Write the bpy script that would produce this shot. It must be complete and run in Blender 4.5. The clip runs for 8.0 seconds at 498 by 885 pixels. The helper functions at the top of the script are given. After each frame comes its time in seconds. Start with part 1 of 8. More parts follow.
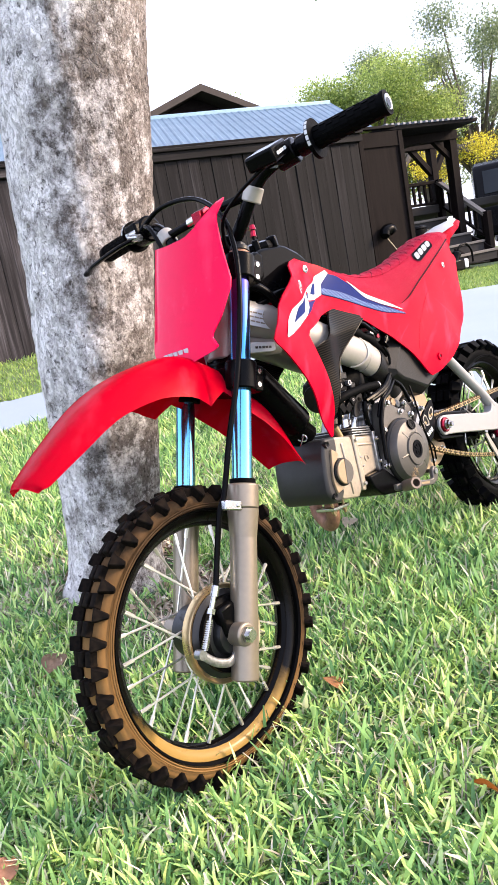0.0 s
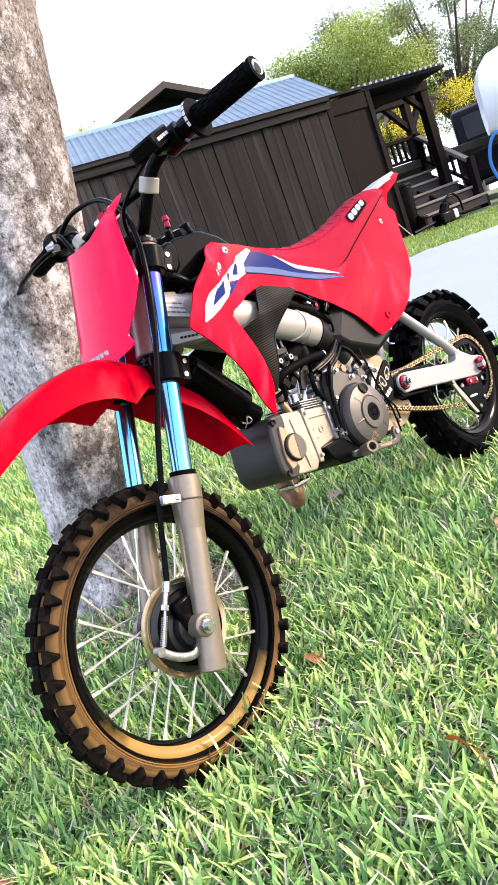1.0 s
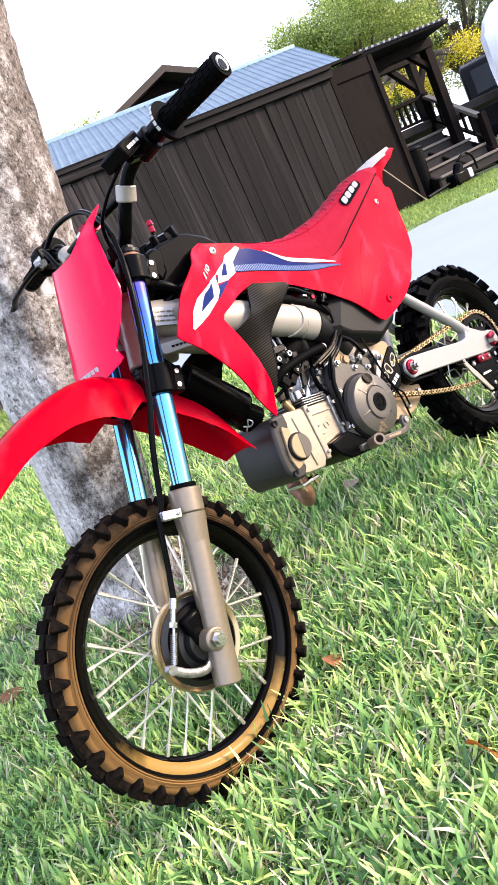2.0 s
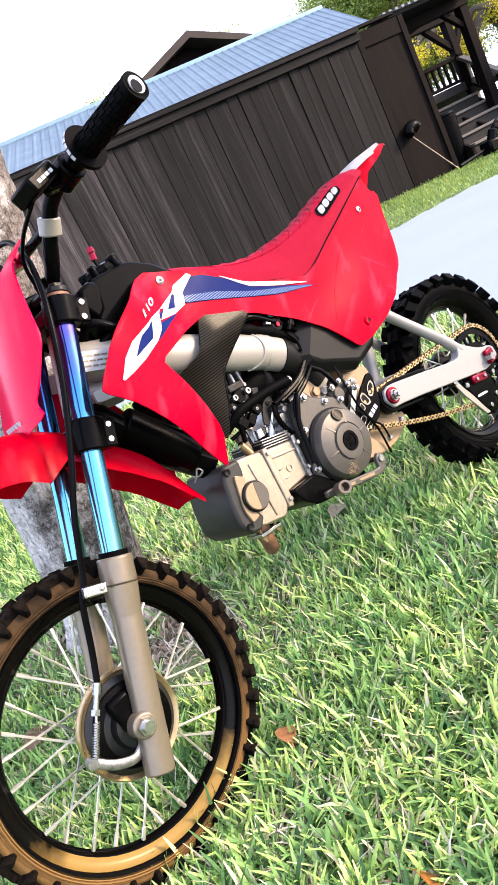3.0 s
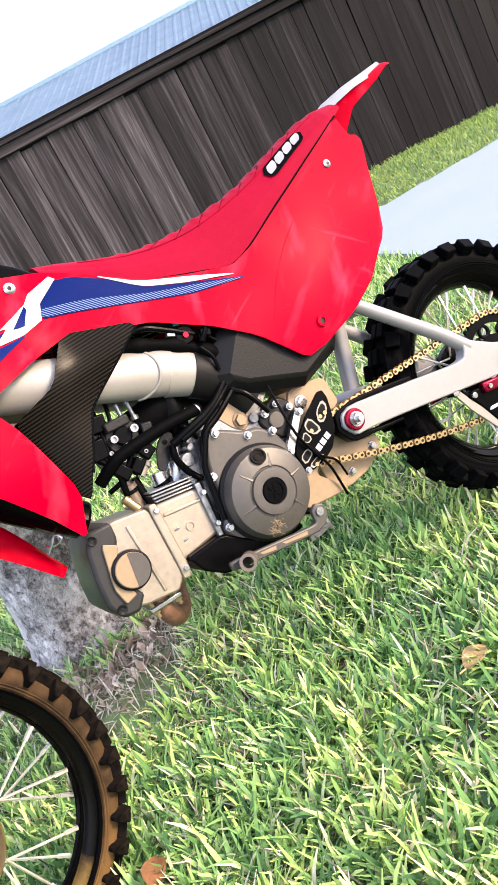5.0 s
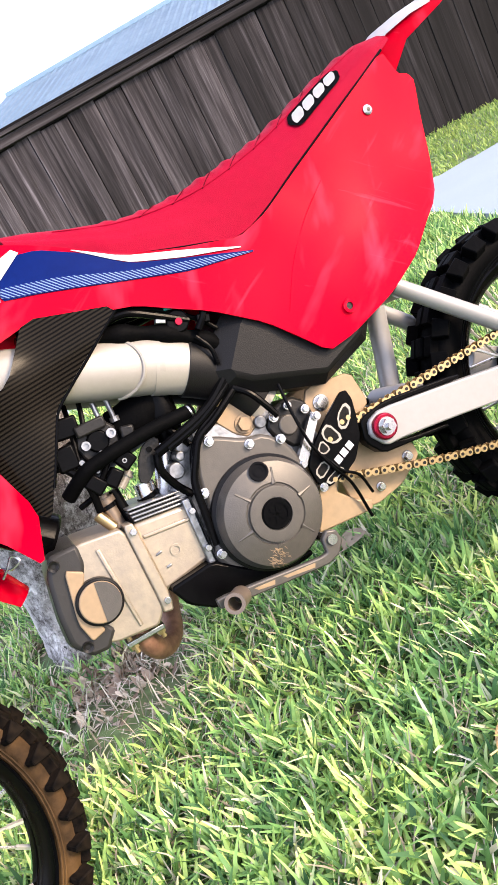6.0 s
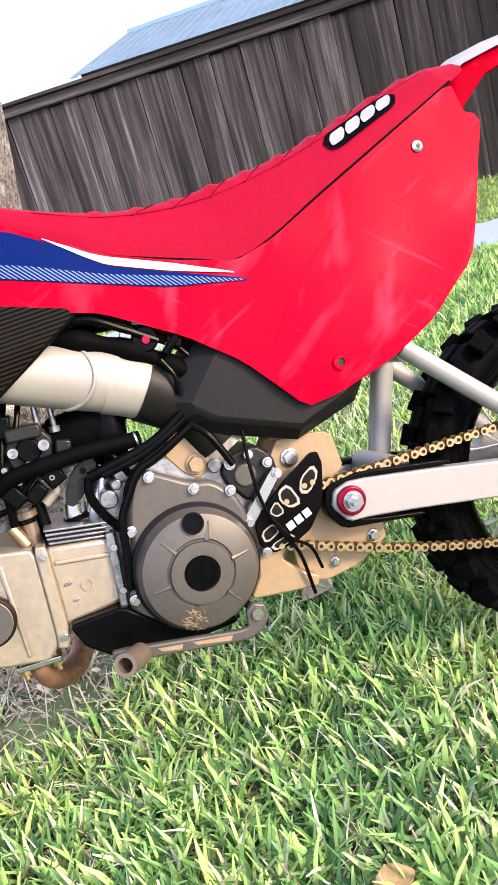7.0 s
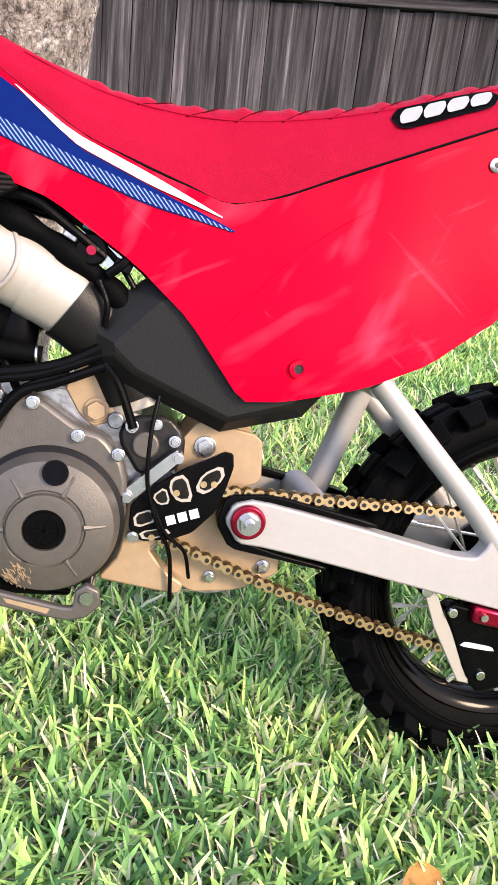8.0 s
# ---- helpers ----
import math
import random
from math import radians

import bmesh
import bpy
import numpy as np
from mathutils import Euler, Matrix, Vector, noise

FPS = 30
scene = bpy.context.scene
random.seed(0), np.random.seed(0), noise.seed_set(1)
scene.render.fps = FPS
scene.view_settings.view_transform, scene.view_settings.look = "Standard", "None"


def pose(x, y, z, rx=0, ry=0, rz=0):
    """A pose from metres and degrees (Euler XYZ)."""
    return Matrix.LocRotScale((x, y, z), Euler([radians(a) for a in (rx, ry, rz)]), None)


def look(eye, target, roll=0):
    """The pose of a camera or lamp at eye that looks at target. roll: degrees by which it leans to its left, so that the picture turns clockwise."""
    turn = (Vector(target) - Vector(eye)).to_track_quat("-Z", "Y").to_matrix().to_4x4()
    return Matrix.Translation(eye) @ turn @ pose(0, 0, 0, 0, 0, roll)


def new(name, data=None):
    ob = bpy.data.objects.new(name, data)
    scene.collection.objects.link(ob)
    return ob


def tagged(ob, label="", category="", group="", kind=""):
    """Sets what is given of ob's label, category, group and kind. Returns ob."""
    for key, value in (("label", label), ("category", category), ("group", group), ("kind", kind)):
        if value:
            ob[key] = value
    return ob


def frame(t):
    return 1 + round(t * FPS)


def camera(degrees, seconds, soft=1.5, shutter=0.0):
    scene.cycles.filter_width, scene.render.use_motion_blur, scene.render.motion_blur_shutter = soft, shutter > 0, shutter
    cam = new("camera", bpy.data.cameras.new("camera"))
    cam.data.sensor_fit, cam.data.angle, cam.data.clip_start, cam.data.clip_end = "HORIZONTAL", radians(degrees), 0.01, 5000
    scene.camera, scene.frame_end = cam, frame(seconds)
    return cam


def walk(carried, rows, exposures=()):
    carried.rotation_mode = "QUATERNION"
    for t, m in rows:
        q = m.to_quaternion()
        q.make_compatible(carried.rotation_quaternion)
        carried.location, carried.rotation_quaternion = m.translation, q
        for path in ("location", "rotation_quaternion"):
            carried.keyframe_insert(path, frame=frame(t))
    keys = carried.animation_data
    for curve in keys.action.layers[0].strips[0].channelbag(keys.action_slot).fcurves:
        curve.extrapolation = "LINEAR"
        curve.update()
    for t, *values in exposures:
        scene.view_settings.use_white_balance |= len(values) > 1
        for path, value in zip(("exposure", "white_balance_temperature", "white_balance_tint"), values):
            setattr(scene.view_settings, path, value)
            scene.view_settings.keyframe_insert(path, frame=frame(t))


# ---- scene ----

cam = camera(38.5, 8.0)
# seconds, x, y, z, yaw, pitch, roll
PATH = [
    (0, -0.644, -0.621, 0.734, -42.55, -11.80, -9.94),
    (0.5, -0.576, -0.677, 0.703, -41.25, -11.90, -14.85),
    (1, -0.533, -0.716, 0.690, -39.88, -12.06, -19.75),
    (1.2, -0.529, -0.721, 0.692, -39.19, -12.24, -21.42),
    (2.3, -0.416, -0.736, 0.724, -36.21, -12.71, -25.42),
    (2.5, -0.377, -0.736, 0.742, -35.57, -12.77, -25.50),
    (3, -0.239, -0.738, 0.739, -33.00, -13.71, -25.73),
    (3.5, -0.059, -0.764, 0.759, -29.33, -14.43, -25.35),
    (4, 0.028, -0.756, 0.781, -26.52, -14.49, -25.62),
    (4.5, 0.156, -0.705, 0.730, -23.98, -15.16, -26.58),
    (4.7, 0.194, -0.689, 0.714, -22.97, -15.34, -26.84),
    (5.8, 0.351, -0.570, 0.672, -14.46, -15.92, -28.25),
    (6, 0.394, -0.542, 0.668, -13.52, -15.83, -27.28),
    (6.5, 0.484, -0.488, 0.667, -11.52, -15.90, -22.91),
    (7, 0.534, -0.477, 0.681, -9.31, -16.33, -15.28),
    (7.5, 0.555, -0.457, 0.706, -7.42, -17.67, -4.87),
    (8, 0.662, -0.375, 0.672, -6.85, -19.88, 8.03),
]
EXPOSURE = 2.05


def eye_pose(x, y, z, yaw, pitch, roll):
    return pose(x, y, z, 0, 0, yaw) @ pose(0, 0, 0, 90 + pitch, 0, 0) @ pose(0, 0, 0, 0, 0, roll)


walk(cam, [(row[0], eye_pose(*row[1:])) for row in PATH], [(0.0, EXPOSURE, 6400, 17), (8.0, EXPOSURE, 6400, 17)])

# ---------------------------------------------------------------- light
SUN_ELEVATION, SUN_AZIMUTH = 27.0, 134.0  # degrees; azimuth clockwise from +y
world = bpy.data.worlds.new("sky")
world.use_nodes = True
scene.world = world
wn = world.node_tree
sky = wn.nodes.new("ShaderNodeTexSky")
sky.sky_type, sky.sun_disc = "NISHITA", False
sky.sun_elevation, sky.sun_rotation = radians(SUN_ELEVATION), radians(SUN_AZIMUTH)
sky.air_density, sky.dust_density, sky.ozone_density = 1.0, 2.5, 1.0
wn.links.new(sky.outputs[0], wn.nodes["Background"].inputs[0])
wn.nodes["Background"].inputs[1].default_value = 0.06
cloud, both = wn.nodes.new("ShaderNodeBackground"), wn.nodes.new("ShaderNodeAddShader")  # thin bright overcast over the clear sky
cloud.inputs[0].default_value, cloud.inputs[1].default_value = (0.86, 0.93, 1.17, 1), 0.535
wn.links.new(wn.nodes["Background"].outputs[0], both.inputs[0])
wn.links.new(cloud.outputs[0], both.inputs[1])
wn.links.new(both.outputs[0], wn.nodes["World Output"].inputs[0])
sun = new("sun", bpy.data.lights.new("sun", "SUN"))
sun.data.energy, sun.data.angle, sun.data.color = 2.0, radians(12), (1.0, 0.78, 0.52)
sa, se = radians(SUN_AZIMUTH), radians(SUN_ELEVATION)
sun.matrix_world = look((0, 0, 20), Vector((0, 0, 20)) - Vector((math.sin(sa) * math.cos(se), math.cos(sa) * math.cos(se), math.sin(se))))


# ---------------------------------------------------------------- materials
def material(name, color, rough=0.5, metal=0.0, dark=None, scale=8.0, amount=0.5, fine=120.0, bump=0.0, bump_scale=200.0,
             stretch=(1, 1, 1), coat=0.0, spec=0.5, rough_var=0.1, per="", vary=0.0, trans=0.0):
    """A surface with colour varied at two scales, roughness variation and fine relief."""
    m = bpy.data.materials.new(name)
    m.use_nodes = True
    t = m.node_tree
    b = t.nodes["Principled BSDF"]
    dark = dark or tuple(c * 0.6 for c in color)
    co = t.nodes.new("ShaderNodeTexCoord")
    mp = t.nodes.new("ShaderNodeMapping")
    mp.inputs["Scale"].default_value = stretch
    t.links.new(co.outputs["Object"], mp.inputs[0])
    n1, n2 = t.nodes.new("ShaderNodeTexNoise"), t.nodes.new("ShaderNodeTexNoise")
    n1.inputs["Scale"].default_value, n1.inputs["Detail"].default_value = scale, 5
    n2.inputs["Scale"].default_value, n2.inputs["Detail"].default_value = fine, 4
    for n in (n1, n2):
        t.links.new(mp.outputs[0], n.inputs["Vector"])
    add = t.nodes.new("ShaderNodeMath")
    add.operation = "MULTIPLY_ADD"
    add.inputs[1].default_value = 0.5
    half = t.nodes.new("ShaderNodeMath")
    half.operation = "MULTIPLY"
    half.inputs[1].default_value = 0.5
    t.links.new(n2.outputs[0], half.inputs[0])
    t.links.new(n1.outputs[0], add.inputs[0])
    t.links.new(half.outputs[0], add.inputs[2])
    ramp = t.nodes.new("ShaderNodeMapRange")
    ramp.inputs[1].default_value, ramp.inputs[2].default_value = 0.35, 0.65
    ramp.inputs[3].default_value, ramp.inputs[4].default_value = 0.0, amount
    t.links.new(add.outputs[0], ramp.inputs[0])
    mix = t.nodes.new("ShaderNodeMix")
    mix.data_type = "RGBA"
    mix.inputs[6].default_value, mix.inputs[7].default_value = (*color, 1), (*dark, 1)
    t.links.new(ramp.outputs[0], mix.inputs[0])
    out = mix.outputs[2]
    if per:
        info = t.nodes.new("ShaderNodeObjectInfo" if per == "object" else "ShaderNodeNewGeometry")
        hue = t.nodes.new("ShaderNodeHueSaturation")
        mr = t.nodes.new("ShaderNodeMapRange")
        mr.inputs[3].default_value, mr.inputs[4].default_value = 1 - vary, 1 + vary
        t.links.new(info.outputs["Random" if per == "object" else "Random Per Island"], mr.inputs[0])
        t.links.new(mr.outputs[0], hue.inputs["Value"])
        t.links.new(out, hue.inputs["Color"])
        out = hue.outputs[0]
    t.links.new(out, b.inputs["Base Color"])
    rr = t.nodes.new("ShaderNodeMapRange")
    rr.inputs[3].default_value, rr.inputs[4].default_value = max(0.02, rough - rough_var), min(1, rough + rough_var)
    t.links.new(n1.outputs[0], rr.inputs[0])
    t.links.new(rr.outputs[0], b.inputs["Roughness"])
    b.inputs["Metallic"].default_value = metal
    b.inputs["Specular IOR Level"].default_value = spec
    b.inputs["Coat Weight"].default_value = coat
    b.inputs["Coat Roughness"].default_value = 0.12
    if trans:
        b.inputs["Transmission Weight"].default_value = trans
    if bump:
        bp, n3 = t.nodes.new("ShaderNodeBump"), t.nodes.new("ShaderNodeTexNoise")
        n3.inputs["Scale"].default_value, n3.inputs["Detail"].default_value = bump_scale, 4
        bp.inputs["Strength"].default_value, bp.inputs["Distance"].default_value = bump, 0.002
        t.links.new(mp.outputs[0], n3.inputs["Vector"])
        t.links.new(n3.outputs[0], bp.inputs["Height"])
        t.links.new(bp.outputs[0], b.inputs["Normal"])
    return m


def ramp_material(name, stops, rough=0.6, source="island", noise_scale=5.0, bump=0.0, metal=0.0, trans=0.0):
    """Colours drawn from a ramp, by island, object or noise."""
    m = bpy.data.materials.new(name)
    m.use_nodes = True
    t = m.node_tree
    b = t.nodes["Principled BSDF"]
    cr = t.nodes.new("ShaderNodeValToRGB")
    while len(cr.color_ramp.elements) < len(stops):
        cr.color_ramp.elements.new(0.5)
    for e, (p, c) in zip(cr.color_ramp.elements, stops):
        e.position, e.color = p, (*c, 1)
    if source == "island":
        g = t.nodes.new("ShaderNodeNewGeometry")
        t.links.new(g.outputs["Random Per Island"], cr.inputs[0])
    elif source == "object":
        g = t.nodes.new("ShaderNodeObjectInfo")
        t.links.new(g.outputs["Random"], cr.inputs[0])
    else:
        co, n = t.nodes.new("ShaderNodeTexCoord"), t.nodes.new("ShaderNodeTexNoise")
        n.inputs["Scale"].default_value, n.inputs["Detail"].default_value, n.inputs["Roughness"].default_value = noise_scale, 8, 0.65
        t.links.new(co.outputs["Object"], n.inputs["Vector"])
        t.links.new(n.outputs[0], cr.inputs[0])
        if bump:
            bp = t.nodes.new("ShaderNodeBump")
            bp.inputs["Strength"].default_value, bp.inputs["Distance"].default_value = bump, 0.01
            t.links.new(n.outputs[0], bp.inputs["Height"])
            t.links.new(bp.outputs[0], b.inputs["Normal"])
    t.links.new(cr.outputs[0], b.inputs["Base Color"])
    b.inputs["Roughness"].default_value, b.inputs["Metallic"].default_value = rough, metal
    if trans:
        tr, mx = t.nodes.new("ShaderNodeBsdfTranslucent"), t.nodes.new("ShaderNodeMixShader")
        t.links.new(cr.outputs[0], tr.inputs[0])
        mx.inputs[0].default_value = trans
        t.links.new(b.outputs[0], mx.inputs[1])
        t.links.new(tr.outputs[0], mx.inputs[2])
        t.links.new(mx.outputs[0], t.nodes["Material Output"].inputs[0])
    return m


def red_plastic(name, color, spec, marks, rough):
    """Red moulded plastic: faint clouding, scuffs and reflections painted as pale slanting smears, and hairline
    scratches.
    """
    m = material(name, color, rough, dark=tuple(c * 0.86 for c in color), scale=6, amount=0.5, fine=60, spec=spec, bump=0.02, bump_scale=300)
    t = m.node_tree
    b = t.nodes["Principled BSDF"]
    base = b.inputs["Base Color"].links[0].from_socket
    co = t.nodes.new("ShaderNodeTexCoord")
    # broad layers paint soft reflections into the base colour, narrow ones are scratches
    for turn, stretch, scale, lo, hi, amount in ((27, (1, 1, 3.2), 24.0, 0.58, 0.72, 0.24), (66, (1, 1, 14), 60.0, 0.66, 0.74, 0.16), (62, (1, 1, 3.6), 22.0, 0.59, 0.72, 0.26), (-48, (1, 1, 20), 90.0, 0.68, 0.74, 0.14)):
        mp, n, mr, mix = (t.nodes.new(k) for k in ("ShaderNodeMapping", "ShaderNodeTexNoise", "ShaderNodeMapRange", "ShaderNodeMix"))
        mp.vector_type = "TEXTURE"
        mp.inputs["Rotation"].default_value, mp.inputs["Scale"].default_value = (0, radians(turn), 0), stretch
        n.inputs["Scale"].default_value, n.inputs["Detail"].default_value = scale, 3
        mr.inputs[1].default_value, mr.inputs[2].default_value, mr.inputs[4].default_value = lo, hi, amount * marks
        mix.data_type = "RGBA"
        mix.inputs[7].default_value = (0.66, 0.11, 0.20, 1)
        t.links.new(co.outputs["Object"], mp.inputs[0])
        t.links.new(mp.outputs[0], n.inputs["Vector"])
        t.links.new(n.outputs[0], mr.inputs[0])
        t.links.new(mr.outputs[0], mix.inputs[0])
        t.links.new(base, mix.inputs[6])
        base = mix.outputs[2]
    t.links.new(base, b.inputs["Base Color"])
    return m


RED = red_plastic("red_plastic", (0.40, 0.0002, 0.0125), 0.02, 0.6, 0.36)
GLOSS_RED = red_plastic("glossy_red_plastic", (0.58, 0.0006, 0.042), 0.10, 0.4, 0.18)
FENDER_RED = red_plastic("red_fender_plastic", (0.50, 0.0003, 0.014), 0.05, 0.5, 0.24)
SEAM_RED = material("dark_red_thread", (0.045, 0.001, 0.004), 0.7, spec=0.03, scale=30)
SEAT_RED = material("red_vinyl", (0.215, 0.002, 0.017), 0.6, dark=(0.165, 0.0016, 0.012), scale=10, spec=0.04, bump=0.5, bump_scale=900)
BLACK = material("black_plastic", (0.0012, 0.0012, 0.0014), 0.24, dark=(0.0026, 0.0026, 0.0029), scale=20, spec=0.045, bump=0.1, bump_scale=500)
MATT = material("matt_grey_plastic", (0.0062, 0.006, 0.006), 0.40, dark=(0.0045, 0.0044, 0.0045), scale=10, spec=0.12, bump=0.15, bump_scale=700)
RUBBER = material("rubber", (0.0010, 0.0011, 0.0013), 0.6, dark=(0.0022, 0.0022, 0.0024), scale=30, spec=0.022, bump=0.3, bump_scale=250)
ALU = material("cast_aluminium", (0.36, 0.30, 0.222), 0.33, 0.6, dark=(0.20, 0.18, 0.155), scale=14, amount=0.6, spec=0.3, bump=0.12, bump_scale=420)
GREYALU = material("grey_cast_aluminium", (0.34, 0.345, 0.35), 0.32, 0.85, dark=(0.10, 0.10, 0.10), scale=18, amount=0.9, spec=0.3, bump=0.2, bump_scale=260)
CREAM = material("bare_alloy_plate", (0.27, 0.195, 0.118), 0.45, 0.3, dark=(0.205, 0.15, 0.095), scale=9, amount=0.7, spec=0.2, bump=0.05)
SILVER = material("silver_paint", (0.27, 0.252, 0.222), 0.36, 0.25, dark=(0.235, 0.218, 0.19), scale=5, amount=0.6, spec=0.3, bump=0.04, bump_scale=400)
STEEL = material("bright_steel", (0.46, 0.46, 0.46), 0.25, 1.0, dark=(0.30, 0.29, 0.28), scale=40)
DRUM = material("drum_black", (0.012, 0.012, 0.012), 0.33, 0.2, dark=(0.007, 0.007, 0.007), scale=30, spec=0.35, bump=0.1)
COVER = material("bronze_grey_cover", (0.082, 0.075, 0.066), 0.40, 0.45, dark=(0.050, 0.047, 0.043), scale=14, spec=0.3, bump=0.15, bump_scale=600)
DARKMETAL = material("dark_metal", (0.010, 0.010, 0.010), 0.35, 0.4, dark=(0.03, 0.028, 0.026), scale=25, spec=0.2, bump=0.2, bump_scale=300)
FORKGREY = material("fork_leg_grey", (0.215, 0.178, 0.13), 0.32, 0.55, dark=(0.16, 0.135, 0.105), scale=10, amount=0.5, spec=0.3, bump=0.05)
GOLD = material("gold_chain", (0.46, 0.34, 0.18), 0.32, 0.9, dark=(0.26, 0.18, 0.09), scale=60)
BRONZE = material("bronze_inner_links", (0.12, 0.075, 0.03), 0.4, 0.9, dark=(0.06, 0.04, 0.02), scale=60)
ANODRED = material("red_anodised", (0.24, 0.004, 0.022), 0.25, 0.8, scale=30)
WHITE = material("white_vinyl", (0.42, 0.43, 0.44), 0.4, dark=(0.36, 0.37, 0.39), scale=12, spec=0.2)
BLUE = material("blue_vinyl", (0.0012, 0.009, 0.085), 0.35, dark=(0.001, 0.006, 0.06), scale=12, spec=0.035)
RUST = material("rusty_pipe", (0.27, 0.14, 0.085), 0.6, 0.5, dark=(0.13, 0.065, 0.04), scale=30, amount=0.9, bump=0.4)
BROWNSTEEL = material("worn_brown_steel", (0.16, 0.125, 0.095), 0.4, 0.5, dark=(0.09, 0.07, 0.055), scale=40, spec=0.3)
TEAL = material("teal_plastic", (0.02, 0.16, 0.14), 0.4, scale=30, spec=0.2)
GLOSSBLACK = material("gloss_black_plastic", (0.0015, 0.0015, 0.0018), 0.12, dark=(0.003, 0.003, 0.003), scale=20, spec=0.5)
SPOKE = material("pale_spoke_steel", (0.72, 0.69, 0.62), 0.3, 0.8, dark=(0.5, 0.46, 0.4), scale=40)
# drum flange steel with the golden light on it put into its colour
WARM_LIT_STEEL = material("warm_lit_drum_flange", (0.50, 0.37, 0.19), 0.3, 0.85, dark=(0.36, 0.25, 0.12), scale=18)
GLOSSBLACK.node_tree.nodes["Principled BSDF"].inputs["IOR"].default_value = 1.10
RIM = material("black_rim", (0.001, 0.001, 0.0012), 0.11, 0.0, dark=(0.002, 0.0016, 0.0012), scale=7, amount=0.6, spec=0.05)


def dirtied(m, dirt, low, high, ahead):
    """Adds dried dirt to a wheel's material, on the rim also a golden glint: thick where -z - ahead * x is large, in
    patches.
    """
    t = m.node_tree
    b = t.nodes["Principled BSDF"]
    base = b.inputs["Base Color"].links[0].from_socket
    co, dot, n, add, mr, mix = (t.nodes.new(k) for k in ("ShaderNodeTexCoord", "ShaderNodeVectorMath", "ShaderNodeTexNoise", "ShaderNodeMath", "ShaderNodeMapRange", "ShaderNodeMix"))
    dot.operation, dot.inputs[1].default_value = "DOT_PRODUCT", (-ahead, 0, -1)
    n.inputs["Scale"].default_value, n.inputs["Detail"].default_value = 14.0, 6
    add.operation, add.inputs[1].default_value = "MULTIPLY_ADD", 0.16
    mr.inputs[1].default_value, mr.inputs[2].default_value = low + 0.08, high + 0.08
    mix.data_type, mix.inputs[7].default_value = "RGBA", (*dirt, 1)
    t.links.new(co.outputs["Object"], dot.inputs[0])
    t.links.new(co.outputs["Object"], n.inputs["Vector"])
    t.links.new(n.outputs[0], add.inputs[0])
    t.links.new(dot.outputs["Value"], add.inputs[2])
    t.links.new(add.outputs[0], mr.inputs[0])
    t.links.new(mr.outputs[0], mix.inputs[0])
    t.links.new(base, mix.inputs[6])
    t.links.new(mix.outputs[2], b.inputs["Base Color"])
    return m


DUST = dirtied(material("dusty_rubber", (0.072, 0.042, 0.020), 0.85, dark=(0.012, 0.009, 0.006), scale=4.5, amount=1.0, fine=50, spec=0.04, bump=0.3, bump_scale=250), (0.155, 0.085, 0.03), -0.10, 0.12, 0.8)
KNOB = material("dusty_tread", (0.010, 0.0072, 0.005), 0.75, dark=(0.0016, 0.0016, 0.0017), scale=45, amount=1.0, spec=0.03, bump=0.3, bump_scale=250)
# lower rim: mud whose gold tint also holds the glint of warm light
MUD_GLINT_RIM = dirtied(material("mud_and_glint_rim", (0.001, 0.001, 0.0012), 0.26, dark=(0.003, 0.002, 0.001), scale=7, amount=0.6, spec=0.10), (0.20, 0.125, 0.035), 0.10, 0.15, 0.35)


def nitride():
    """Rainbow coating of the fork tubes: violet near the top, blue, then pale cyan towards the legs."""
    m = ramp_material("nitride_tube", [(0.0, (0.17, 0.42, 0.50)), (0.35, (0.10, 0.34, 0.52)), (0.62, (0.045, 0.19, 0.46)), (0.8, (0.075, 0.08, 0.36)), (1.0, (0.16, 0.07, 0.26))], 0.16, "noise", 9.0, 0.0, 0.95)
    t = m.node_tree
    cr = next(n for n in t.nodes if n.type == "VALTORGB")
    co, sep, mr, n, add = (t.nodes.new(k) for k in ("ShaderNodeTexCoord", "ShaderNodeSeparateXYZ", "ShaderNodeMapRange", "ShaderNodeTexNoise", "ShaderNodeMath"))
    mr.inputs[1].default_value, mr.inputs[2].default_value, mr.inputs[3].default_value, mr.inputs[4].default_value = 0.42, 0.79, -0.12, 0.88
    n.inputs["Scale"].default_value = 16.0
    add.operation, add.inputs[1].default_value = "MULTIPLY_ADD", 0.24
    t.links.new(co.outputs["Object"], sep.inputs[0])
    t.links.new(co.outputs["Object"], n.inputs["Vector"])
    t.links.new(sep.outputs[2], mr.inputs[0])
    t.links.new(n.outputs[0], add.inputs[0])
    t.links.new(mr.outputs[0], add.inputs[2])
    t.links.new(add.outputs[0], cr.inputs[0])
    return m


def carbon():
    m = material("carbon_weave", (0.02, 0.019, 0.018), 0.22, spec=0.032)
    t = m.node_tree
    b = t.nodes["Principled BSDF"]
    co, w = t.nodes.new("ShaderNodeTexCoord"), t.nodes.new("ShaderNodeTexWave")
    w.inputs["Scale"].default_value, w.inputs["Distortion"].default_value = 75.0, 0.3
    w.bands_direction = "Z"
    cr = t.nodes.new("ShaderNodeValToRGB")
    cr.color_ramp.elements[0].color, cr.color_ramp.elements[1].color = (0.0006, 0.0006, 0.0006, 1), (0.0135, 0.0112, 0.0082, 1)
    t.links.new(co.outputs["Object"], w.inputs["Vector"])
    t.links.new(w.outputs[1], cr.inputs[0])
    t.links.new(cr.outputs[0], b.inputs["Base Color"])
    return m


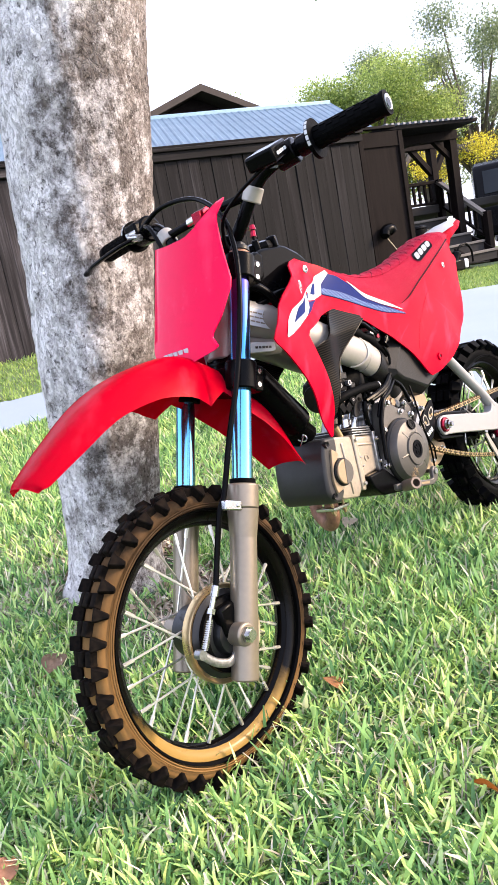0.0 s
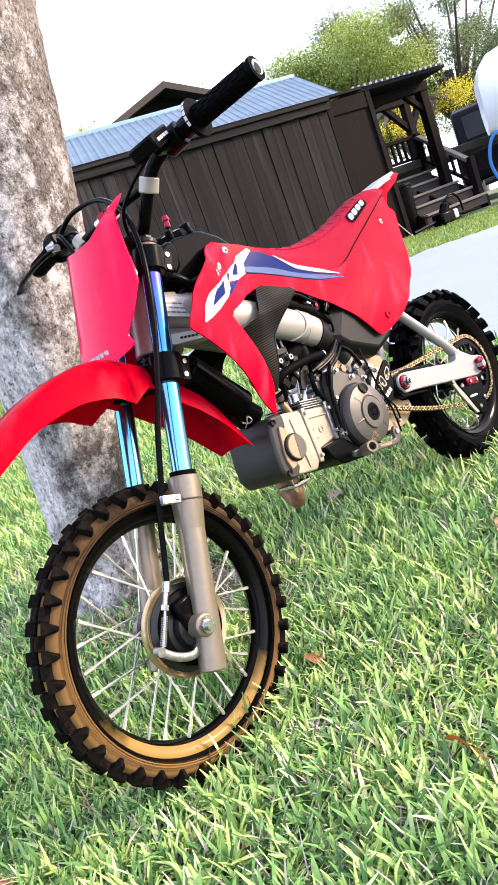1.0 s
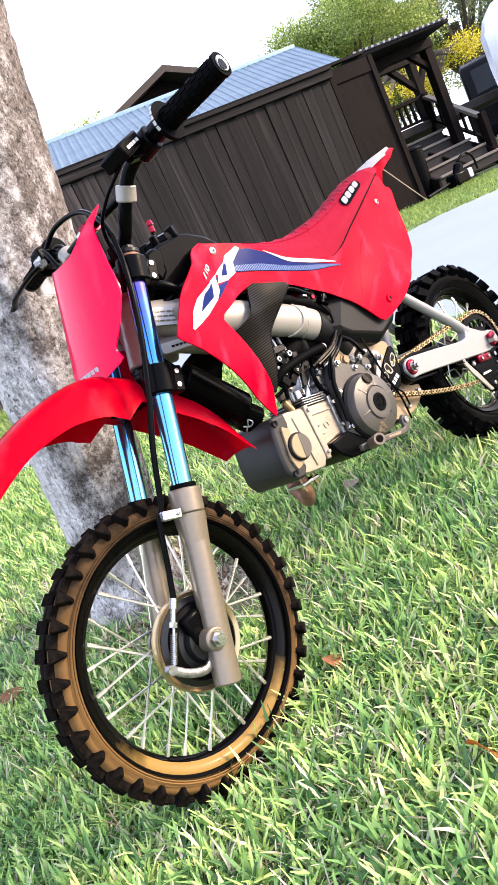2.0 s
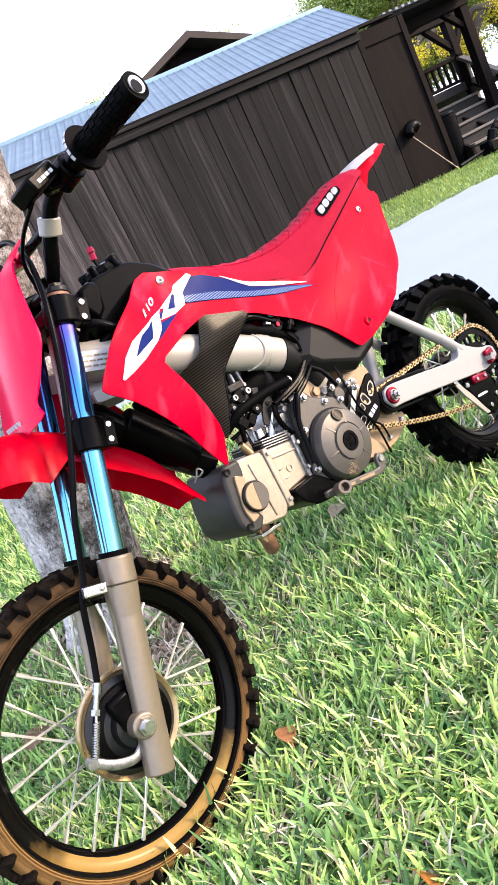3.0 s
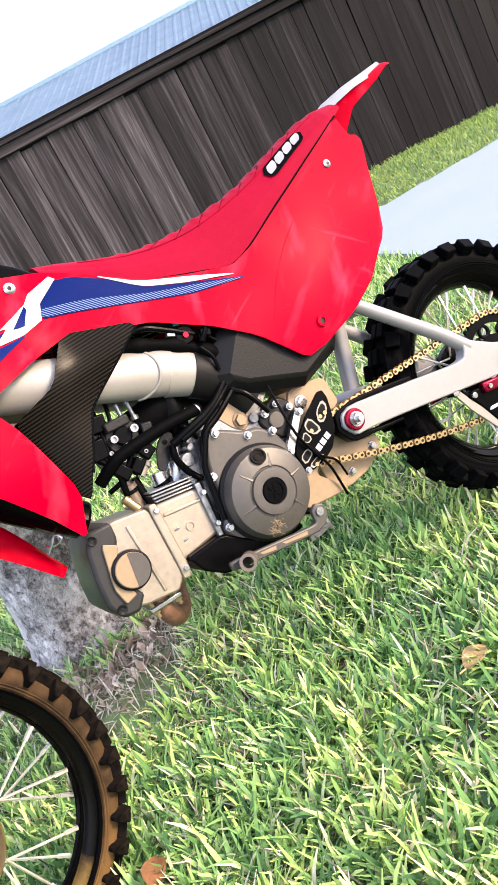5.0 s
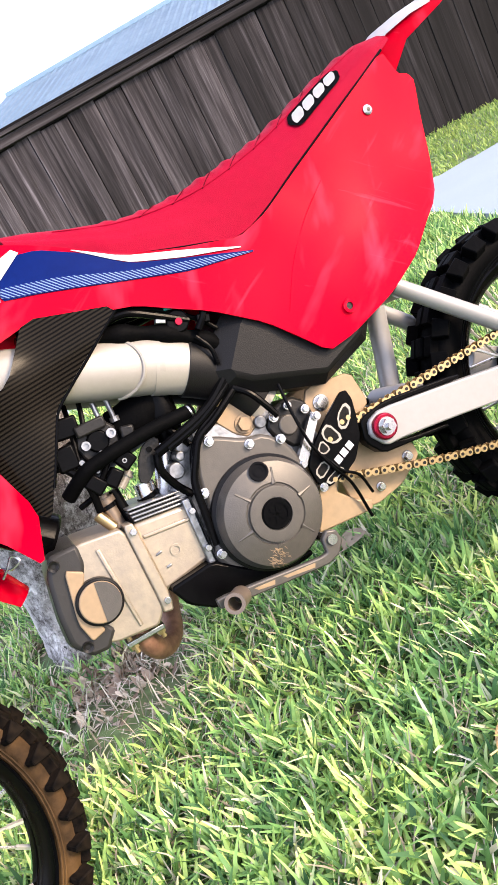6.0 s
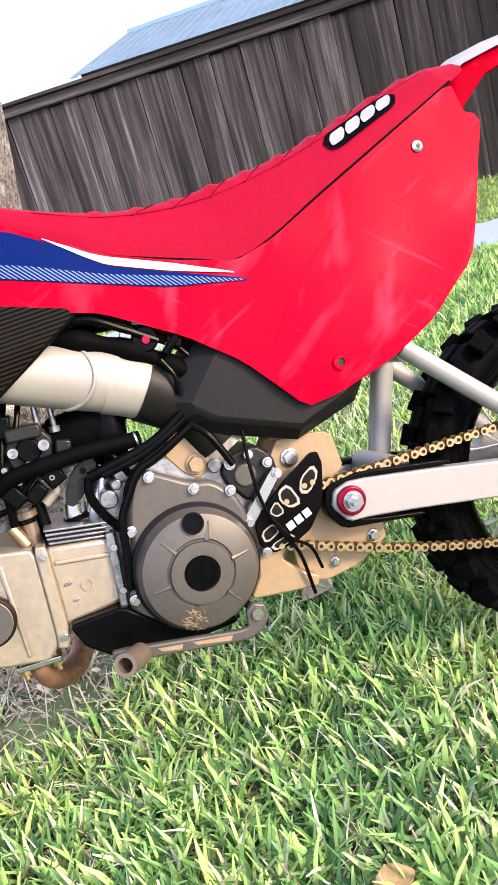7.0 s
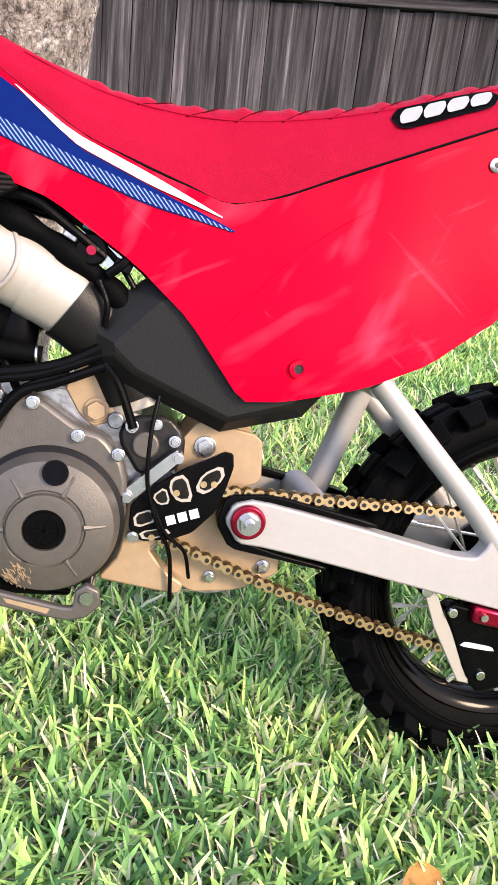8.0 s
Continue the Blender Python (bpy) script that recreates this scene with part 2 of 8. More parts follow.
def hatch():
    """Blue film printed with fine slanting pale lines."""
    m = material("hatched_vinyl", (0.02, 0.06, 0.35), 0.35, spec=0.08)
    t = m.node_tree
    b = t.nodes["Principled BSDF"]
    co, mp, w = t.nodes.new("ShaderNodeTexCoord"), t.nodes.new("ShaderNodeMapping"), t.nodes.new("ShaderNodeTexWave")
    mp.inputs["Rotation"].default_value = (0, radians(38), 0)
    w.inputs["Scale"].default_value = 105.0
    cr = t.nodes.new("ShaderNodeValToRGB")
    cr.color_ramp.interpolation = "CONSTANT"
    cr.color_ramp.elements[0].color = (0.003, 0.010, 0.085, 1)
    cr.color_ramp.elements[1].position, cr.color_ramp.elements[1].color = 0.74, (0.12, 0.19, 0.34, 1)
    t.links.new(co.outputs["Object"], mp.inputs[0])
    t.links.new(mp.outputs[0], w.inputs["Vector"])
    t.links.new(w.outputs[1], cr.inputs[0])
    t.links.new(cr.outputs[0], b.inputs["Base Color"])
    return m


NITRIDE, CARBON, HATCH = nitride(), carbon(), hatch()


# ---------------------------------------------------------------- building helpers
def finish(name, bm, mat, parent=None, label="", angle=35.0, bevel=0.0):
    me = bpy.data.meshes.new(name)
    bmesh.ops.recalc_face_normals(bm, faces=bm.faces)
    bm.to_mesh(me)
    bm.free()
    for m in mat if isinstance(mat, (list, tuple)) else [mat]:
        me.materials.append(m)
    me.shade_smooth()
    me.set_sharp_from_angle(angle=radians(angle))
    ob = new(name, me)
    ob.parent = parent
    if label:
        ob["label"] = label
    if bevel:
        mod = ob.modifiers.new("bevel", "BEVEL")
        mod.width, mod.segments, mod.limit_method, mod.angle_limit = bevel, 2, "ANGLE", radians(40)
    return ob


def part(name, bm, mat, parent, label="", angle=35.0, bevel=0.0):
    """One mesh object under a thing or under a part."""
    return finish(name, bm, mat, parent, label, angle, bevel)


def share(name, me, parent, m):
    """Another object on the same mesh."""
    ob = new(name, me)
    ob.parent = parent
    ob.matrix_basis = m
    return ob


def thing(name, label, category, m=None, group="", kind=""):
    ob = new(name)
    ob.empty_display_size = 0.1
    if m is not None:
        ob.matrix_basis = m
    return tagged(ob, label, category, group, kind)


def box(bm, lo, hi, m=None):
    r = bmesh.ops.create_cube(bm, size=1)
    c = [(a + b) / 2 for a, b in zip(lo, hi)]
    s = [b - a for a, b in zip(lo, hi)]
    for v in r["verts"]:
        v.co = Vector((c[0] + v.co.x * s[0], c[1] + v.co.y * s[1], c[2] + v.co.z * s[2]))
        if m is not None:
            v.co = m @ v.co
    return r["verts"]


def rod(bm, a, b, r, r2=None, seg=16, caps=True):
    """A cylinder or cone from a to b."""
    a, b = Vector(a), Vector(b)
    d = b - a
    m = Matrix.Translation((a + b) / 2) @ d.to_track_quat("Z", "Y").to_matrix().to_4x4()
    return bmesh.ops.create_cone(bm, cap_ends=caps, segments=seg, radius1=r, radius2=r if r2 is None else r2, depth=d.length, matrix=m)["verts"]


def smooth_path(points, n=8):
    """A Catmull-Rom curve through the points."""
    p = [Vector(q) for q in points]
    p = [2 * p[0] - p[1]] + p + [2 * p[-1] - p[-2]]
    out = []
    for i in range(1, len(p) - 2):
        for k in range(n):
            t = k / n
            out.append(0.5 * (2 * p[i] + (p[i + 1] - p[i - 1]) * t + (2 * p[i - 1] - 5 * p[i] + 4 * p[i + 1] - p[i + 2]) * t * t
                              + (3 * p[i] - p[i - 1] - 3 * p[i + 1] + p[i + 2]) * t ** 3))
    out.append(p[-2])
    return out


def sweep(bm, points, r, seg=12, n=8, squash=(1, 1), side=(0, 1, 0), caps=True):
    """A tube along a smooth path; r may be a number or a function of 0..1; squash scales across and along side."""
    path = smooth_path(points, n) if n > 1 else [Vector(q) for q in points]
    rings, last = [], Vector(side)
    for i, c in enumerate(path):
        d = (path[min(i + 1, len(path) - 1)] - path[max(i - 1, 0)]).normalized()
        s = (last - d * last.dot(d))
        s = s.normalized() if s.length > 1e-6 else d.orthogonal().normalized()
        last = s
        u = d.cross(s)
        rad = r(i / (len(path) - 1)) if callable(r) else r
        rings.append([bm.verts.new(c + rad * (math.cos(a) * s * squash[0] + math.sin(a) * u * squash[1])) for a in (2 * math.pi * k / seg for k in range(seg))])
    for a, b in zip(rings, rings[1:]):
        for k in range(seg):
            bm.faces.new((a[k], a[(k + 1) % seg], b[(k + 1) % seg], b[k]))
    if caps:
        bm.faces.new(rings[0][::-1])
        bm.faces.new(rings[-1])


def lathe(bm, profile, center=(0, 0, 0), axis="y", seg=48, closed=False, mats=None):
    """Turns a profile of (radius, along) round an axis through the centre."""
    c = Vector(center)
    rings = []
    for rad, along in profile:
        ring = []
        for k in range(seg):
            a = 2 * math.pi * k / seg
            p = {"y": (rad * math.cos(a), along, rad * math.sin(a)), "z": (rad * math.cos(a), rad * math.sin(a), along), "x": (along, rad * math.cos(a), rad * math.sin(a))}[axis]
            ring.append(bm.verts.new(c + Vector(p)))
        rings.append(ring)
    pairs = list(zip(rings, rings[1:])) + ([(rings[-1], rings[0])] if closed else [])
    for n, (a, b) in enumerate(pairs):
        for k in range(seg):
            f = bm.faces.new((a[k], a[(k + 1) % seg], b[(k + 1) % seg], b[k]))
            if mats:
                f.material_index = mats[n]
    if not closed:
        for ring, rad in ((rings[0], profile[0][0]), (rings[-1], profile[-1][0])):
            if rad > 1e-5:
                bm.faces.new(ring)


def rounded(outline, times=2, cut=0.2):
    """Cuts the corners of a closed outline."""
    p = [Vector(q) for q in outline]
    for _ in range(times):
        q = []
        for a, b in zip(p, p[1:] + p[:1]):
            q += [a.lerp(b, cut), a.lerp(b, 1 - cut)]
        p = q
    return p


def plate(bm, outline, y0, y1):
    """A flat plate with an (x, z) outline, from y0 to y1."""
    a = [bm.verts.new((x, y0, z)) for x, z in outline]
    b = [bm.verts.new((x, y1, z)) for x, z in outline]
    bm.faces.new(a)
    bm.faces.new(b[::-1])
    for i in range(len(a)):
        j = (i + 1) % len(a)
        bm.faces.new((a[i], b[i], b[j], a[j]))


def shell(bm, outline, depth, thick, step=0.03):
    """A curved sheet: an (x, z) outline laid on y = depth(x, z), with thickness."""
    f = bm.faces.new([bm.verts.new((x, 0, z)) for x, z in outline])
    xs, zs = [p[0] for p in outline], [p[1] for p in outline]
    for n, (lo, hi) in enumerate(((min(xs), max(xs)), (min(zs), max(zs)))):
        k = math.ceil(lo / step)
        while k * step < hi:
            co = (k * step, 0, 0) if n == 0 else (0, 0, k * step)
            bmesh.ops.bisect_plane(bm, geom=bm.verts[:] + bm.edges[:] + bm.faces[:], plane_co=co, plane_no=(1, 0, 0) if n == 0 else (0, 0, 1))
            k += 1
    bmesh.ops.triangulate(bm, faces=[f for f in bm.faces if len(f.verts) > 4])
    front = bm.faces[:]
    rim = [e for e in bm.edges if e.is_boundary]
    twin = {}
    for v in bm.verts[:]:
        y = depth(v.co.x, v.co.z)
        twin[v] = bm.verts.new((v.co.x, y + thick, v.co.z))
        v.co.y = y
    for f in front:
        bm.faces.new([twin[v] for v in f.verts][::-1])
    for e in rim:
        a, b = e.verts
        bm.faces.new((a, b, twin[b], twin[a]))


def mirrored(bm):
    """The mirror image in y."""
    c = bm.copy()
    for v in c.verts:
        v.co.y = -v.co.y
    bmesh.ops.reverse_faces(c, faces=c.faces)
    return c


def blend(table, x):
    """Linear look-up in a table of (x, value)."""
    return float(np.interp(x, [a for a, _ in table], [b for _, b in table]))


def near_mean(knots, x, z):
    """A smooth depth from a few (x, z, depth) knots."""
    w = [1 / ((x - a) ** 2 + (z - b) ** 2 + 2.2e-3) ** 1.6 for a, b, _ in knots]
    return sum(k * d for k, (_, _, d) in zip(w, knots)) / sum(w)


# ---------------------------------------------------------------- ground, concrete
def rise(x, y):
    """Height of the ground: the lawn climbs gently to the fence."""
    s = 0.5
    soft = s * math.log1p(math.exp(min(40, (y - 0.8) / s)))
    return 0.06 * max(-3, min(5, x)) + 0.055 * (min(soft, 9.0))


def drive_edge(x, y):
    """How far a place lies inside the concrete, in metres (negative: on grass)."""
    far = (4.05 - 0.36 * (x - 1.44)) - y if x < 4.6 else (2.91 - 0.45 * (x - 4.6)) - y
    near = y - (3.2 - 0.2 * (x - 1.03)) if x < 2.55 else 1.0
    left = (x - (2.02 + 0.29 * (y - 0.82))) * 0.96
    return min(far * 0.93, max(near * 0.97, left))


def ground_sheet():
    bm = bmesh.new()
    xs = [-600, -200, -60, -20, -8, -4, -3] + [-2 + 0.25 * i for i in range(57)] + [14, 18, 25, 40, 80, 200, 600]
    ys = [-600, -200, -60, -20, -8, -4] + [-2 + 0.25 * i for i in range(45)] + [10, 12, 16, 25, 40, 80, 200, 600]
    grid = [[bm.verts.new((x, y, rise(x, y))) for y in ys] for x in xs]
    for i in range(len(xs) - 1):
        for j in range(len(ys) - 1):
            bm.faces.new((grid[i][j], grid[i + 1][j], grid[i + 1][j + 1], grid[i][j + 1]))
    m = ramp_material("lawn_soil", [(0.25, (0.035, 0.034, 0.018)), (0.5, (0.072, 0.105, 0.034)), (0.7, (0.125, 0.195, 0.062))], 0.9, "noise", 9.0, 0.6)
    return tagged(finish("ground", bm, m), "mown green lawn rising gently towards the fence", "lawn", kind="structure")


def concrete_slab():
    bm = bmesh.new()
    step, cells = 0.1, {}

    def vert(i, j):
        if (i, j) not in cells:
            x, y = i * step, j * step
            cells[i, j] = bm.verts.new((x, y, rise(x, y) + 0.022))
        return cells[i, j]

    for i in range(-40, 170):
        for j in range(-80, 60):
            if drive_edge((i + 0.5) * step, (j + 0.5) * step) > -0.02:
                bm.faces.new((vert(i, j), vert(i + 1, j), vert(i + 1, j + 1), vert(i, j + 1)))
    # pull the rim onto the true edge
    for v in bm.verts:
        if v.is_boundary:
            for _ in range(4):
                d = drive_edge(v.co.x, v.co.y)
                gx = (drive_edge(v.co.x + 0.01, v.co.y) - d) / 0.01
                gy = (drive_edge(v.co.x, v.co.y + 0.01) - d) / 0.01
                g = gx * gx + gy * gy + 1e-6
                if abs(d) < 0.2:
                    v.co.x -= d * gx / g
                    v.co.y -= d * gy / g
    rim = [e for e in bm.edges if e.is_boundary]
    down = bmesh.ops.extrude_edge_only(bm, edges=rim)["geom"]
    for v in down:
        if isinstance(v, bmesh.types.BMVert):
            v.co.z -= 0.08
    m = material("pale_concrete", (0.215, 0.255, 0.30), 0.85, spec=0.2, dark=(0.19, 0.228, 0.27), scale=2.0, amount=0.6, fine=90, bump=0.3, bump_scale=120)
    return tagged(finish("pavement", bm, m), "pale grey concrete driveway and path between two lawns", "driveway", kind="structure")


ground_sheet()
concrete_slab()

# ---------------------------------------------------------------- fence and shed
FENCE_AT, FENCE_TURN = Vector((2.5, 6.25, 0)), math.degrees(math.atan2(-0.28, 0.96))
FENCE = Matrix.Translation(FENCE_AT) @ pose(0, 0, 0, 0, 0, FENCE_TURN) @ pose(0, 0, 0, 0, -1.2, 0)  # local x along the fence, y behind it


def board_wood(name="weathered_dark_boards", grain=(26, 26, 0.9)):
    """Dark stained boards with paler vertical streaks, shifted from board to board."""
    m = bpy.data.materials.new(name)
    m.use_nodes = True
    t = m.node_tree
    b = t.nodes["Principled BSDF"]
    co, info, mp, add = (t.nodes.new(k) for k in ("ShaderNodeTexCoord", "ShaderNodeObjectInfo", "ShaderNodeMapping", "ShaderNodeVectorMath"))
    wide = t.nodes.new("ShaderNodeMapping")
    mul = t.nodes.new("ShaderNodeMath")
    mul.operation, mul.inputs[1].default_value = "MULTIPLY", 37.0
    t.links.new(info.outputs["Random"], mul.inputs[0])
    t.links.new(co.outputs["Object"], add.inputs[0])
    t.links.new(mul.outputs[0], add.inputs[1])
    mp.inputs["Scale"].default_value, wide.inputs["Scale"].default_value = grain, tuple(0.3 * c for c in grain)
    t.links.new(add.outputs[0], mp.inputs[0])
    n, n2 = t.nodes.new("ShaderNodeTexNoise"), t.nodes.new("ShaderNodeTexNoise")
    n.inputs["Scale"].default_value, n.inputs["Detail"].default_value, n.inputs["Roughness"].default_value = 1.0, 7, 0.7
    n2.inputs["Scale"].default_value, n2.inputs["Detail"].default_value = 1.0, 4
    t.links.new(mp.outputs[0], n.inputs["Vector"])
    t.links.new(add.outputs[0], wide.inputs[0])
    t.links.new(wide.outputs[0], n2.inputs["Vector"])
    cr = t.nodes.new("ShaderNodeValToRGB")
    for e, (p, c) in zip([cr.color_ramp.elements[0], cr.color_ramp.elements.new(0.5), cr.color_ramp.elements.new(0.62), cr.color_ramp.elements[-1]],
                         ((0.3, (0.0034, 0.0029, 0.0031)), (0.47, (0.010, 0.0085, 0.0088)), (0.58, (0.021, 0.0185, 0.0193)), (0.76, (0.058, 0.053, 0.058)))):
        e.position, e.color = p, (*c, 1)
    mr, hue, mm = t.nodes.new("ShaderNodeMapRange"), t.nodes.new("ShaderNodeHueSaturation"), t.nodes.new("ShaderNodeMath")
    mr.inputs[3].default_value, mr.inputs[4].default_value = 0.65, 1.4
    pos, sep, end_gain, end_toned = (t.nodes.new(k) for k in ("ShaderNodeNewGeometry", "ShaderNodeSeparateXYZ", "ShaderNodeMapRange", "ShaderNodeMath"))
    end_gain.inputs[1].default_value, end_gain.inputs[2].default_value, end_gain.inputs[3].default_value, end_gain.inputs[4].default_value = 1.2, 5.0, 3.0, 0.38  # paler at one end, darker towards the other
    end_toned.operation = "MULTIPLY"
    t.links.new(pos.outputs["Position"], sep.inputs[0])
    t.links.new(sep.outputs[0], end_gain.inputs[0])
    mm.operation = "MULTIPLY"
    t.links.new(info.outputs["Random"], mr.inputs[0])
    sc = t.nodes.new("ShaderNodeMath")
    sc.operation, sc.inputs[1].default_value = "MULTIPLY_ADD", 3.0
    sc.inputs[2].default_value = -0.45
    t.links.new(n2.outputs[0], sc.inputs[0])
    t.links.new(mr.outputs[0], mm.inputs[0])
    t.links.new(sc.outputs[0], mm.inputs[1])
    t.links.new(n.outputs[0], cr.inputs[0])
    t.links.new(cr.outputs[0], hue.inputs["Color"])
    t.links.new(mm.outputs[0], end_toned.inputs[0])
    t.links.new(end_gain.outputs[0], end_toned.inputs[1])
    t.links.new(end_toned.outputs[0], hue.inputs["Value"])
    t.links.new(hue.outputs[0], b.inputs["Base Color"])
    bp = t.nodes.new("ShaderNodeBump")
    bp.inputs["Strength"].default_value, bp.inputs["Distance"].default_value = 0.6, 0.004
    t.links.new(n.outputs[0], bp.inputs["Height"])
    t.links.new(bp.outputs[0], b.inputs["Normal"])
    b.inputs["Roughness"].default_value, b.inputs["Specular IOR Level"].default_value = 0.85, 0.2
    return m


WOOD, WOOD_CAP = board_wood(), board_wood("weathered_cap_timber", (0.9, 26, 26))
WOOD_TRIM = material("dark_timber", (0.010, 0.009, 0.009), 0.8, spec=0.08, dark=(0.004, 0.0035, 0.0036), scale=4, amount=1.0, fine=40, bump=0.4, bump_scale=70, stretch=(0.6, 8, 8))
WOOD_POST = material("dark_brown_timber", (0.0075, 0.0048, 0.0042), 0.8, spec=0.08, dark=(0.003, 0.0021, 0.002), scale=4, amount=1.0, fine=40, bump=0.4, stretch=(8, 8, 0.6))
FENCE_BASE, FENCE_TOP = 0.42, 2.27


def fence_wall():
    """The board wall: back sheet, boards one by one, a two-step cap."""
    f = thing("wall_north", "tall dark weathered vertical-board wall with a cap rail", "fence", FENCE, kind="structure")
    bm = bmesh.new()
    box(bm, (-9, 0.03, FENCE_BASE - 0.1), (4.85, 0.06, FENCE_TOP - 0.02))
    part("backing", bm, WOOD_TRIM, f)
    for lo, hi, y0, y1 in ((FENCE_TOP - 0.085, FENCE_TOP - 0.0, -0.04, 0.06), (FENCE_TOP + 0.003, FENCE_TOP + 0.035, -0.07, 0.08)):
        bm = bmesh.new()
        box(bm, (-9.0, y0, lo), (4.88, y1, hi))
        part("cap_rail", bm, WOOD_CAP, f, bevel=0.006)
    rnd = random.Random(4)
    shapes = []
    for k in range(8):
        bm = bmesh.new()
        w = 0.132 + 0.012 * rnd.random()
        h = FENCE_TOP - 0.09 - FENCE_BASE
        box(bm, (0, -0.018, 0), (w, 0.0, h))
        bmesh.ops.bevel(bm, geom=[e for e in bm.edges if abs(e.verts[0].co.z - e.verts[1].co.z) > 0.5], offset=0.004, segments=1, affect="EDGES")
        me = bpy.data.meshes.new("board")
        bm.to_mesh(me)
        bm.free()
        me.materials.append(WOOD)
        shapes.append((w, me))
    x = -8.9
    while x < 4.75:
        w, me = shapes[rnd.randrange(8)]
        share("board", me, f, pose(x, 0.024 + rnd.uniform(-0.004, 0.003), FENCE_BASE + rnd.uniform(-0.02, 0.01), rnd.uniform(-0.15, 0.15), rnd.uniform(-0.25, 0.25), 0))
        x += w + rnd.uniform(0.0002, 0.0022)
    return f


def shed():
    """The shed behind the fence: lean-to of ribbed metal, end wall and a gabled roof beyond."""
    s = thing("shed", "dark timber shed with a pale ribbed metal roof", "shed", FENCE)
    metal = material("galvanised_roofing", (0.19, 0.285, 0.37), 0.42, 0.25, spec=0.2, dark=(0.14, 0.22, 0.30), scale=3, amount=0.7, fine=20, bump=0.1)
    lo, hi = (-1.55, 0.12, 2.36), (5.2, 2.0, 3.07)
    bm = bmesh.new()
    n = 396
    rows = []
    for i in range(n + 1):
        u = i / n
        row = []
        for v in range(5):
            q = v / 4
            x0 = lo[0] + 0.42 * q
            x1 = hi[0] + 0.8 * q
            ph = (i % 6)
            ridge = 0.011 if ph in (0, 1) else 0.0
            row.append(bm.verts.new((x0 + (x1 - x0) * u, lo[1] + (hi[1] - lo[1]) * q, lo[2] + (hi[2] + 0.09 * u - lo[2]) * q + ridge)))
        rows.append(row)
    for a, b in zip(rows, rows[1:]):
        for k in range(4):
            bm.faces.new((a[k], b[k], b[k + 1], a[k + 1]))
    r = bmesh.ops.solidify(bm, geom=bm.faces[:], thickness=0.004)
    part("metal_roof", bm, metal, s, angle=25)
    bm = bmesh.new()
    box(bm, (-1.1, 1.93, 3.05), (6.0, 2.07, 3.11), pose(0, 0, 0, 0, -0.73, 0))
    part("ridge_cap", bm, metal, s, bevel=0.01)
    bm = bmesh.new()
    box(bm, (-1.05, 2.0, 0.4), (5.3, 2.1, 3.0))
    part("rear_wall", bm, WOOD_POST, s)
    # end bay beside the boards, set back a little
    bm = bmesh.new()
    box(bm, (4.86, 0.05, 0.42), (5.56, 0.12, 2.28))
    part("end_wall", bm, WOOD_POST, s)
    for x in (4.86, 5.50):
        bm = bmesh.new()
        box(bm, (x, 0.02, 0.42), (x + 0.07, 0.05, 2.28))
        part("corner_board", bm, WOOD_POST, s, bevel=0.004)
    bm = bmesh.new()
    box(bm, (4.93, 0.03, 2.10), (5.50, 0.05, 2.28))
    part("lintel", bm, WOOD_POST, s, bevel=0.004)
    bm = bmesh.new()
    box(bm, (5.50, 0.12, 0.42), (5.56, 2.1, 2.27))
    part("side_wall", bm, WOOD_POST, s)
    bm = bmesh.new()
    box(bm, (-1.4, 0.0, FENCE_TOP + 0.045), (5.45, 0.1, FENCE_TOP + 0.075))
    part("eave_board", bm, WOOD_TRIM, s)
    return s


def gable_house():
    """A dark gabled roof farther back, above the shed."""
    h = thing("house", "dark gabled house roof showing above the shed", "house", FENCE)
    cx, cy, top, half, eave = 4.74, 4.0, 3.89, 1.0, 3.52
    bm = bmesh.new()
    pts = [(cx - half, eave), (cx, top), (cx + half, eave), (cx + half, 1.0), (cx - half, 1.0)]
    plate(bm, pts, cy, cy + 3)
    part("wall", bm, WOOD_POST, h)
    for sgn in (-1, 1):
        bm = bmesh.new()
        plate(bm, [(cx, top + 0.02), (cx + sgn * (half + 0.35), eave - 0.12), (cx + sgn * (half + 0.35), eave - 0.02), (cx, top + 0.13)], cy - 0.35, cy + 3.2)
        part("roof", bm, material("roof_timber", (0.055, 0.047, 0.042), 0.8, spec=0.1, dark=(0.03, 0.025, 0.022), scale=4, bump=0.3), h)
    return h


fence_wall()
shed()
gable_house()

# ---------------------------------------------------------------- the dirt bike
# bike axes: x to the rear from the front axle, y to its right, z up from the tyres' footing
BIKE = pose(0, 0, 0, 0, -3.434, 0) @ pose(0, 0.205, 0, -8.0, 0, 4.5)
FRONT, REAR = Vector((-0.002, 0, 0.226)), Vector((1.088, 0, 0.226))
FORK_LOW, FORK_TOP, FORK_Y = Vector((-0.012, 0, 0.166)), Vector((0.285, 0, 0.806)), 0.07


def fork_at(z, y=0.0, ahead=0.0):
    """A place on the fork's line at a height; ahead: forwards of it."""
    t = (z - FORK_LOW.z) / (FORK_TOP.z - FORK_LOW.z)
    return Vector((FORK_LOW.x + t * (FORK_TOP.x - FORK_LOW.x) - ahead, y, z))


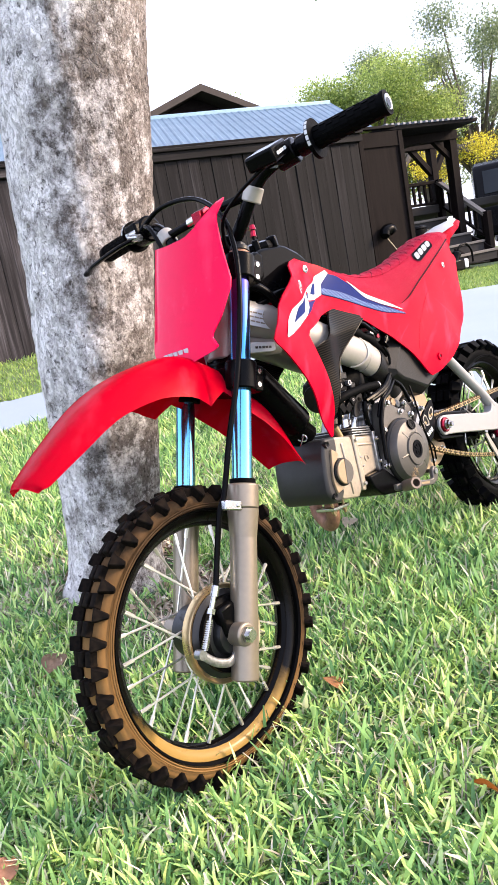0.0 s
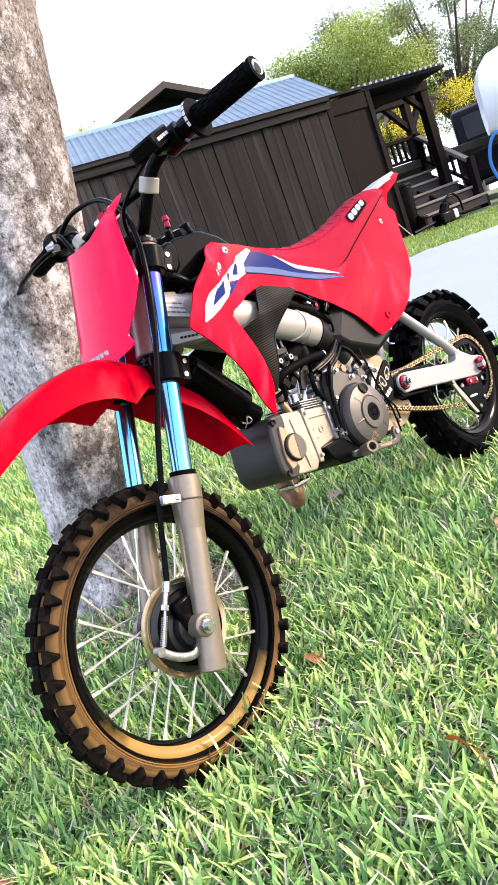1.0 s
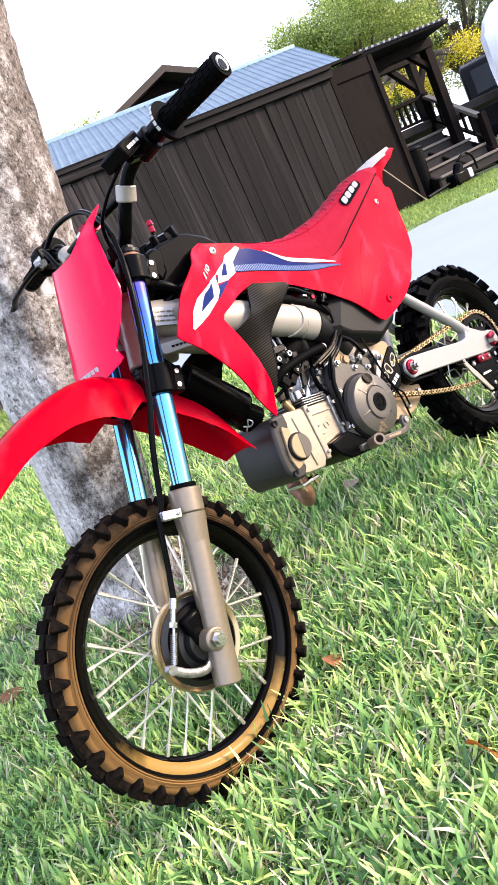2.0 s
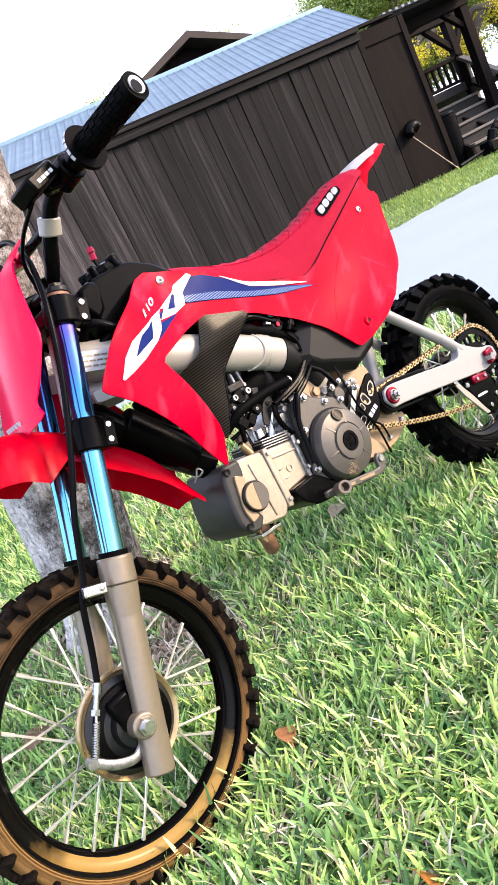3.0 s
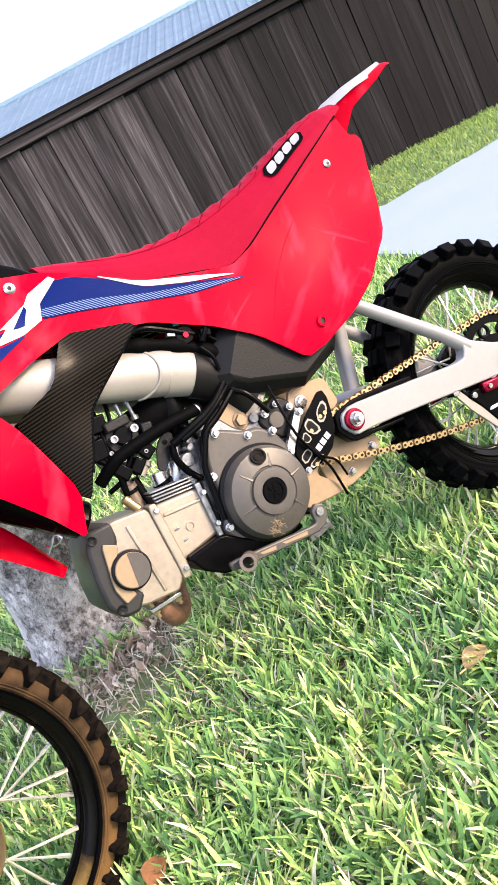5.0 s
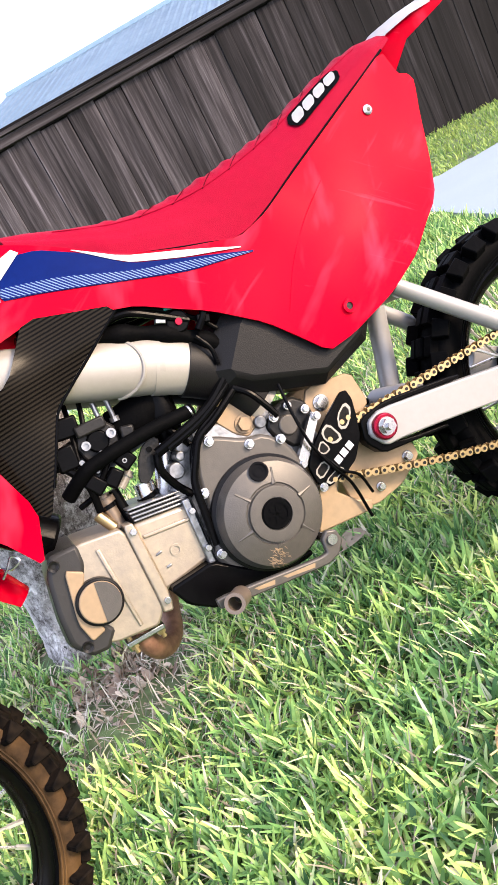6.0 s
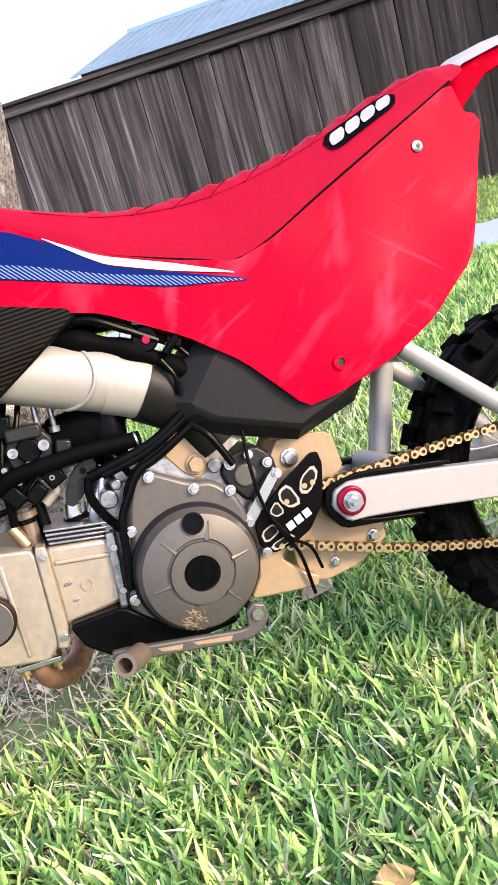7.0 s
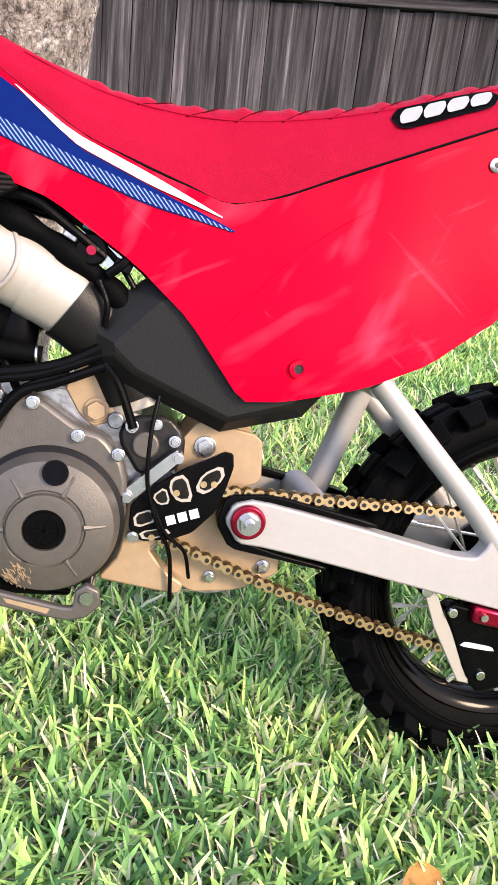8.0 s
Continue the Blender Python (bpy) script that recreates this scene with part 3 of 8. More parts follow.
def wheel(bike, name, c, r_tyre, r_rim, width, knobs, dusty, label):
    """A spoked wheel: tyre with knobs, rim, hub, spokes."""
    w = new(name)
    w.parent, w["label"] = bike, label
    w.matrix_basis = Matrix.Translation(c)
    # tyre
    bm = bmesh.new()
    deep = r_tyre - 0.011
    prof = []
    for k in range(15):
        a = math.pi * (k / 14) - math.pi / 2
        prof.append((r_rim - 0.004 + (deep - r_rim + 0.004) * math.cos(a) ** 0.62, math.sin(a) * width * (0.42 + 0.58 * math.cos(a) ** 0.5) if abs(math.cos(a)) > 1e-6 else math.sin(a) * width * 0.42))
    lathe(bm, prof, seg=72, closed=True)
    part("tyre", bm, DUST if dusty else RUBBER, w, "knobbly tyre with dusty brown sidewalls" if dusty else "black knobbly tyre", 30)
    # tread blocks, one by one: pairs and threes across the crown, wedges on the shoulders
    rnd = random.Random(3)
    length = 0.5 * 2 * math.pi * r_tyre / knobs
    shapes = {}
    for kind in (-1, 0, 1):
        bm = bmesh.new()
        half = width * ((0.33 if dusty else 0.27) if kind else 0.17)
        for v in box(bm, (-0.011, -half, -length * 0.56), (0.006, half, length * 0.56)) if dusty else box(bm, (-0.012, -half, -length * 0.66), (0.006, half, length * 0.66)):
            if kind and v.co.y * kind > 0:  # wedge: narrow towards the rim
                v.co.z *= 0.28 if dusty else 0.72
            elif v.co.x > 0:
                v.co.z *= 0.9
        bmesh.ops.bevel(bm, geom=bm.edges[:], offset=0.0013, segments=1, affect="EDGES")
        shapes[kind] = bpy.data.meshes.new("knob")
        bm.to_mesh(shapes[kind])
        bm.free()
        shapes[kind].materials.append(KNOB if dusty else RUBBER)
    for k in range(knobs):
        base = 2 * math.pi * k / knobs
        rows = ((-0.2, 0.0), (0.2, 0.0)) if k % 2 else ((-0.44, 0.0), (0.44, 0.0), (0.0, 0.0))
        for off, da in rows + ((-0.86, 0.5), (0.86, 0.5)):
            a = base + da * 2 * math.pi / knobs
            side = abs(off) > 0.6
            rad = r_tyre - (0.012 if side else 0.006 + 0.006 * abs(off))
            local = Matrix.Translation((rad, off * width * 0.94, 0)) @ pose(0, 0, 0, 0, 0, 52 * (1 if off > 0 else -1) if side else 22 * off) @ pose(0, 0, 0, rnd.uniform(-4, 4), 0, 0)
            share("knob", shapes[int(math.copysign(1, off)) if side else 0], w, pose(0, 0, 0, 0, -math.degrees(a), 0) @ local)
    # fine raised rings on the sidewall
    for s in (-1, 1):
        bm = bmesh.new()
        for rad in (r_rim + 0.009, r_rim + 0.0125):
            lathe(bm, [(rad, s * width * 0.90), (rad + 0.0012, s * width * 0.93), (rad + 0.0024, s * width * 0.90)], (0, 0, 0), "y", 72, True)
        part("sidewall_ring", bm, DUST if dusty else RUBBER, w)
        if dusty:  # the clean bead beside the rim
            bm = bmesh.new()
            lathe(bm, [(r_rim + 0.0025, s * width * 0.62), (r_rim + 0.0030, s * width * 0.80), (r_rim + 0.0065, s * width * 0.89), (r_rim + 0.0068, s * width * 0.80)], (0, 0, 0), "y", 72, True)
            part("bead", bm, RUBBER, w)
    # rim
    bm = bmesh.new()
    h = width * 0.56
    lathe(bm, [(r_rim, -h), (r_rim + 0.004, -h + 0.003), (r_rim - 0.002, -h + 0.006), (r_rim - 0.012, -h * 0.6), (r_rim - 0.016, 0), (r_rim - 0.012, h * 0.6), (r_rim - 0.002, h - 0.006),
               (r_rim + 0.004, h - 0.003), (r_rim, h), (r_rim - 0.006, h - 0.002), (r_rim - 0.015, h * 0.62), (r_rim - 0.021, 0), (r_rim - 0.015, -h * 0.62), (r_rim - 0.006, -h + 0.002)], seg=72, closed=True)
    part("rim", bm, RIM, w, "gloss black rim", 50)
    if dusty:
        for s in (-1, 1):
            bm = bmesh.new()
            lathe(bm, [(r_rim + 0.0035, s * (h + 0.0012)), (r_rim - 0.0035, s * (h + 0.0008)), (r_rim - 0.0135, s * (h * 0.64 + 0.0012)), (r_rim - 0.0138, s * h * 0.58), (r_rim - 0.002, s * (h - 0.004))], seg=72, closed=True)
            part("rim_lip", bm, MUD_GLINT_RIM, w, "rim face with dried mud and a painted golden glint", 50)
    # spokes, laced to two flanges
    r_hub = 0.047 if dusty else 0.04
    for k in range(28):
        s = -1 if k % 2 else 1
        a = 2 * math.pi * k / 28
        b = a + (0.62 if (k // 2) % 2 else -0.62)
        bm = bmesh.new()
        p0 = Vector((r_hub * math.cos(b), s * 0.03, r_hub * math.sin(b)))
        p1 = Vector(((r_rim - 0.02) * math.cos(a), s * 0.006, (r_rim - 0.02) * math.sin(a)))
        rod(bm, p0, p1, 0.0019, seg=6)
        rod(bm, p1 + (p0 - p1) * 0.13, p1, 0.0032, seg=6)
        part("spoke", bm, SPOKE, w)
    return w


def front_wheel(bike):
    w = wheel(bike, "front_wheel", FRONT, 0.2325, 0.188, 0.034, 36, True, "muddy front wheel with wire spokes")
    bm = bmesh.new()
    lathe(bm, [(0.012, -0.066), (0.03, -0.064), (0.034, -0.052), (0.046, -0.05), (0.05, -0.046), (0.05, -0.036)], seg=48)
    lathe(bm, [(0.03, -0.05), (0.060, -0.05), (0.068, -0.044), (0.066, -0.026), (0.046, -0.018), (0.042, 0.03), (0.042, 0.036), (0.02, 0.04), (0.012, 0.07)], seg=48)
    part("hub", bm, DRUM, w, "black drum brake plate")
    bm = bmesh.new()
    lathe(bm, [(0.0685, -0.043), (0.0745, -0.047), (0.077, -0.042), (0.076, -0.03), (0.0685, -0.03)], seg=64, closed=True)
    part("drum_ring", bm, WARM_LIT_STEEL, w, "polished drum flange with golden light in its tint", 40)
    bm = bmesh.new()
    rod(bm, (0, -0.098, 0), (0, -0.085, 0), 0.013, seg=6)
    rod(bm, (0, -0.104, 0), (0, -0.098, 0), 0.008, seg=16)
    rod(bm, (0, -0.09, 0), (0, 0.095, 0), 0.007)
    part("axle_nut", bm, STEEL, w, "steel axle nut and washer")
    bm = bmesh.new()
    sweep(bm, [(-0.010, -0.066, -0.026), (-0.030, -0.070, -0.030), (-0.055, -0.071, -0.016), (-0.076, -0.071, 0.008)], 0.0062, squash=(0.4, 1.1))
    rod(bm, (-0.078, -0.077, 0.010), (-0.078, -0.064, 0.010), 0.0075)
    part("brake_arm", bm, GREYALU, w, "bare metal brake arm")
    bm = bmesh.new()
    box(bm, (-0.02, -0.07, 0.0), (0.016, -0.05, 0.05))
    part("backing_boss", bm, BLACK, w, bevel=0.006)
    bm = bmesh.new()
    lathe(bm, [(0.046, -0.058), (0.058, -0.056), (0.0595, -0.05), (0.046, -0.05)], seg=56, closed=True)
    part("backing_ring", bm, BLACK, w)


def fork(bike):
    f = new("fork")
    f.parent, f["label"] = bike, "telescopic fork with rainbow coated tubes and grey lower legs"
    for s in (-1, 1):
        y = s * FORK_Y
        bm = bmesh.new()
        rod(bm, fork_at(0.40, y), fork_at(0.782, y), 0.0165, seg=28)
        part("fork_tube", bm, NITRIDE, f, "blue and violet coated fork tube")
        bm = bmesh.new()
        rod(bm, fork_at(0.155, y), fork_at(0.40, y), 0.0215, seg=28)
        rod(bm, fork_at(0.392, y), fork_at(0.428, y), 0.0255, seg=28)
        rod(bm, fork_at(0.352, y), fork_at(0.392, y), 0.0217, 0.0255, seg=28, caps=False)
        bmesh.ops.translate(bm, verts=rod(bm, (0, y - 0.022, 0), (0, y + 0.02, 0), 0.018, seg=24), vec=FRONT)
        part("lower_leg", bm, FORKGREY, f, "grey lower fork leg", bevel=0.003)
        bm = bmesh.new()
        rod(bm, fork_at(0.428, y), fork_at(0.435, y), 0.021, seg=24)
        part("dust_seal", bm, RUBBER, f)
        bm = bmesh.new()
        rod(bm, fork_at(0.783, y), fork_at(0.790, y), 0.0175, seg=28)
        rod(bm, fork_at(0.790, y), fork_at(0.797, y), 0.011, seg=6)
        part("cap", bm, DARKMETAL, f, bevel=0.001)
        bm = bmesh.new()
        rod(bm, fork_at(0.772, y), fork_at(0.782, y), 0.0172, seg=28)
        part("cap_ring", bm, RUST, f)
    for z, h, name in ((0.588, 0.016, "lower_clamp"), (0.757, 0.013, "upper_clamp")):
        bm = bmesh.new()
        c = fork_at(z)
        tilt = Matrix.Translation(c) @ pose(0, 0, 0, 0, 24.9, 0)
        box(bm, (-0.022, -0.07, -h), (0.03, 0.07, h), tilt)
        for s in (-1, 1):
            rod(bm, tilt @ Vector((0, s * FORK_Y, -h - 0.008)), tilt @ Vector((0, s * FORK_Y, h + 0.008)), 0.0265, seg=28)
            box(bm, (0.01, s * FORK_Y - 0.014, -h - 0.006), (0.04, s * FORK_Y + 0.014, h + 0.006), tilt)
        part(name, bm, BLACK, f, "black machined triple clamp", bevel=0.003)
        for s in (-1, 1):
            for dz in (-0.011, 0.011):
                bm = bmesh.new()
                rod(bm, tilt @ Vector((0.028, s * (FORK_Y + 0.013), dz)), tilt @ Vector((0.028, s * (FORK_Y + 0.016), dz)), 0.0042, seg=12)
                part("clamp_bolt", bm, STEEL, f)
    bm = bmesh.new()
    rod(bm, fork_at(0.56, 0, -0.035), fork_at(0.77, 0, -0.035), 0.024, seg=24)
    part("steering_stem", bm, BLACK, f)
    bm = bmesh.new()
    box(bm, (-0.017, -0.006, -0.0075), (0.017, 0.006, 0.0075), pose(0.050, -0.094, 0.414, 0, 24, 0))
    rod(bm, (0.058, -0.102, 0.411), (0.058, -0.086, 0.411), 0.0042, seg=6)
    part("cable_clip", bm, STEEL, f, "pale metal cable clip", bevel=0.002)


def handlebar(bike):
    h = new("handlebar")
    h.parent, h["label"] = bike, "black handlebar with crossbar and patterned rubber grips"
    bm = bmesh.new()
    half = [(0.288, 0.0, 0.80), (0.288, 0.045, 0.802), (0.292, 0.075, 0.822), (0.303, 0.112, 0.864), (0.315, 0.145, 0.89), (0.335, 0.21, 0.902), (0.36, 0.35, 0.905)]
    sweep(bm, [(x, -y, z) for x, y, z in half[:0:-1]] + half, 0.0115, seg=16, n=6)
    part("bar", bm, BLACK, h)
    bm = bmesh.new()
    sweep(bm, [(0.303, -0.112, 0.866), (0.3, 0, 0.868), (0.303, 0.112, 0.866)], 0.008, n=4)
    part("crossbar", bm, BLACK, h)
    for s in (-1, 1):
        bm = bmesh.new()
        rod(bm, (0.300, s * 0.106, 0.853), (0.3055, s * 0.119, 0.874), 0.0165, seg=24)
        part("crossbar_clamp", bm, SILVER, h, "pale crossbar clamp band", bevel=0.002)
        bm = bmesh.new()
        box(bm, (0.27, s * 0.04 - 0.013, 0.765), (0.306, s * 0.04 + 0.013, 0.818))
        part("riser", bm, BLACK, h, bevel=0.004)
        # grip with rows of raised pads
        bm = bmesh.new()
        a, b = Vector((0.339, s * 0.232, 0.903)), Vector((0.361, s * 0.357, 0.9052))
        rod(bm, a, b, 0.0168, seg=28)
        rod(bm, a, a + (b - a) * 0.05, 0.031, seg=36)
        rod(bm, b - (b - a) * 0.05, b, 0.0185, seg=28)
        q = (b - a).to_track_quat("Z", "Y").to_matrix().to_4x4()
        for k in range(9):
            for j in range(10):
                m = Matrix.Translation(a + (b - a) * (0.1 + 0.095 * k)) @ q @ pose(0, 0, 0, 0, 0, 36 * j + 18 * (k % 2))
                box(bm, (0.0155, -0.0034, -0.0052), (0.0178, 0.0034, 0.0052), m)
        grip = part("grip", bm, RUBBER, h, "black patterned rubber grip")
        bm = bmesh.new()
        rod(bm, b, b + (b - a).normalized() * 0.002, 0.0118, seg=24)
        part("end_mark", bm, WHITE, grip, "white printed grip end")
        bm = bmesh.new()
        rod(bm, b + (b - a).normalized() * 0.002 + Vector((-0.003, 0, -0.002)), b + (b - a).normalized() * 0.003 + Vector((-0.003, 0, -0.002)), 0.0085, seg=24)
        part("end_plug", bm, BLACK, grip)
        bm = bmesh.new()
        for k in range(14):
            if k % 7 > 4:
                continue
            m = Matrix.Translation(a + (b - a) * 0.025) @ q @ pose(0, 0, 0, 0, 0, 20 + 16 * k)
            box(bm, (0.031, -0.0034, -0.0024), (0.0314, 0.0034, 0.0024), m)
        part("flange_print", bm, WHITE, grip)
    # switch box, perch and lever on the left; throttle housing and brake lever on the right
    bm = bmesh.new()
    box(bm, (-0.030, -0.026, -0.012), (0.026, 0.026, 0.012), pose(0.277, -0.183, 0.900, 0, -18, 8))
    part("kill_switch_box", bm, BLACK, h, "small black switch box", bevel=0.004)
    bm = bmesh.new()
    for k in range(4):
        box(bm, (-0.018 + 0.009 * k, -0.0268, -0.004), (-0.011 + 0.009 * k, -0.0258, 0.001), pose(0.277, -0.183, 0.900, 0, -18, 8))
    part("switch_print", bm, WHITE, h)
    bm = bmesh.new()
    rod(bm, (0.325, -0.165, 0.898), (0.334, -0.2, 0.902), 0.021, seg=24)
    rod(bm, (0.336, -0.205, 0.902), (0.338, -0.228, 0.903), 0.017, seg=20)
    box(bm, (0.29, -0.185, 0.885), (0.325, -0.165, 0.91))
    part("lever_perch", bm, BLACK, h, bevel=0.003)
    bm = bmesh.new()
    rod(bm, (0.335, 0.18, 0.903), (0.341, 0.228, 0.904), 0.026, seg=24)
    box(bm, (0.30, 0.185, 0.885), (0.335, 0.22, 0.92))
    part("throttle_housing", bm, BLACK, h, bevel=0.004)
    bm = bmesh.new()
    rod(bm, (0.36, 0.352, 0.905), (0.363, 0.372, 0.905), 0.017, seg=20)
    part("bar_end", bm, BLACK, h, bevel=0.003)
    bm = bmesh.new()
    for k in range(4):
        box(bm, (0.2992, 0.188 + 0.008 * k, 0.900), (0.3, 0.194 + 0.008 * k, 0.906))
    part("housing_print", bm, WHITE, h)
    bm = bmesh.new()
    sweep(bm, [(0.315, 0.19, 0.893), (0.28, 0.22, 0.886), (0.275, 0.3, 0.878), (0.295, 0.366, 0.873)], lambda t: 0.0075 if t < 0.93 else 0.0095, squash=(1.1, 0.6))
    part("brake_lever", bm, BLACK, h, "black brake lever")
    bm = bmesh.new()
    rod(bm, (0.297, 0.205, 0.895), (0.285, 0.165, 0.885), 0.007, seg=12)
    rod(bm, (0.312, 0.195, 0.9), (0.298, 0.205, 0.895), 0.011, seg=12)
    part("cable_adjuster", bm, STEEL, h)
    bm = bmesh.new()
    rod(bm, (0.296, -0.012, 0.868), (0.296, 0.018, 0.868), 0.0125, seg=16)
    box(bm, (0.278, -0.008, 0.855), (0.298, 0.012, 0.876))
    part("bar_clamp", bm, ANODRED, h, "red anodised clamp")
    bm = bmesh.new()
    rod(bm, (0.296, 0.018, 0.868), (0.293, 0.036, 0.866), 0.010, seg=16)
    part("collar", bm, STEEL, h)


def front_cables(bike):
    bm = bmesh.new()
    sweep(bm, [(0.30, 0.17, 0.90), (0.31, 0.11, 0.92), (0.305, 0.02, 0.904), (0.275, -0.055, 0.854), (0.25, -0.085, 0.80), (0.22, -0.10, 0.74), (0.178, -0.105, 0.66), (0.13, -0.105, 0.58),
               (0.085, -0.10, 0.51), (0.048, -0.09, 0.435), (0.03, -0.085, 0.41), (0.005, -0.076, 0.35), (-0.014, -0.074, 0.312)], 0.0046, n=8)
    part("brake_cable", bm, BLACK, bike, "black front brake cable")
    bm = bmesh.new()
    rod(bm, (-0.014, -0.074, 0.312), (-0.072, -0.074, 0.24), 0.0022)
    rod(bm, (-0.014, -0.074, 0.312), (-0.024, -0.074, 0.300), 0.0062)
    rod(bm, (-0.024, -0.074, 0.300), (-0.036, -0.074, 0.286), 0.0042)
    rod(bm, (-0.036, -0.074, 0.286), (-0.041, -0.074, 0.280), 0.0065, seg=6)
    for k in range(14):
        t = k / 13
        c = Vector((-0.046 - 0.026 * t, -0.074, 0.273 - 0.032 * t))
        rod(bm, c, c + Vector((-0.0006, 0, -0.0016)), 0.0055, seg=10)
    part("cable_spring", bm, STEEL, bike, "steel adjuster and return spring")
    bm = bmesh.new()
    sweep(bm, [(0.33, 0.18, 0.9), (0.275, 0.13, 0.895), (0.25, 0.09, 0.875), (0.25, 0.06, 0.80), (0.3, 0.03, 0.74), (0.37, 0.0, 0.66)], 0.004, n=8)
    part("throttle_cable", bm, BLACK, bike)
    bm = bmesh.new()
    sweep(bm, [(0.26, -0.19, 0.885), (0.25, -0.12, 0.86), (0.255, -0.07, 0.83), (0.27, -0.05, 0.76), (0.3, -0.03, 0.68)], 0.003, n=8)
    part("switch_wire", bm, BLACK, bike)


def number_plate(bike):
    """Front number board: one peaked corner, sides swept back."""
    out = [(0.100, 0.842), (0.03, 0.833), (-0.02, 0.832), (-0.045, 0.842), (-0.062, 0.872), (-0.076, 0.876), (-0.084, 0.83), (-0.092, 0.79), (-0.106, 0.735), (-0.090, 0.69), (-0.074, 0.664), (-0.086, 0.644), (-0.03, 0.632), (0.03, 0.638), (0.056, 0.655),
           (0.078, 0.72), (0.092, 0.79)]

    def front(y, z):
        sweep_back = 0.026 * abs(y / 0.1) ** 2.2 if y < 0 else 0.012 * (y / 0.1) ** 2
        return fork_at(z).x - 0.088 + sweep_back + max(0.0, y - 0.062) * 0.75 + max(0.0, z - 0.845) * 1.0

    bm = bmesh.new()
    shell(bm, [tuple(p) for p in rounded(out, 1, 0.14)], front, 0.003, 0.016)
    for v in bm.verts:
        v.co = Vector((v.co.y, v.co.x, v.co.z))
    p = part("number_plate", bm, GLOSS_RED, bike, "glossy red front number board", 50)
    for k in range(5):
        y = -0.03 + 0.0125 * k
        bm = bmesh.new()
        box(bm, (front(y + 0.0045, 0.655) - 0.0012, y, 0.650), (front(y + 0.0045, 0.655) + 0.001, y + 0.009, 0.659))
        part("pale_mark", bm, WHITE, p)


def front_fender(bike):
    top = [(-0.219, 0.555), (-0.205, 0.566), (-0.15, 0.598), (-0.075, 0.636), (0.01, 0.656), (0.10, 0.655), (0.17, 0.617), (0.222, 0.565), (0.272, 0.504), (0.313, 0.400)]
    wide = [0.033, 0.043, 0.054, 0.062, 0.070, 0.076, 0.066, 0.060, 0.058, 0.046]
    skirt = [(-0.219, 0.012), (-0.205, 0.018), (-0.15, 0.026), (-0.075, 0.036), (0.01, 0.050), (0.10, 0.076), (0.145, 0.080), (0.17, 0.046), (0.22, 0.044), (0.27, 0.040), (0.313, 0.010)]
    path = smooth_path([(x, w, z) for (x, z), w in zip(top, wide)], 5)
    bm = bmesh.new()
    rows = []
    for i, p in enumerate(path):
        row = []
        for k in range(-8, 9):
            u = k / 8
            drop = blend(skirt, p.x) * abs(u) ** 4 + 0.006 * u * u
            a, b = path[max(i - 1, 0)], path[min(i + 1, len(path) - 1)]
            t = Vector((b.x - a.x, 0, b.z - a.z)).normalized()
            n = Vector((t.z, 0, -t.x))
            row.append(bm.verts.new(Vector((p.x, p.y * u, p.z)) + n * drop))
        rows.append(row)
    for a, b in zip(rows, rows[1:]):
        for k in range(16):
            bm.faces.new((a[k], a[k + 1], b[k + 1], b[k]))
    bmesh.ops.solidify(bm, geom=bm.faces[:], thickness=0.003)
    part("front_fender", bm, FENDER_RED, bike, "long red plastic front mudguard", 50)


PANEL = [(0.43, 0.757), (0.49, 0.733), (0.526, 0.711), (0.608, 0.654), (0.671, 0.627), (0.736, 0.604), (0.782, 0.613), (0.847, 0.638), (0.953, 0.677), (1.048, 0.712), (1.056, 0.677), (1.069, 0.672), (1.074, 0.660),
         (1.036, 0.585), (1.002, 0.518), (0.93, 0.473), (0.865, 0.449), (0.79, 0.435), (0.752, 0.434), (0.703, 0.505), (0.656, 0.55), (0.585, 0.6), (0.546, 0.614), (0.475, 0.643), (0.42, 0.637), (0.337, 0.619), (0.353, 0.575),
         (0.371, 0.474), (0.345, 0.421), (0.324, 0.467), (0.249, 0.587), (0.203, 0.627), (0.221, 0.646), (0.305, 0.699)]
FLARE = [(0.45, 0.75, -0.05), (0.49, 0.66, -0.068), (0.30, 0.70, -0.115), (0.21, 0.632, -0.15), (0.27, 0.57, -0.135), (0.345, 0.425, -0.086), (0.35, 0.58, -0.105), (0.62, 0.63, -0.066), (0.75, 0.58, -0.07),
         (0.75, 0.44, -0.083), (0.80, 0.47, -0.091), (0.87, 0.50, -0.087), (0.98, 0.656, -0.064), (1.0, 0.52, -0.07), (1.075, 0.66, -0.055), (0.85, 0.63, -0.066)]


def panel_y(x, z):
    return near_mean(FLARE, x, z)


def lettering(words):
    """A thin mesh of some characters in the built-in font, one unit high."""
    cu = bpy.data.curves.new("lettering", "FONT")
    cu.body, cu.extrude, cu.offset = words, 0.02, 0.022
    ob = new("lettering", cu)
    me = bpy.data.meshes.new_from_object(ob.evaluated_get(bpy.context.evaluated_depsgraph_get()))
    bpy.data.objects.remove(ob)
    bpy.data.curves.remove(cu)
    return me


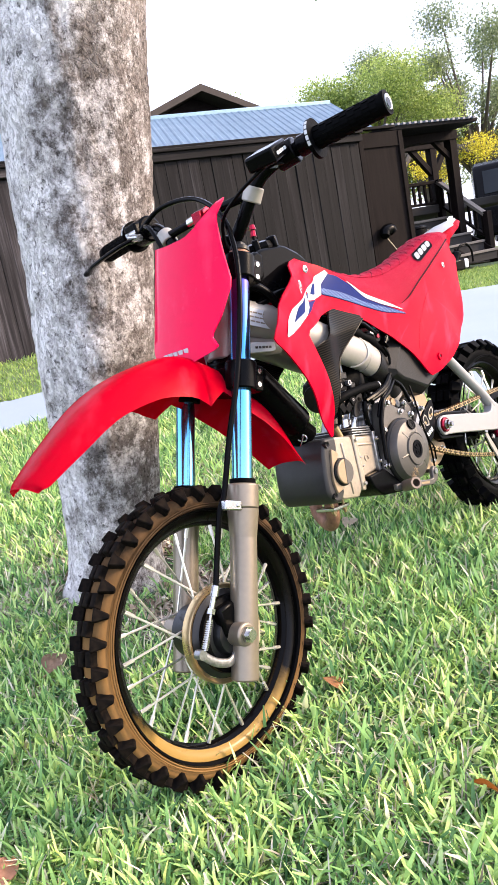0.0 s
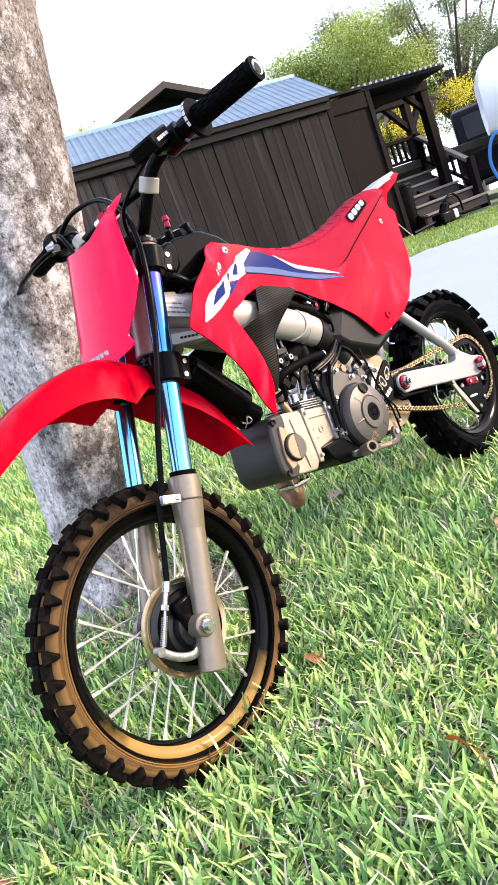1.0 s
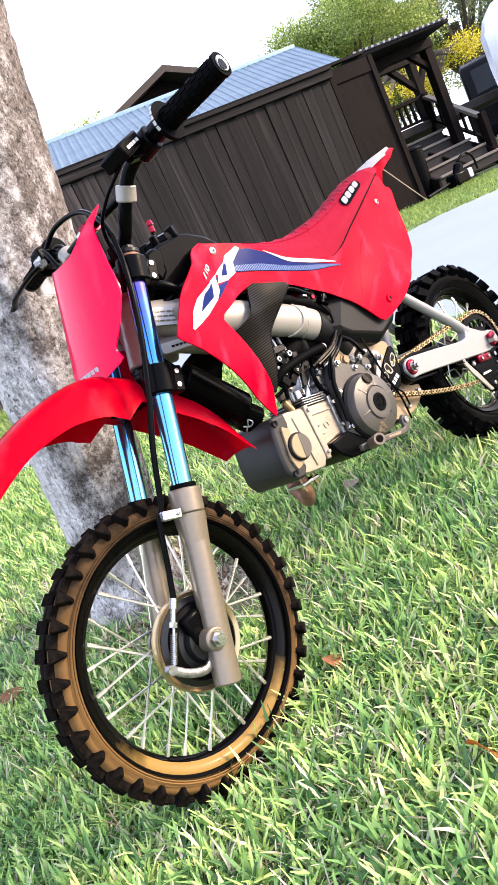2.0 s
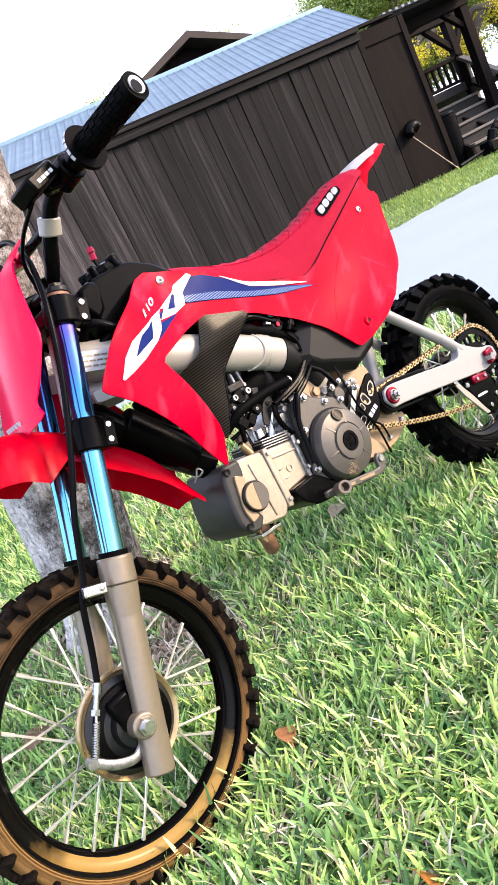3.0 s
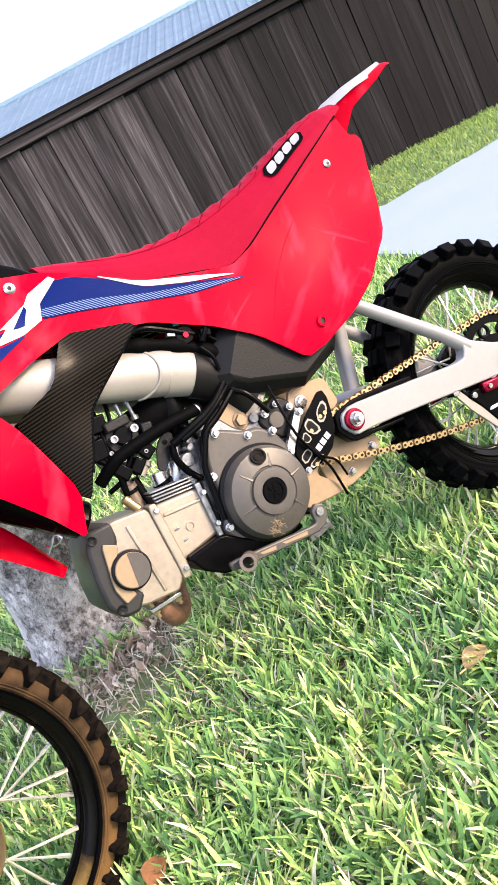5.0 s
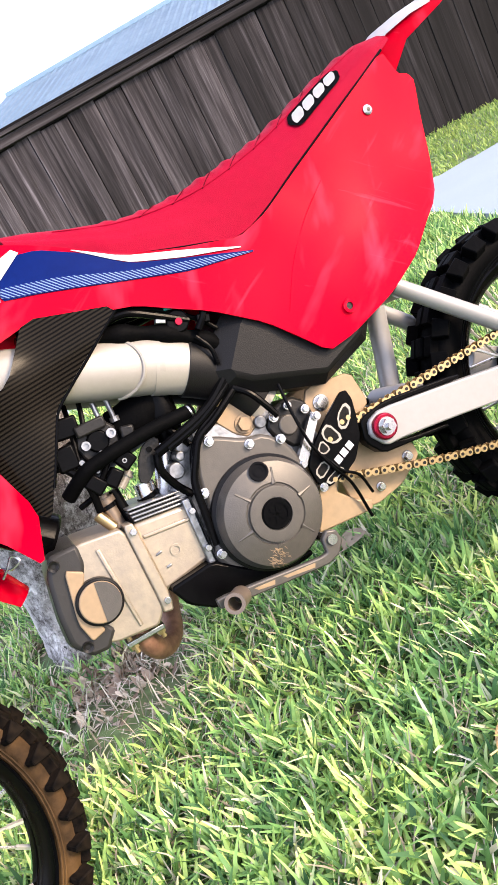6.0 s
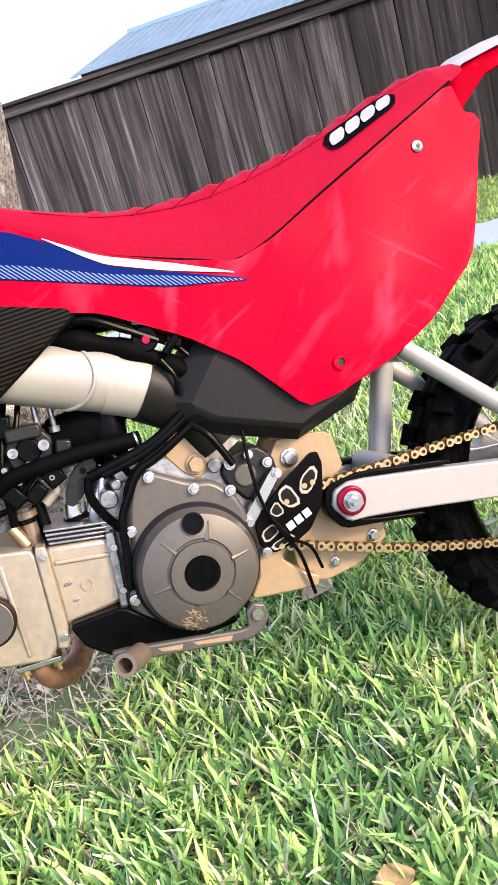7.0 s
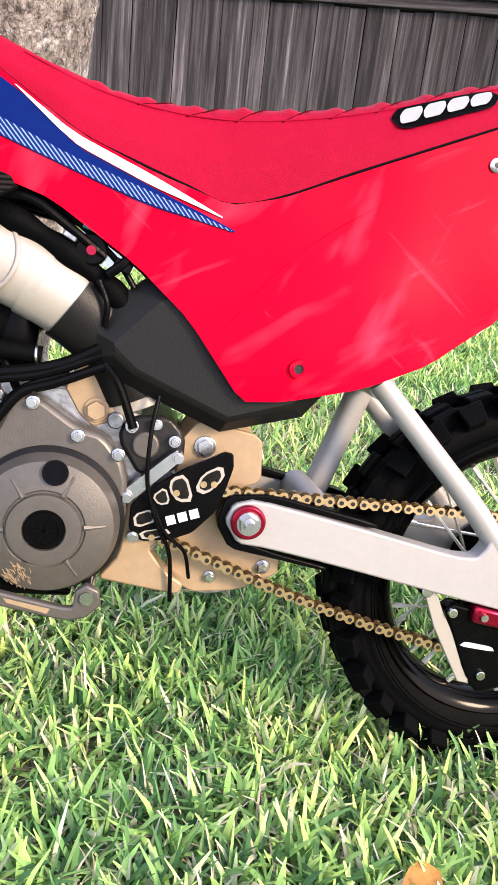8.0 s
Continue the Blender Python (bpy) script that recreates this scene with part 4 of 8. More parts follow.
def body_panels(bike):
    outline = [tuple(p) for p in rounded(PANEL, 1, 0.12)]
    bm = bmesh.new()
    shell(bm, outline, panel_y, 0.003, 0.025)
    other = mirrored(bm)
    p = part("side_panel", bm, RED, bike, "glossy red shroud and side panel with scuffs and painted pale reflections", 40)
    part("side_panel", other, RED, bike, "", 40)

    def film(name, pts, mat, lift=0.0012, step=0.02, soft=1):
        b = bmesh.new()
        shell(b, [tuple(q) for q in (rounded(pts, soft, 0.12) if soft else pts)], lambda x, z: panel_y(x, z) - lift, 0.0009, step)
        part(name, b, mat, p)

    film("blue_stripe", [(0.487, 0.716), (0.527, 0.704), (0.566, 0.678), (0.606, 0.643), (0.668, 0.615), (0.751, 0.579), (0.664, 0.600), (0.60, 0.625), (0.50, 0.664), (0.463, 0.676)], BLUE)
    film("hatched_stripe", [(0.47, 0.688), (0.53, 0.668), (0.60, 0.636), (0.668, 0.611), (0.748, 0.5795), (0.664, 0.6015), (0.60, 0.626), (0.50, 0.665), (0.466, 0.677)], HATCH, 0.002)
    film("white_stripe", [(0.553, 0.690), (0.603, 0.654), (0.668, 0.625), (0.738, 0.590), (0.668, 0.616), (0.608, 0.643), (0.59, 0.657)], WHITE, 0.002)
    # large slanting device in white with blue openings, as plain shapes
    film("white_device", [(0.369, 0.682), (0.41, 0.689), (0.398, 0.683), (0.375, 0.66), (0.351, 0.647), (0.309, 0.634), (0.272, 0.627), (0.246, 0.624), (0.244, 0.627), (0.273, 0.649), (0.307, 0.666), (0.36, 0.679)], WHITE, 0.002, 0.012, 0)
    film("white_device", [(0.39, 0.672), (0.418, 0.687), (0.41, 0.689), (0.457, 0.703), (0.469, 0.712), (0.504, 0.718), (0.509, 0.711), (0.474, 0.694), (0.463, 0.675), (0.432, 0.67)], WHITE, 0.002, 0.012, 0)
    film("blue_device", [(0.328, 0.666), (0.351, 0.672), (0.364, 0.678), (0.357, 0.669), (0.344, 0.654), (0.33, 0.651), (0.294, 0.643), (0.318, 0.66)], BLUE, 0.0032, 0.012, 0)
    film("blue_device", [(0.385, 0.669), (0.43, 0.669), (0.434, 0.668), (0.402, 0.66), (0.351, 0.646), (0.375, 0.659)], BLUE, 0.0022, 0.012, 0)
    film("blue_device", [(0.425, 0.682), (0.455, 0.701), (0.455, 0.696), (0.44, 0.679)], BLUE, 0.0032, 0.012, 0)
    film("blue_device", [(0.397, 0.682), (0.417, 0.686), (0.391, 0.673)], BLUE, 0.0024, 0.012, 0)
    # pale numerals sloping along the shroud
    me = lettering("110")
    for v in me.vertices:
        x, z = 0.350 + 0.0410 * v.co.x + 0.0085 * v.co.y, 0.6845 + 0.0125 * v.co.x + 0.0165 * v.co.y
        v.co = (x, panel_y(x, z) - 0.0016 - 0.02 * v.co.z, z)
    numerals = new("numerals", me)
    numerals.parent = p
    me.materials.append(WHITE)
    for x, z, r in ((0.456, 0.73, 0.0075), (0.981, 0.656, 0.0065)):
        bm = bmesh.new()
        y = panel_y(x, z)
        lathe(bm, [(0.0, -0.0036), (r * 0.6, -0.0036), (r, -0.002), (r, 0.004)], (x, y, z), "y", 20)
        part("panel_screw", bm, STEEL, p, "steel panel screw")
        bm = bmesh.new()
        rod(bm, (x, y - 0.0042, z), (x, y - 0.003, z), 0.003, seg=6)
        part("screw_recess", bm, DARKMETAL, p)
    # moulded crease running up the tail
    bm = bmesh.new()
    sweep(bm, [(x, panel_y(x, z) - 0.0002, z) for x, z in ((0.735, 0.50), (0.775, 0.545), (0.82, 0.582), (0.87, 0.612))], 0.00045, seg=6, n=6)
    part("crease", bm, RED, p)
    bm = bmesh.new()
    lathe(bm, [(0.0045, -0.003), (0.0085, -0.003), (0.0095, 0.004), (0.0045, 0.004)], (0.802, panel_y(0.802, 0.466), 0.466), "y", 24, True)
    part("screw_socket", bm, RED, p)
    bm = bmesh.new()
    rod(bm, (0.802, panel_y(0.802, 0.466) - 0.0012, 0.466), (0.802, panel_y(0.802, 0.466) + 0.002, 0.466), 0.0062, seg=16)
    part("screw_head", bm, DARKMETAL, p)


SEAT_TOP = [(0.505, 0.748), (0.535, 0.738), (0.577, 0.720), (0.62, 0.705), (0.66, 0.696), (0.71, 0.692), (0.795, 0.697), (0.842, 0.702), (0.90, 0.714), (0.949, 0.727), (1.0, 0.738), (1.04, 0.744), (1.075, 0.741)]
SEAT_LOW = [(0.505, 0.728), (0.526, 0.711), (0.608, 0.654), (0.671, 0.627), (0.736, 0.604), (0.782, 0.613), (0.847, 0.638), (0.953, 0.677), (1.034, 0.706), (1.075, 0.722)]


def seat_wide(x):
    return blend([(0.505, 0.04), (0.6, 0.058), (0.74, 0.066), (0.9, 0.063), (1.04, 0.058), (1.075, 0.05)], x)


def seat_point(x, a, lift=0.0):
    """A place on the seat's skin: a from 0 (left lower edge) through 0.5 (crown) to 1."""
    top, low, w = blend(SEAT_TOP, x), blend(SEAT_LOW, x), seat_wide(x)
    t = 2 * a - 1
    y = w * math.copysign(abs(t) ** 0.7, t) if abs(t) < 0.75 else math.copysign(w * (0.75 ** 0.7 + (1 - 0.75 ** 0.7) * ((abs(t) - 0.75) / 0.25) ** 0.5 * 1.0), t)
    z = low + (top - low) * (1 - abs(t) ** 2.6)
    return Vector((x, y + math.copysign(lift, t), z + lift * 0.5))


def seat(bike):
    bm = bmesh.new()
    rows, n = [], 190
    for i in range(n + 1):
        x = 0.505 + (1.075 - 0.505) * i / n
        pleat = 0.0
        if 0.60 < x < 1.03:
            ph = ((x - 0.60) / 0.043) % 1.0
            pleat = 0.0026 * max(0.0, 1 - abs(ph - 0.5) * 5) - 0.0016 * max(0.0, 1 - abs(ph - 0.78) * 8)
        row = []
        for k in range(33):
            a = k / 32
            p = seat_point(x, a)
            crown = max(0.0, 1 - (abs(a - 0.5) / 0.24) ** 6) if abs(a - 0.5) < 0.24 else 0
            p.z += pleat * crown
            row.append(bm.verts.new(p))
        rows.append(row)
    for a, b in zip(rows, rows[1:]):
        for k in range(32):
            bm.faces.new((a[k], a[k + 1], b[k + 1], b[k]))
        bm.faces.new((a[0], b[0], b[32], a[32]))
    bm.faces.new(rows[0])
    bm.faces.new(rows[-1][::-1])
    s = part("seat", bm, SEAT_RED, bike, "red gripper seat cover with pleats", 50)
    # thin black cord standing in for the shadow gap along the lower edge
    for sgn in (-1, 1):
        bm = bmesh.new()
        sweep(bm, [(x, sgn * (seat_wide(x) + 0.001), blend(SEAT_LOW, x) + 0.001) for x in (0.52, 0.56, 0.608, 0.65, 0.70, 0.736, 0.782, 0.847, 0.90, 0.953, 1.0, 1.05)], 0.0017, seg=8, n=4)
        part("piping", bm, BLACK, s)
        bm = bmesh.new()
        sweep(bm, [seat_point(x, 0.5 + sgn * 0.25, 0.0004) for x in (0.56, 0.62, 0.68, 0.74, 0.8, 0.86, 0.92, 0.98, 1.03)], 0.0007, seg=6, n=4)
        part("seam", bm, SEAT_RED, s)
        for k in range(8):
            x = 0.69 + 0.043 * k
            bm = bmesh.new()
            sweep(bm, [seat_point(x - 0.035 * q * q, 0.5 + sgn * (0.01 + 0.25 * q), 0.0002) for q in (0.0, 0.25, 0.5, 0.75, 1.0)], 0.0007, seg=6, n=3)
            part("pleat_seam", bm, SEAM_RED, s)
    # badge: dark rounded oblong with pale blocks
    def patch(name, u0, u1, a0, a1, mat, lift, slant=0.0, thick=0.001, ends=0.32):
        b = bmesh.new()
        nu, na = 16, 6
        g = []
        for i in range(nu + 1):
            u = i / nu
            g.append([])
            for k in range(na + 1):
                q = k / na
                e = min(1.0, max(0.0, (abs(2 * u - 1) - (1 - ends)) / ends))
                qq = 0.5 + (q - 0.5) * max(0.12, math.sqrt(1 - e * e))
                x = u0 + (u1 - u0) * u + slant * (qq - 0.5)
                g[-1].append(b.verts.new(seat_point(x, a0 + (a1 - a0) * qq, lift)))
        for c, d in zip(g, g[1:]):
            for k in range(na):
                b.faces.new((c[k], c[k + 1], d[k + 1], d[k]))
        bmesh.ops.solidify(b, geom=b.faces[:], thickness=thick)
        part(name, b, mat, s)

    patch("badge", 0.883, 0.985, 0.10, 0.245, BLACK, 0.0014)
    for k in range(4):
        patch("badge_block", 0.8905 + 0.0222 * k, 0.9112 + 0.0222 * k, 0.128, 0.216, WHITE, 0.0026, 0.006, ends=0.5)


def tail(bike):
    """Rear mudguard: starts under the seat's end and rises to a point."""
    bm = bmesh.new()
    secs = [(0.98, 0.055, 0.70, 0.05), (1.04, 0.056, 0.722, 0.05), (1.09, 0.05, 0.744, 0.062), (1.14, 0.04, 0.752, 0.038), (1.20, 0.026, 0.758, 0.022), (1.25, 0.012, 0.762, 0.010), (1.268, 0.005, 0.758, 0.005)]
    rows = []
    for x, w, z, drop in secs:
        row = []
        for k in range(-6, 7):
            u = k / 6
            row.append(bm.verts.new((x - 0.03 * abs(u) ** 2 * (1 if x < 1.2 else 0), w * u, z - drop * abs(u) ** 2.5)))
        rows.append(row)
    for a, b in zip(rows, rows[1:]):
        for k in range(12):
            bm.faces.new((a[k], a[k + 1], b[k + 1], b[k]))
    bmesh.ops.solidify(bm, geom=bm.faces[:], thickness=0.004)
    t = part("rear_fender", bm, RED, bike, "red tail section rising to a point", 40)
    bm = bmesh.new()
    q = [(1.06, 0.735), (1.09, 0.7475), (1.14, 0.7555), (1.20, 0.7612), (1.245, 0.7655)]
    rows = []
    for x, z in q:
        w = 0.034 if x < 1.15 else 0.018 if x < 1.21 else 0.008
        rows.append([bm.verts.new((x, w * k / 4, z + 0.002 - 0.016 * abs(k / 4) ** 2.5)) for k in range(-4, 5)])
    for a, b in zip(rows, rows[1:]):
        for k in range(8):
            bm.faces.new((a[k], a[k + 1], b[k + 1], b[k]))
    bmesh.ops.solidify(bm, geom=bm.faces[:], thickness=0.001)
    part("white_sticker", bm, WHITE, t, "white sticker")


def tank(bike):
    bm = bmesh.new()
    plate(bm, [tuple(p) for p in rounded([(0.318, 0.745), (0.332, 0.775), (0.365, 0.786), (0.43, 0.786), (0.475, 0.762), (0.53, 0.70), (0.42, 0.69), (0.335, 0.695)], 1, 0.12)], -0.044, 0.044)
    tank_body = part("fuel_tank", bm, GLOSSBLACK, bike, "black plastic fuel tank", bevel=0.014)
    bm = bmesh.new()
    plate(bm, [(0.31, 0.755), (0.322, 0.778), (0.345, 0.784), (0.36, 0.775), (0.345, 0.735), (0.325, 0.722)], -0.05, 0.03)
    part("tank_cover", bm, GLOSSBLACK, tank_body, "ribbed black tank cover", bevel=0.006)
    bm = bmesh.new()
    lathe(bm, [(0.034, 0.78), (0.036, 0.79), (0.033, 0.799), (0.02, 0.803), (0.0, 0.803)], (0.405, -0.005, 0), "z", 10)
    cap = part("filler_cap", bm, BLACK, tank_body, "", 25)
    for k in range(5):
        a = 2 * math.pi * k / 5
        bm = bmesh.new()
        box(bm, (0.020, -0.007, 0.782), (0.040, 0.007, 0.806), Matrix.Translation((0.405, -0.005, 0)) @ pose(0, 0, 0, 0, 0, math.degrees(a)))
        part("cap_lug", bm, BLACK, cap, bevel=0.004)
    bm = bmesh.new()
    rod(bm, (0.408, 0, 0.80), (0.408, 0.0, 0.820), 0.003)
    part("vent_hose", bm, BLACK, cap)
    bm = bmesh.new()
    rod(bm, (0.408, 0.0, 0.816), (0.412, 0.0, 0.828), 0.0062, 0.005, seg=8)
    rod(bm, (0.412, 0.0, 0.829), (0.414, 0.0, 0.838), 0.0075, 0.005, seg=8)
    part("vent_valve", bm, ANODRED, cap, "small red breather valve")
    bm = bmesh.new()
    sweep(bm, [(0.285, -0.02, 0.70), (0.30, -0.05, 0.725), (0.33, -0.06, 0.70), (0.36, -0.055, 0.66)], 0.008)
    sweep(bm, [(0.30, -0.045, 0.69), (0.35, -0.055, 0.70), (0.40, -0.06, 0.70)], 0.007)
    part("wiring", bm, BLACK, bike, "black wiring under the tank")


def frame_spars(bike):
    f = new("frame")
    f.parent, f["label"] = bike, "silver painted twin-spar frame"
    bm = bmesh.new()
    rod(bm, fork_at(0.615, 0, -0.035), fork_at(0.735, 0, -0.035), 0.031, seg=28)
    part("head_tube", bm, SILVER, f, bevel=0.003)
    for s in (-1, 1):
        bm = bmesh.new()
        sweep(bm, [(0.255, s * 0.022, 0.688), (0.32, s * 0.042, 0.658), (0.42, s * 0.05, 0.608), (0.52, s * 0.05, 0.557), (0.575, s * 0.047, 0.53)], 0.033, seg=24, squash=(0.72, 1.0))
        spar = part("spar", bm, SILVER, f, "silver frame spar")
        bm = bmesh.new()
        plate(bm, [(0.246, 0.700), (0.330, 0.668), (0.316, 0.640), (0.232, 0.672)], s * 0.0600, s * 0.0585)
        part("white_label", bm, WHITE, spar, "white printed label")
        for k in range(3):
            a = Vector((0.250, s * 0.0603, 0.6905 - 0.0085 * k))
            bm = bmesh.new()
            for n in range(6):
                q0, q1 = a + Vector((0.0115 * n, 0, -0.0044 * n)), a + Vector((0.0115 * n + 0.009, 0, -0.0044 * n - 0.0034))
                box(bm, (0, -0.0004, -0.0012), ((q1 - q0).length, 0.0004, 0.0012), Matrix.Translation(q0) @ pose(0, 0, 0, 0, 20.8, 0))
            part("printed_lines", bm, FORKGREY, spar)
        bm = bmesh.new()
        sweep(bm, [(0.565, s * 0.047, 0.534), (0.60, s * 0.043, 0.512), (0.64, s * 0.035, 0.475), (0.66, s * 0.03, 0.42)], lambda t: 0.034 - 0.004 * t, seg=24, squash=(0.72, 1.0))
        part("rear_casting", bm, SILVER, f)
        bm = bmesh.new()
        bead = []
        for k in range(15):  # from under the spar round its outer side to the top
            a = -0.5 * math.pi + math.pi * k / 14
            bead.append((0.528 + 0.026 * math.cos(a) + 0.0149 * math.sin(a), s * (0.050 + 0.0232 * math.cos(a)), 0.5525 - 0.0133 * math.cos(a) + 0.0292 * math.sin(a)))
        sweep(bm, bead, 0.0022, seg=8, n=3)
        part("weld_bead", bm, SILVER, f)
        # added dark sleeve: shade on the spar's rear end, made as a shape
        bm = bmesh.new()
        sweep(bm, [(0.598, s * 0.0432, 0.513), (0.614, s * 0.0405, 0.500), (0.640, s * 0.035, 0.475), (0.658, s * 0.0305, 0.43)], lambda t: 0.0352 - 0.002 * t, seg=20, squash=(0.74, 1.0))
        part("rubber_boot", bm, MATT, f, "dark sleeve standing in for shade on the frame")
        bm = bmesh.new()
        sweep(bm, [(0.245, s * 0.02, 0.64), (0.29, s * 0.035, 0.622), (0.33, s * 0.043, 0.615)], 0.017, squash=(0.7, 1))
        gusset = part("gusset", bm, SILVER, f)
        # printed label; its white plate also stands in for sky light on the gusset
        bm = bmesh.new()
        plate(bm, [tuple(p) for p in rounded([(0.238, 0.637), (0.312, 0.622), (0.308, 0.606), (0.236, 0.618)], 1, 0.1)], s * 0.0535, s * 0.046)
        sticker = part("white_label", bm, WHITE, gusset, "white printed label", bevel=0.001)
        bm = bmesh.new()
        for k in range(5):
            box(bm, (0, -0.0004, -0.002), (0.0065, 0.0004, 0.002), Matrix.Translation((0.258 + 0.0085 * k, s * 0.0537, 0.6235 - 0.0017 * k)) @ pose(0, 0, 0, 0, 11.5, 0))
        part("printed_lines", bm, DARKMETAL, sticker)
        # rear engine plates
        bm = bmesh.new()
        plate(bm, [tuple(p) for p in rounded([(0.700, 0.385), (0.720, 0.408), (0.783, 0.392), (0.784, 0.345), (0.755, 0.335), (0.756, 0.300), (0.780, 0.275), (0.808, 0.266), (0.806, 0.246), (0.765, 0.229), (0.718, 0.228), (0.690, 0.245)], 1, 0.12)], s * 0.036, s * 0.030)
        part("engine_plate", bm, CREAM, f, "cream-lit bare metal engine plate", bevel=0.0015)
        bm = bmesh.new()
        plate(bm, [tuple(p) for p in rounded([(0.592, 0.440), (0.618, 0.470), (0.655, 0.455), (0.646, 0.425), (0.637, 0.406), (0.619, 0.400), (0.606, 0.412)], 1, 0.14)], s * 0.046, s * 0.034)
        part("upper_mount", bm, CREAM, f, "", bevel=0.002)
    for x, z, y, r in ((0.622, 0.417, -0.046, 0.0092), (0.726, 0.381, -0.036, 0.0085), (0.735, 0.245, -0.036, 0.005), (0.79, 0.255, -0.036, 0.006)):
        bm = bmesh.new()
        rod(bm, (x, y - 0.007, z), (x, y + 0.002, z), r, seg=6)
        rod(bm, (x, y - 0.0015, z), (x, y + 0.002, z), r * 1.3, seg=18)
        part("frame_bolt", bm, CREAM if r > 0.009 else STEEL, f, bevel=0.0006)
    bm = bmesh.new()
    sweep(bm, [(0.225, 0, 0.63), (0.26, 0, 0.57), (0.31, 0, 0.50), (0.37, 0, 0.43)], 0.026, squash=(1.3, 1))
    rod(bm, (0.270, -0.01, 0.570), (0.350, -0.012, 0.461), 0.031, seg=20)
    part("down_tube", bm, BLACK, f, "black padded down tube", bevel=0.004)
    bm = bmesh.new()
    sweep(bm, [(0.305, -0.04, 0.44), (0.313, -0.047, 0.434), (0.325, -0.045, 0.437), (0.32, -0.043, 0.445), (0.31, -0.045, 0.437), (0.30, -0.046, 0.43)], 0.0016, seg=6)
    part("spring_clip", bm, STEEL, f, "bent wire spring clip")
    bm = bmesh.new()
    sweep(bm, [(0.46, -0.03, 0.64), (0.58, -0.042, 0.60), (0.70, -0.04, 0.60), (0.9, -0.03, 0.66), (1.02, -0.025, 0.69)], 0.011)
    sweep(bm, [(0.62, -0.035, 0.50), (0.75, -0.035, 0.52), (0.9, -0.03, 0.62)], 0.009)
    other = mirrored(bm)
    part("subframe_tube", bm, BLACK, f)
    part("subframe_tube", other, BLACK, f)
    for s in (-1, 1):
        bm = bmesh.new()
        shell(bm, [tuple(p) for p in rounded([(0.470, 0.648), (0.566, 0.610), (0.505, 0.580), (0.447, 0.551), (0.421, 0.515), (0.378, 0.457), (0.368, 0.47), (0.357, 0.575), (0.36, 0.585), (0.42, 0.598)], 1, 0.12)],
              lambda x, z: s * (0.072 + 0.016 * math.exp(-((x - 0.40) / 0.045) ** 2) + 0.008 * math.exp(-((z - 0.60) / 0.03) ** 2)), 0.004 * -s, 0.014)
        guard = part("carbon_guard", bm, CARBON, f, "carbon-weave frame guard", 60)
        bm = bmesh.new()
        sweep(bm, [(x, s * (0.072 + 0.016 * math.exp(-((x - 0.40) / 0.045) ** 2) + 0.008 * math.exp(-((z - 0.60) / 0.03) ** 2)), z) for x, z in ((0.560, 0.606), (0.530, 0.591), (0.503, 0.577), (0.475, 0.563), (0.448, 0.548), (0.433, 0.530), (0.419, 0.511), (0.398, 0.483))], 0.0016, seg=8, n=4)
        part("lip", bm, BLACK, guard, "rubbed edge of the guard")


def airbox(bike):
    bm = bmesh.new()
    out = [(0.663, 0.537), (0.609, 0.496), (0.615, 0.466), (0.635, 0.449), (0.737, 0.400), (0.816, 0.416), (0.842, 0.445), (0.825, 0.53), (0.74, 0.57)]
    plate(bm, out, -0.055, 0.055)
    inner = [(0.678, 0.519), (0.638, 0.482), (0.641, 0.472), (0.656, 0.457), (0.742, 0.414), (0.805, 0.429), (0.828, 0.452), (0.815, 0.52), (0.74, 0.55)]
    for s in (-1, 1):
        a = [bm.verts.new((x, s * 0.0552, z)) for x, z in out]
        b = [bm.verts.new((x, s * (0.074 if z < 0.48 else min(0.074, -panel_y(x, z) - 0.006)), z)) for x, z in inner]
        for i in range(len(a)):
            j = (i + 1) % len(a)
            bm.faces.new((a[i], a[j], b[j], b[i]))
        bm.faces.new(b)
    part("airbox", bm, MATT, bike, "faceted matt dark grey airbox cover", 20, bevel=0.004)


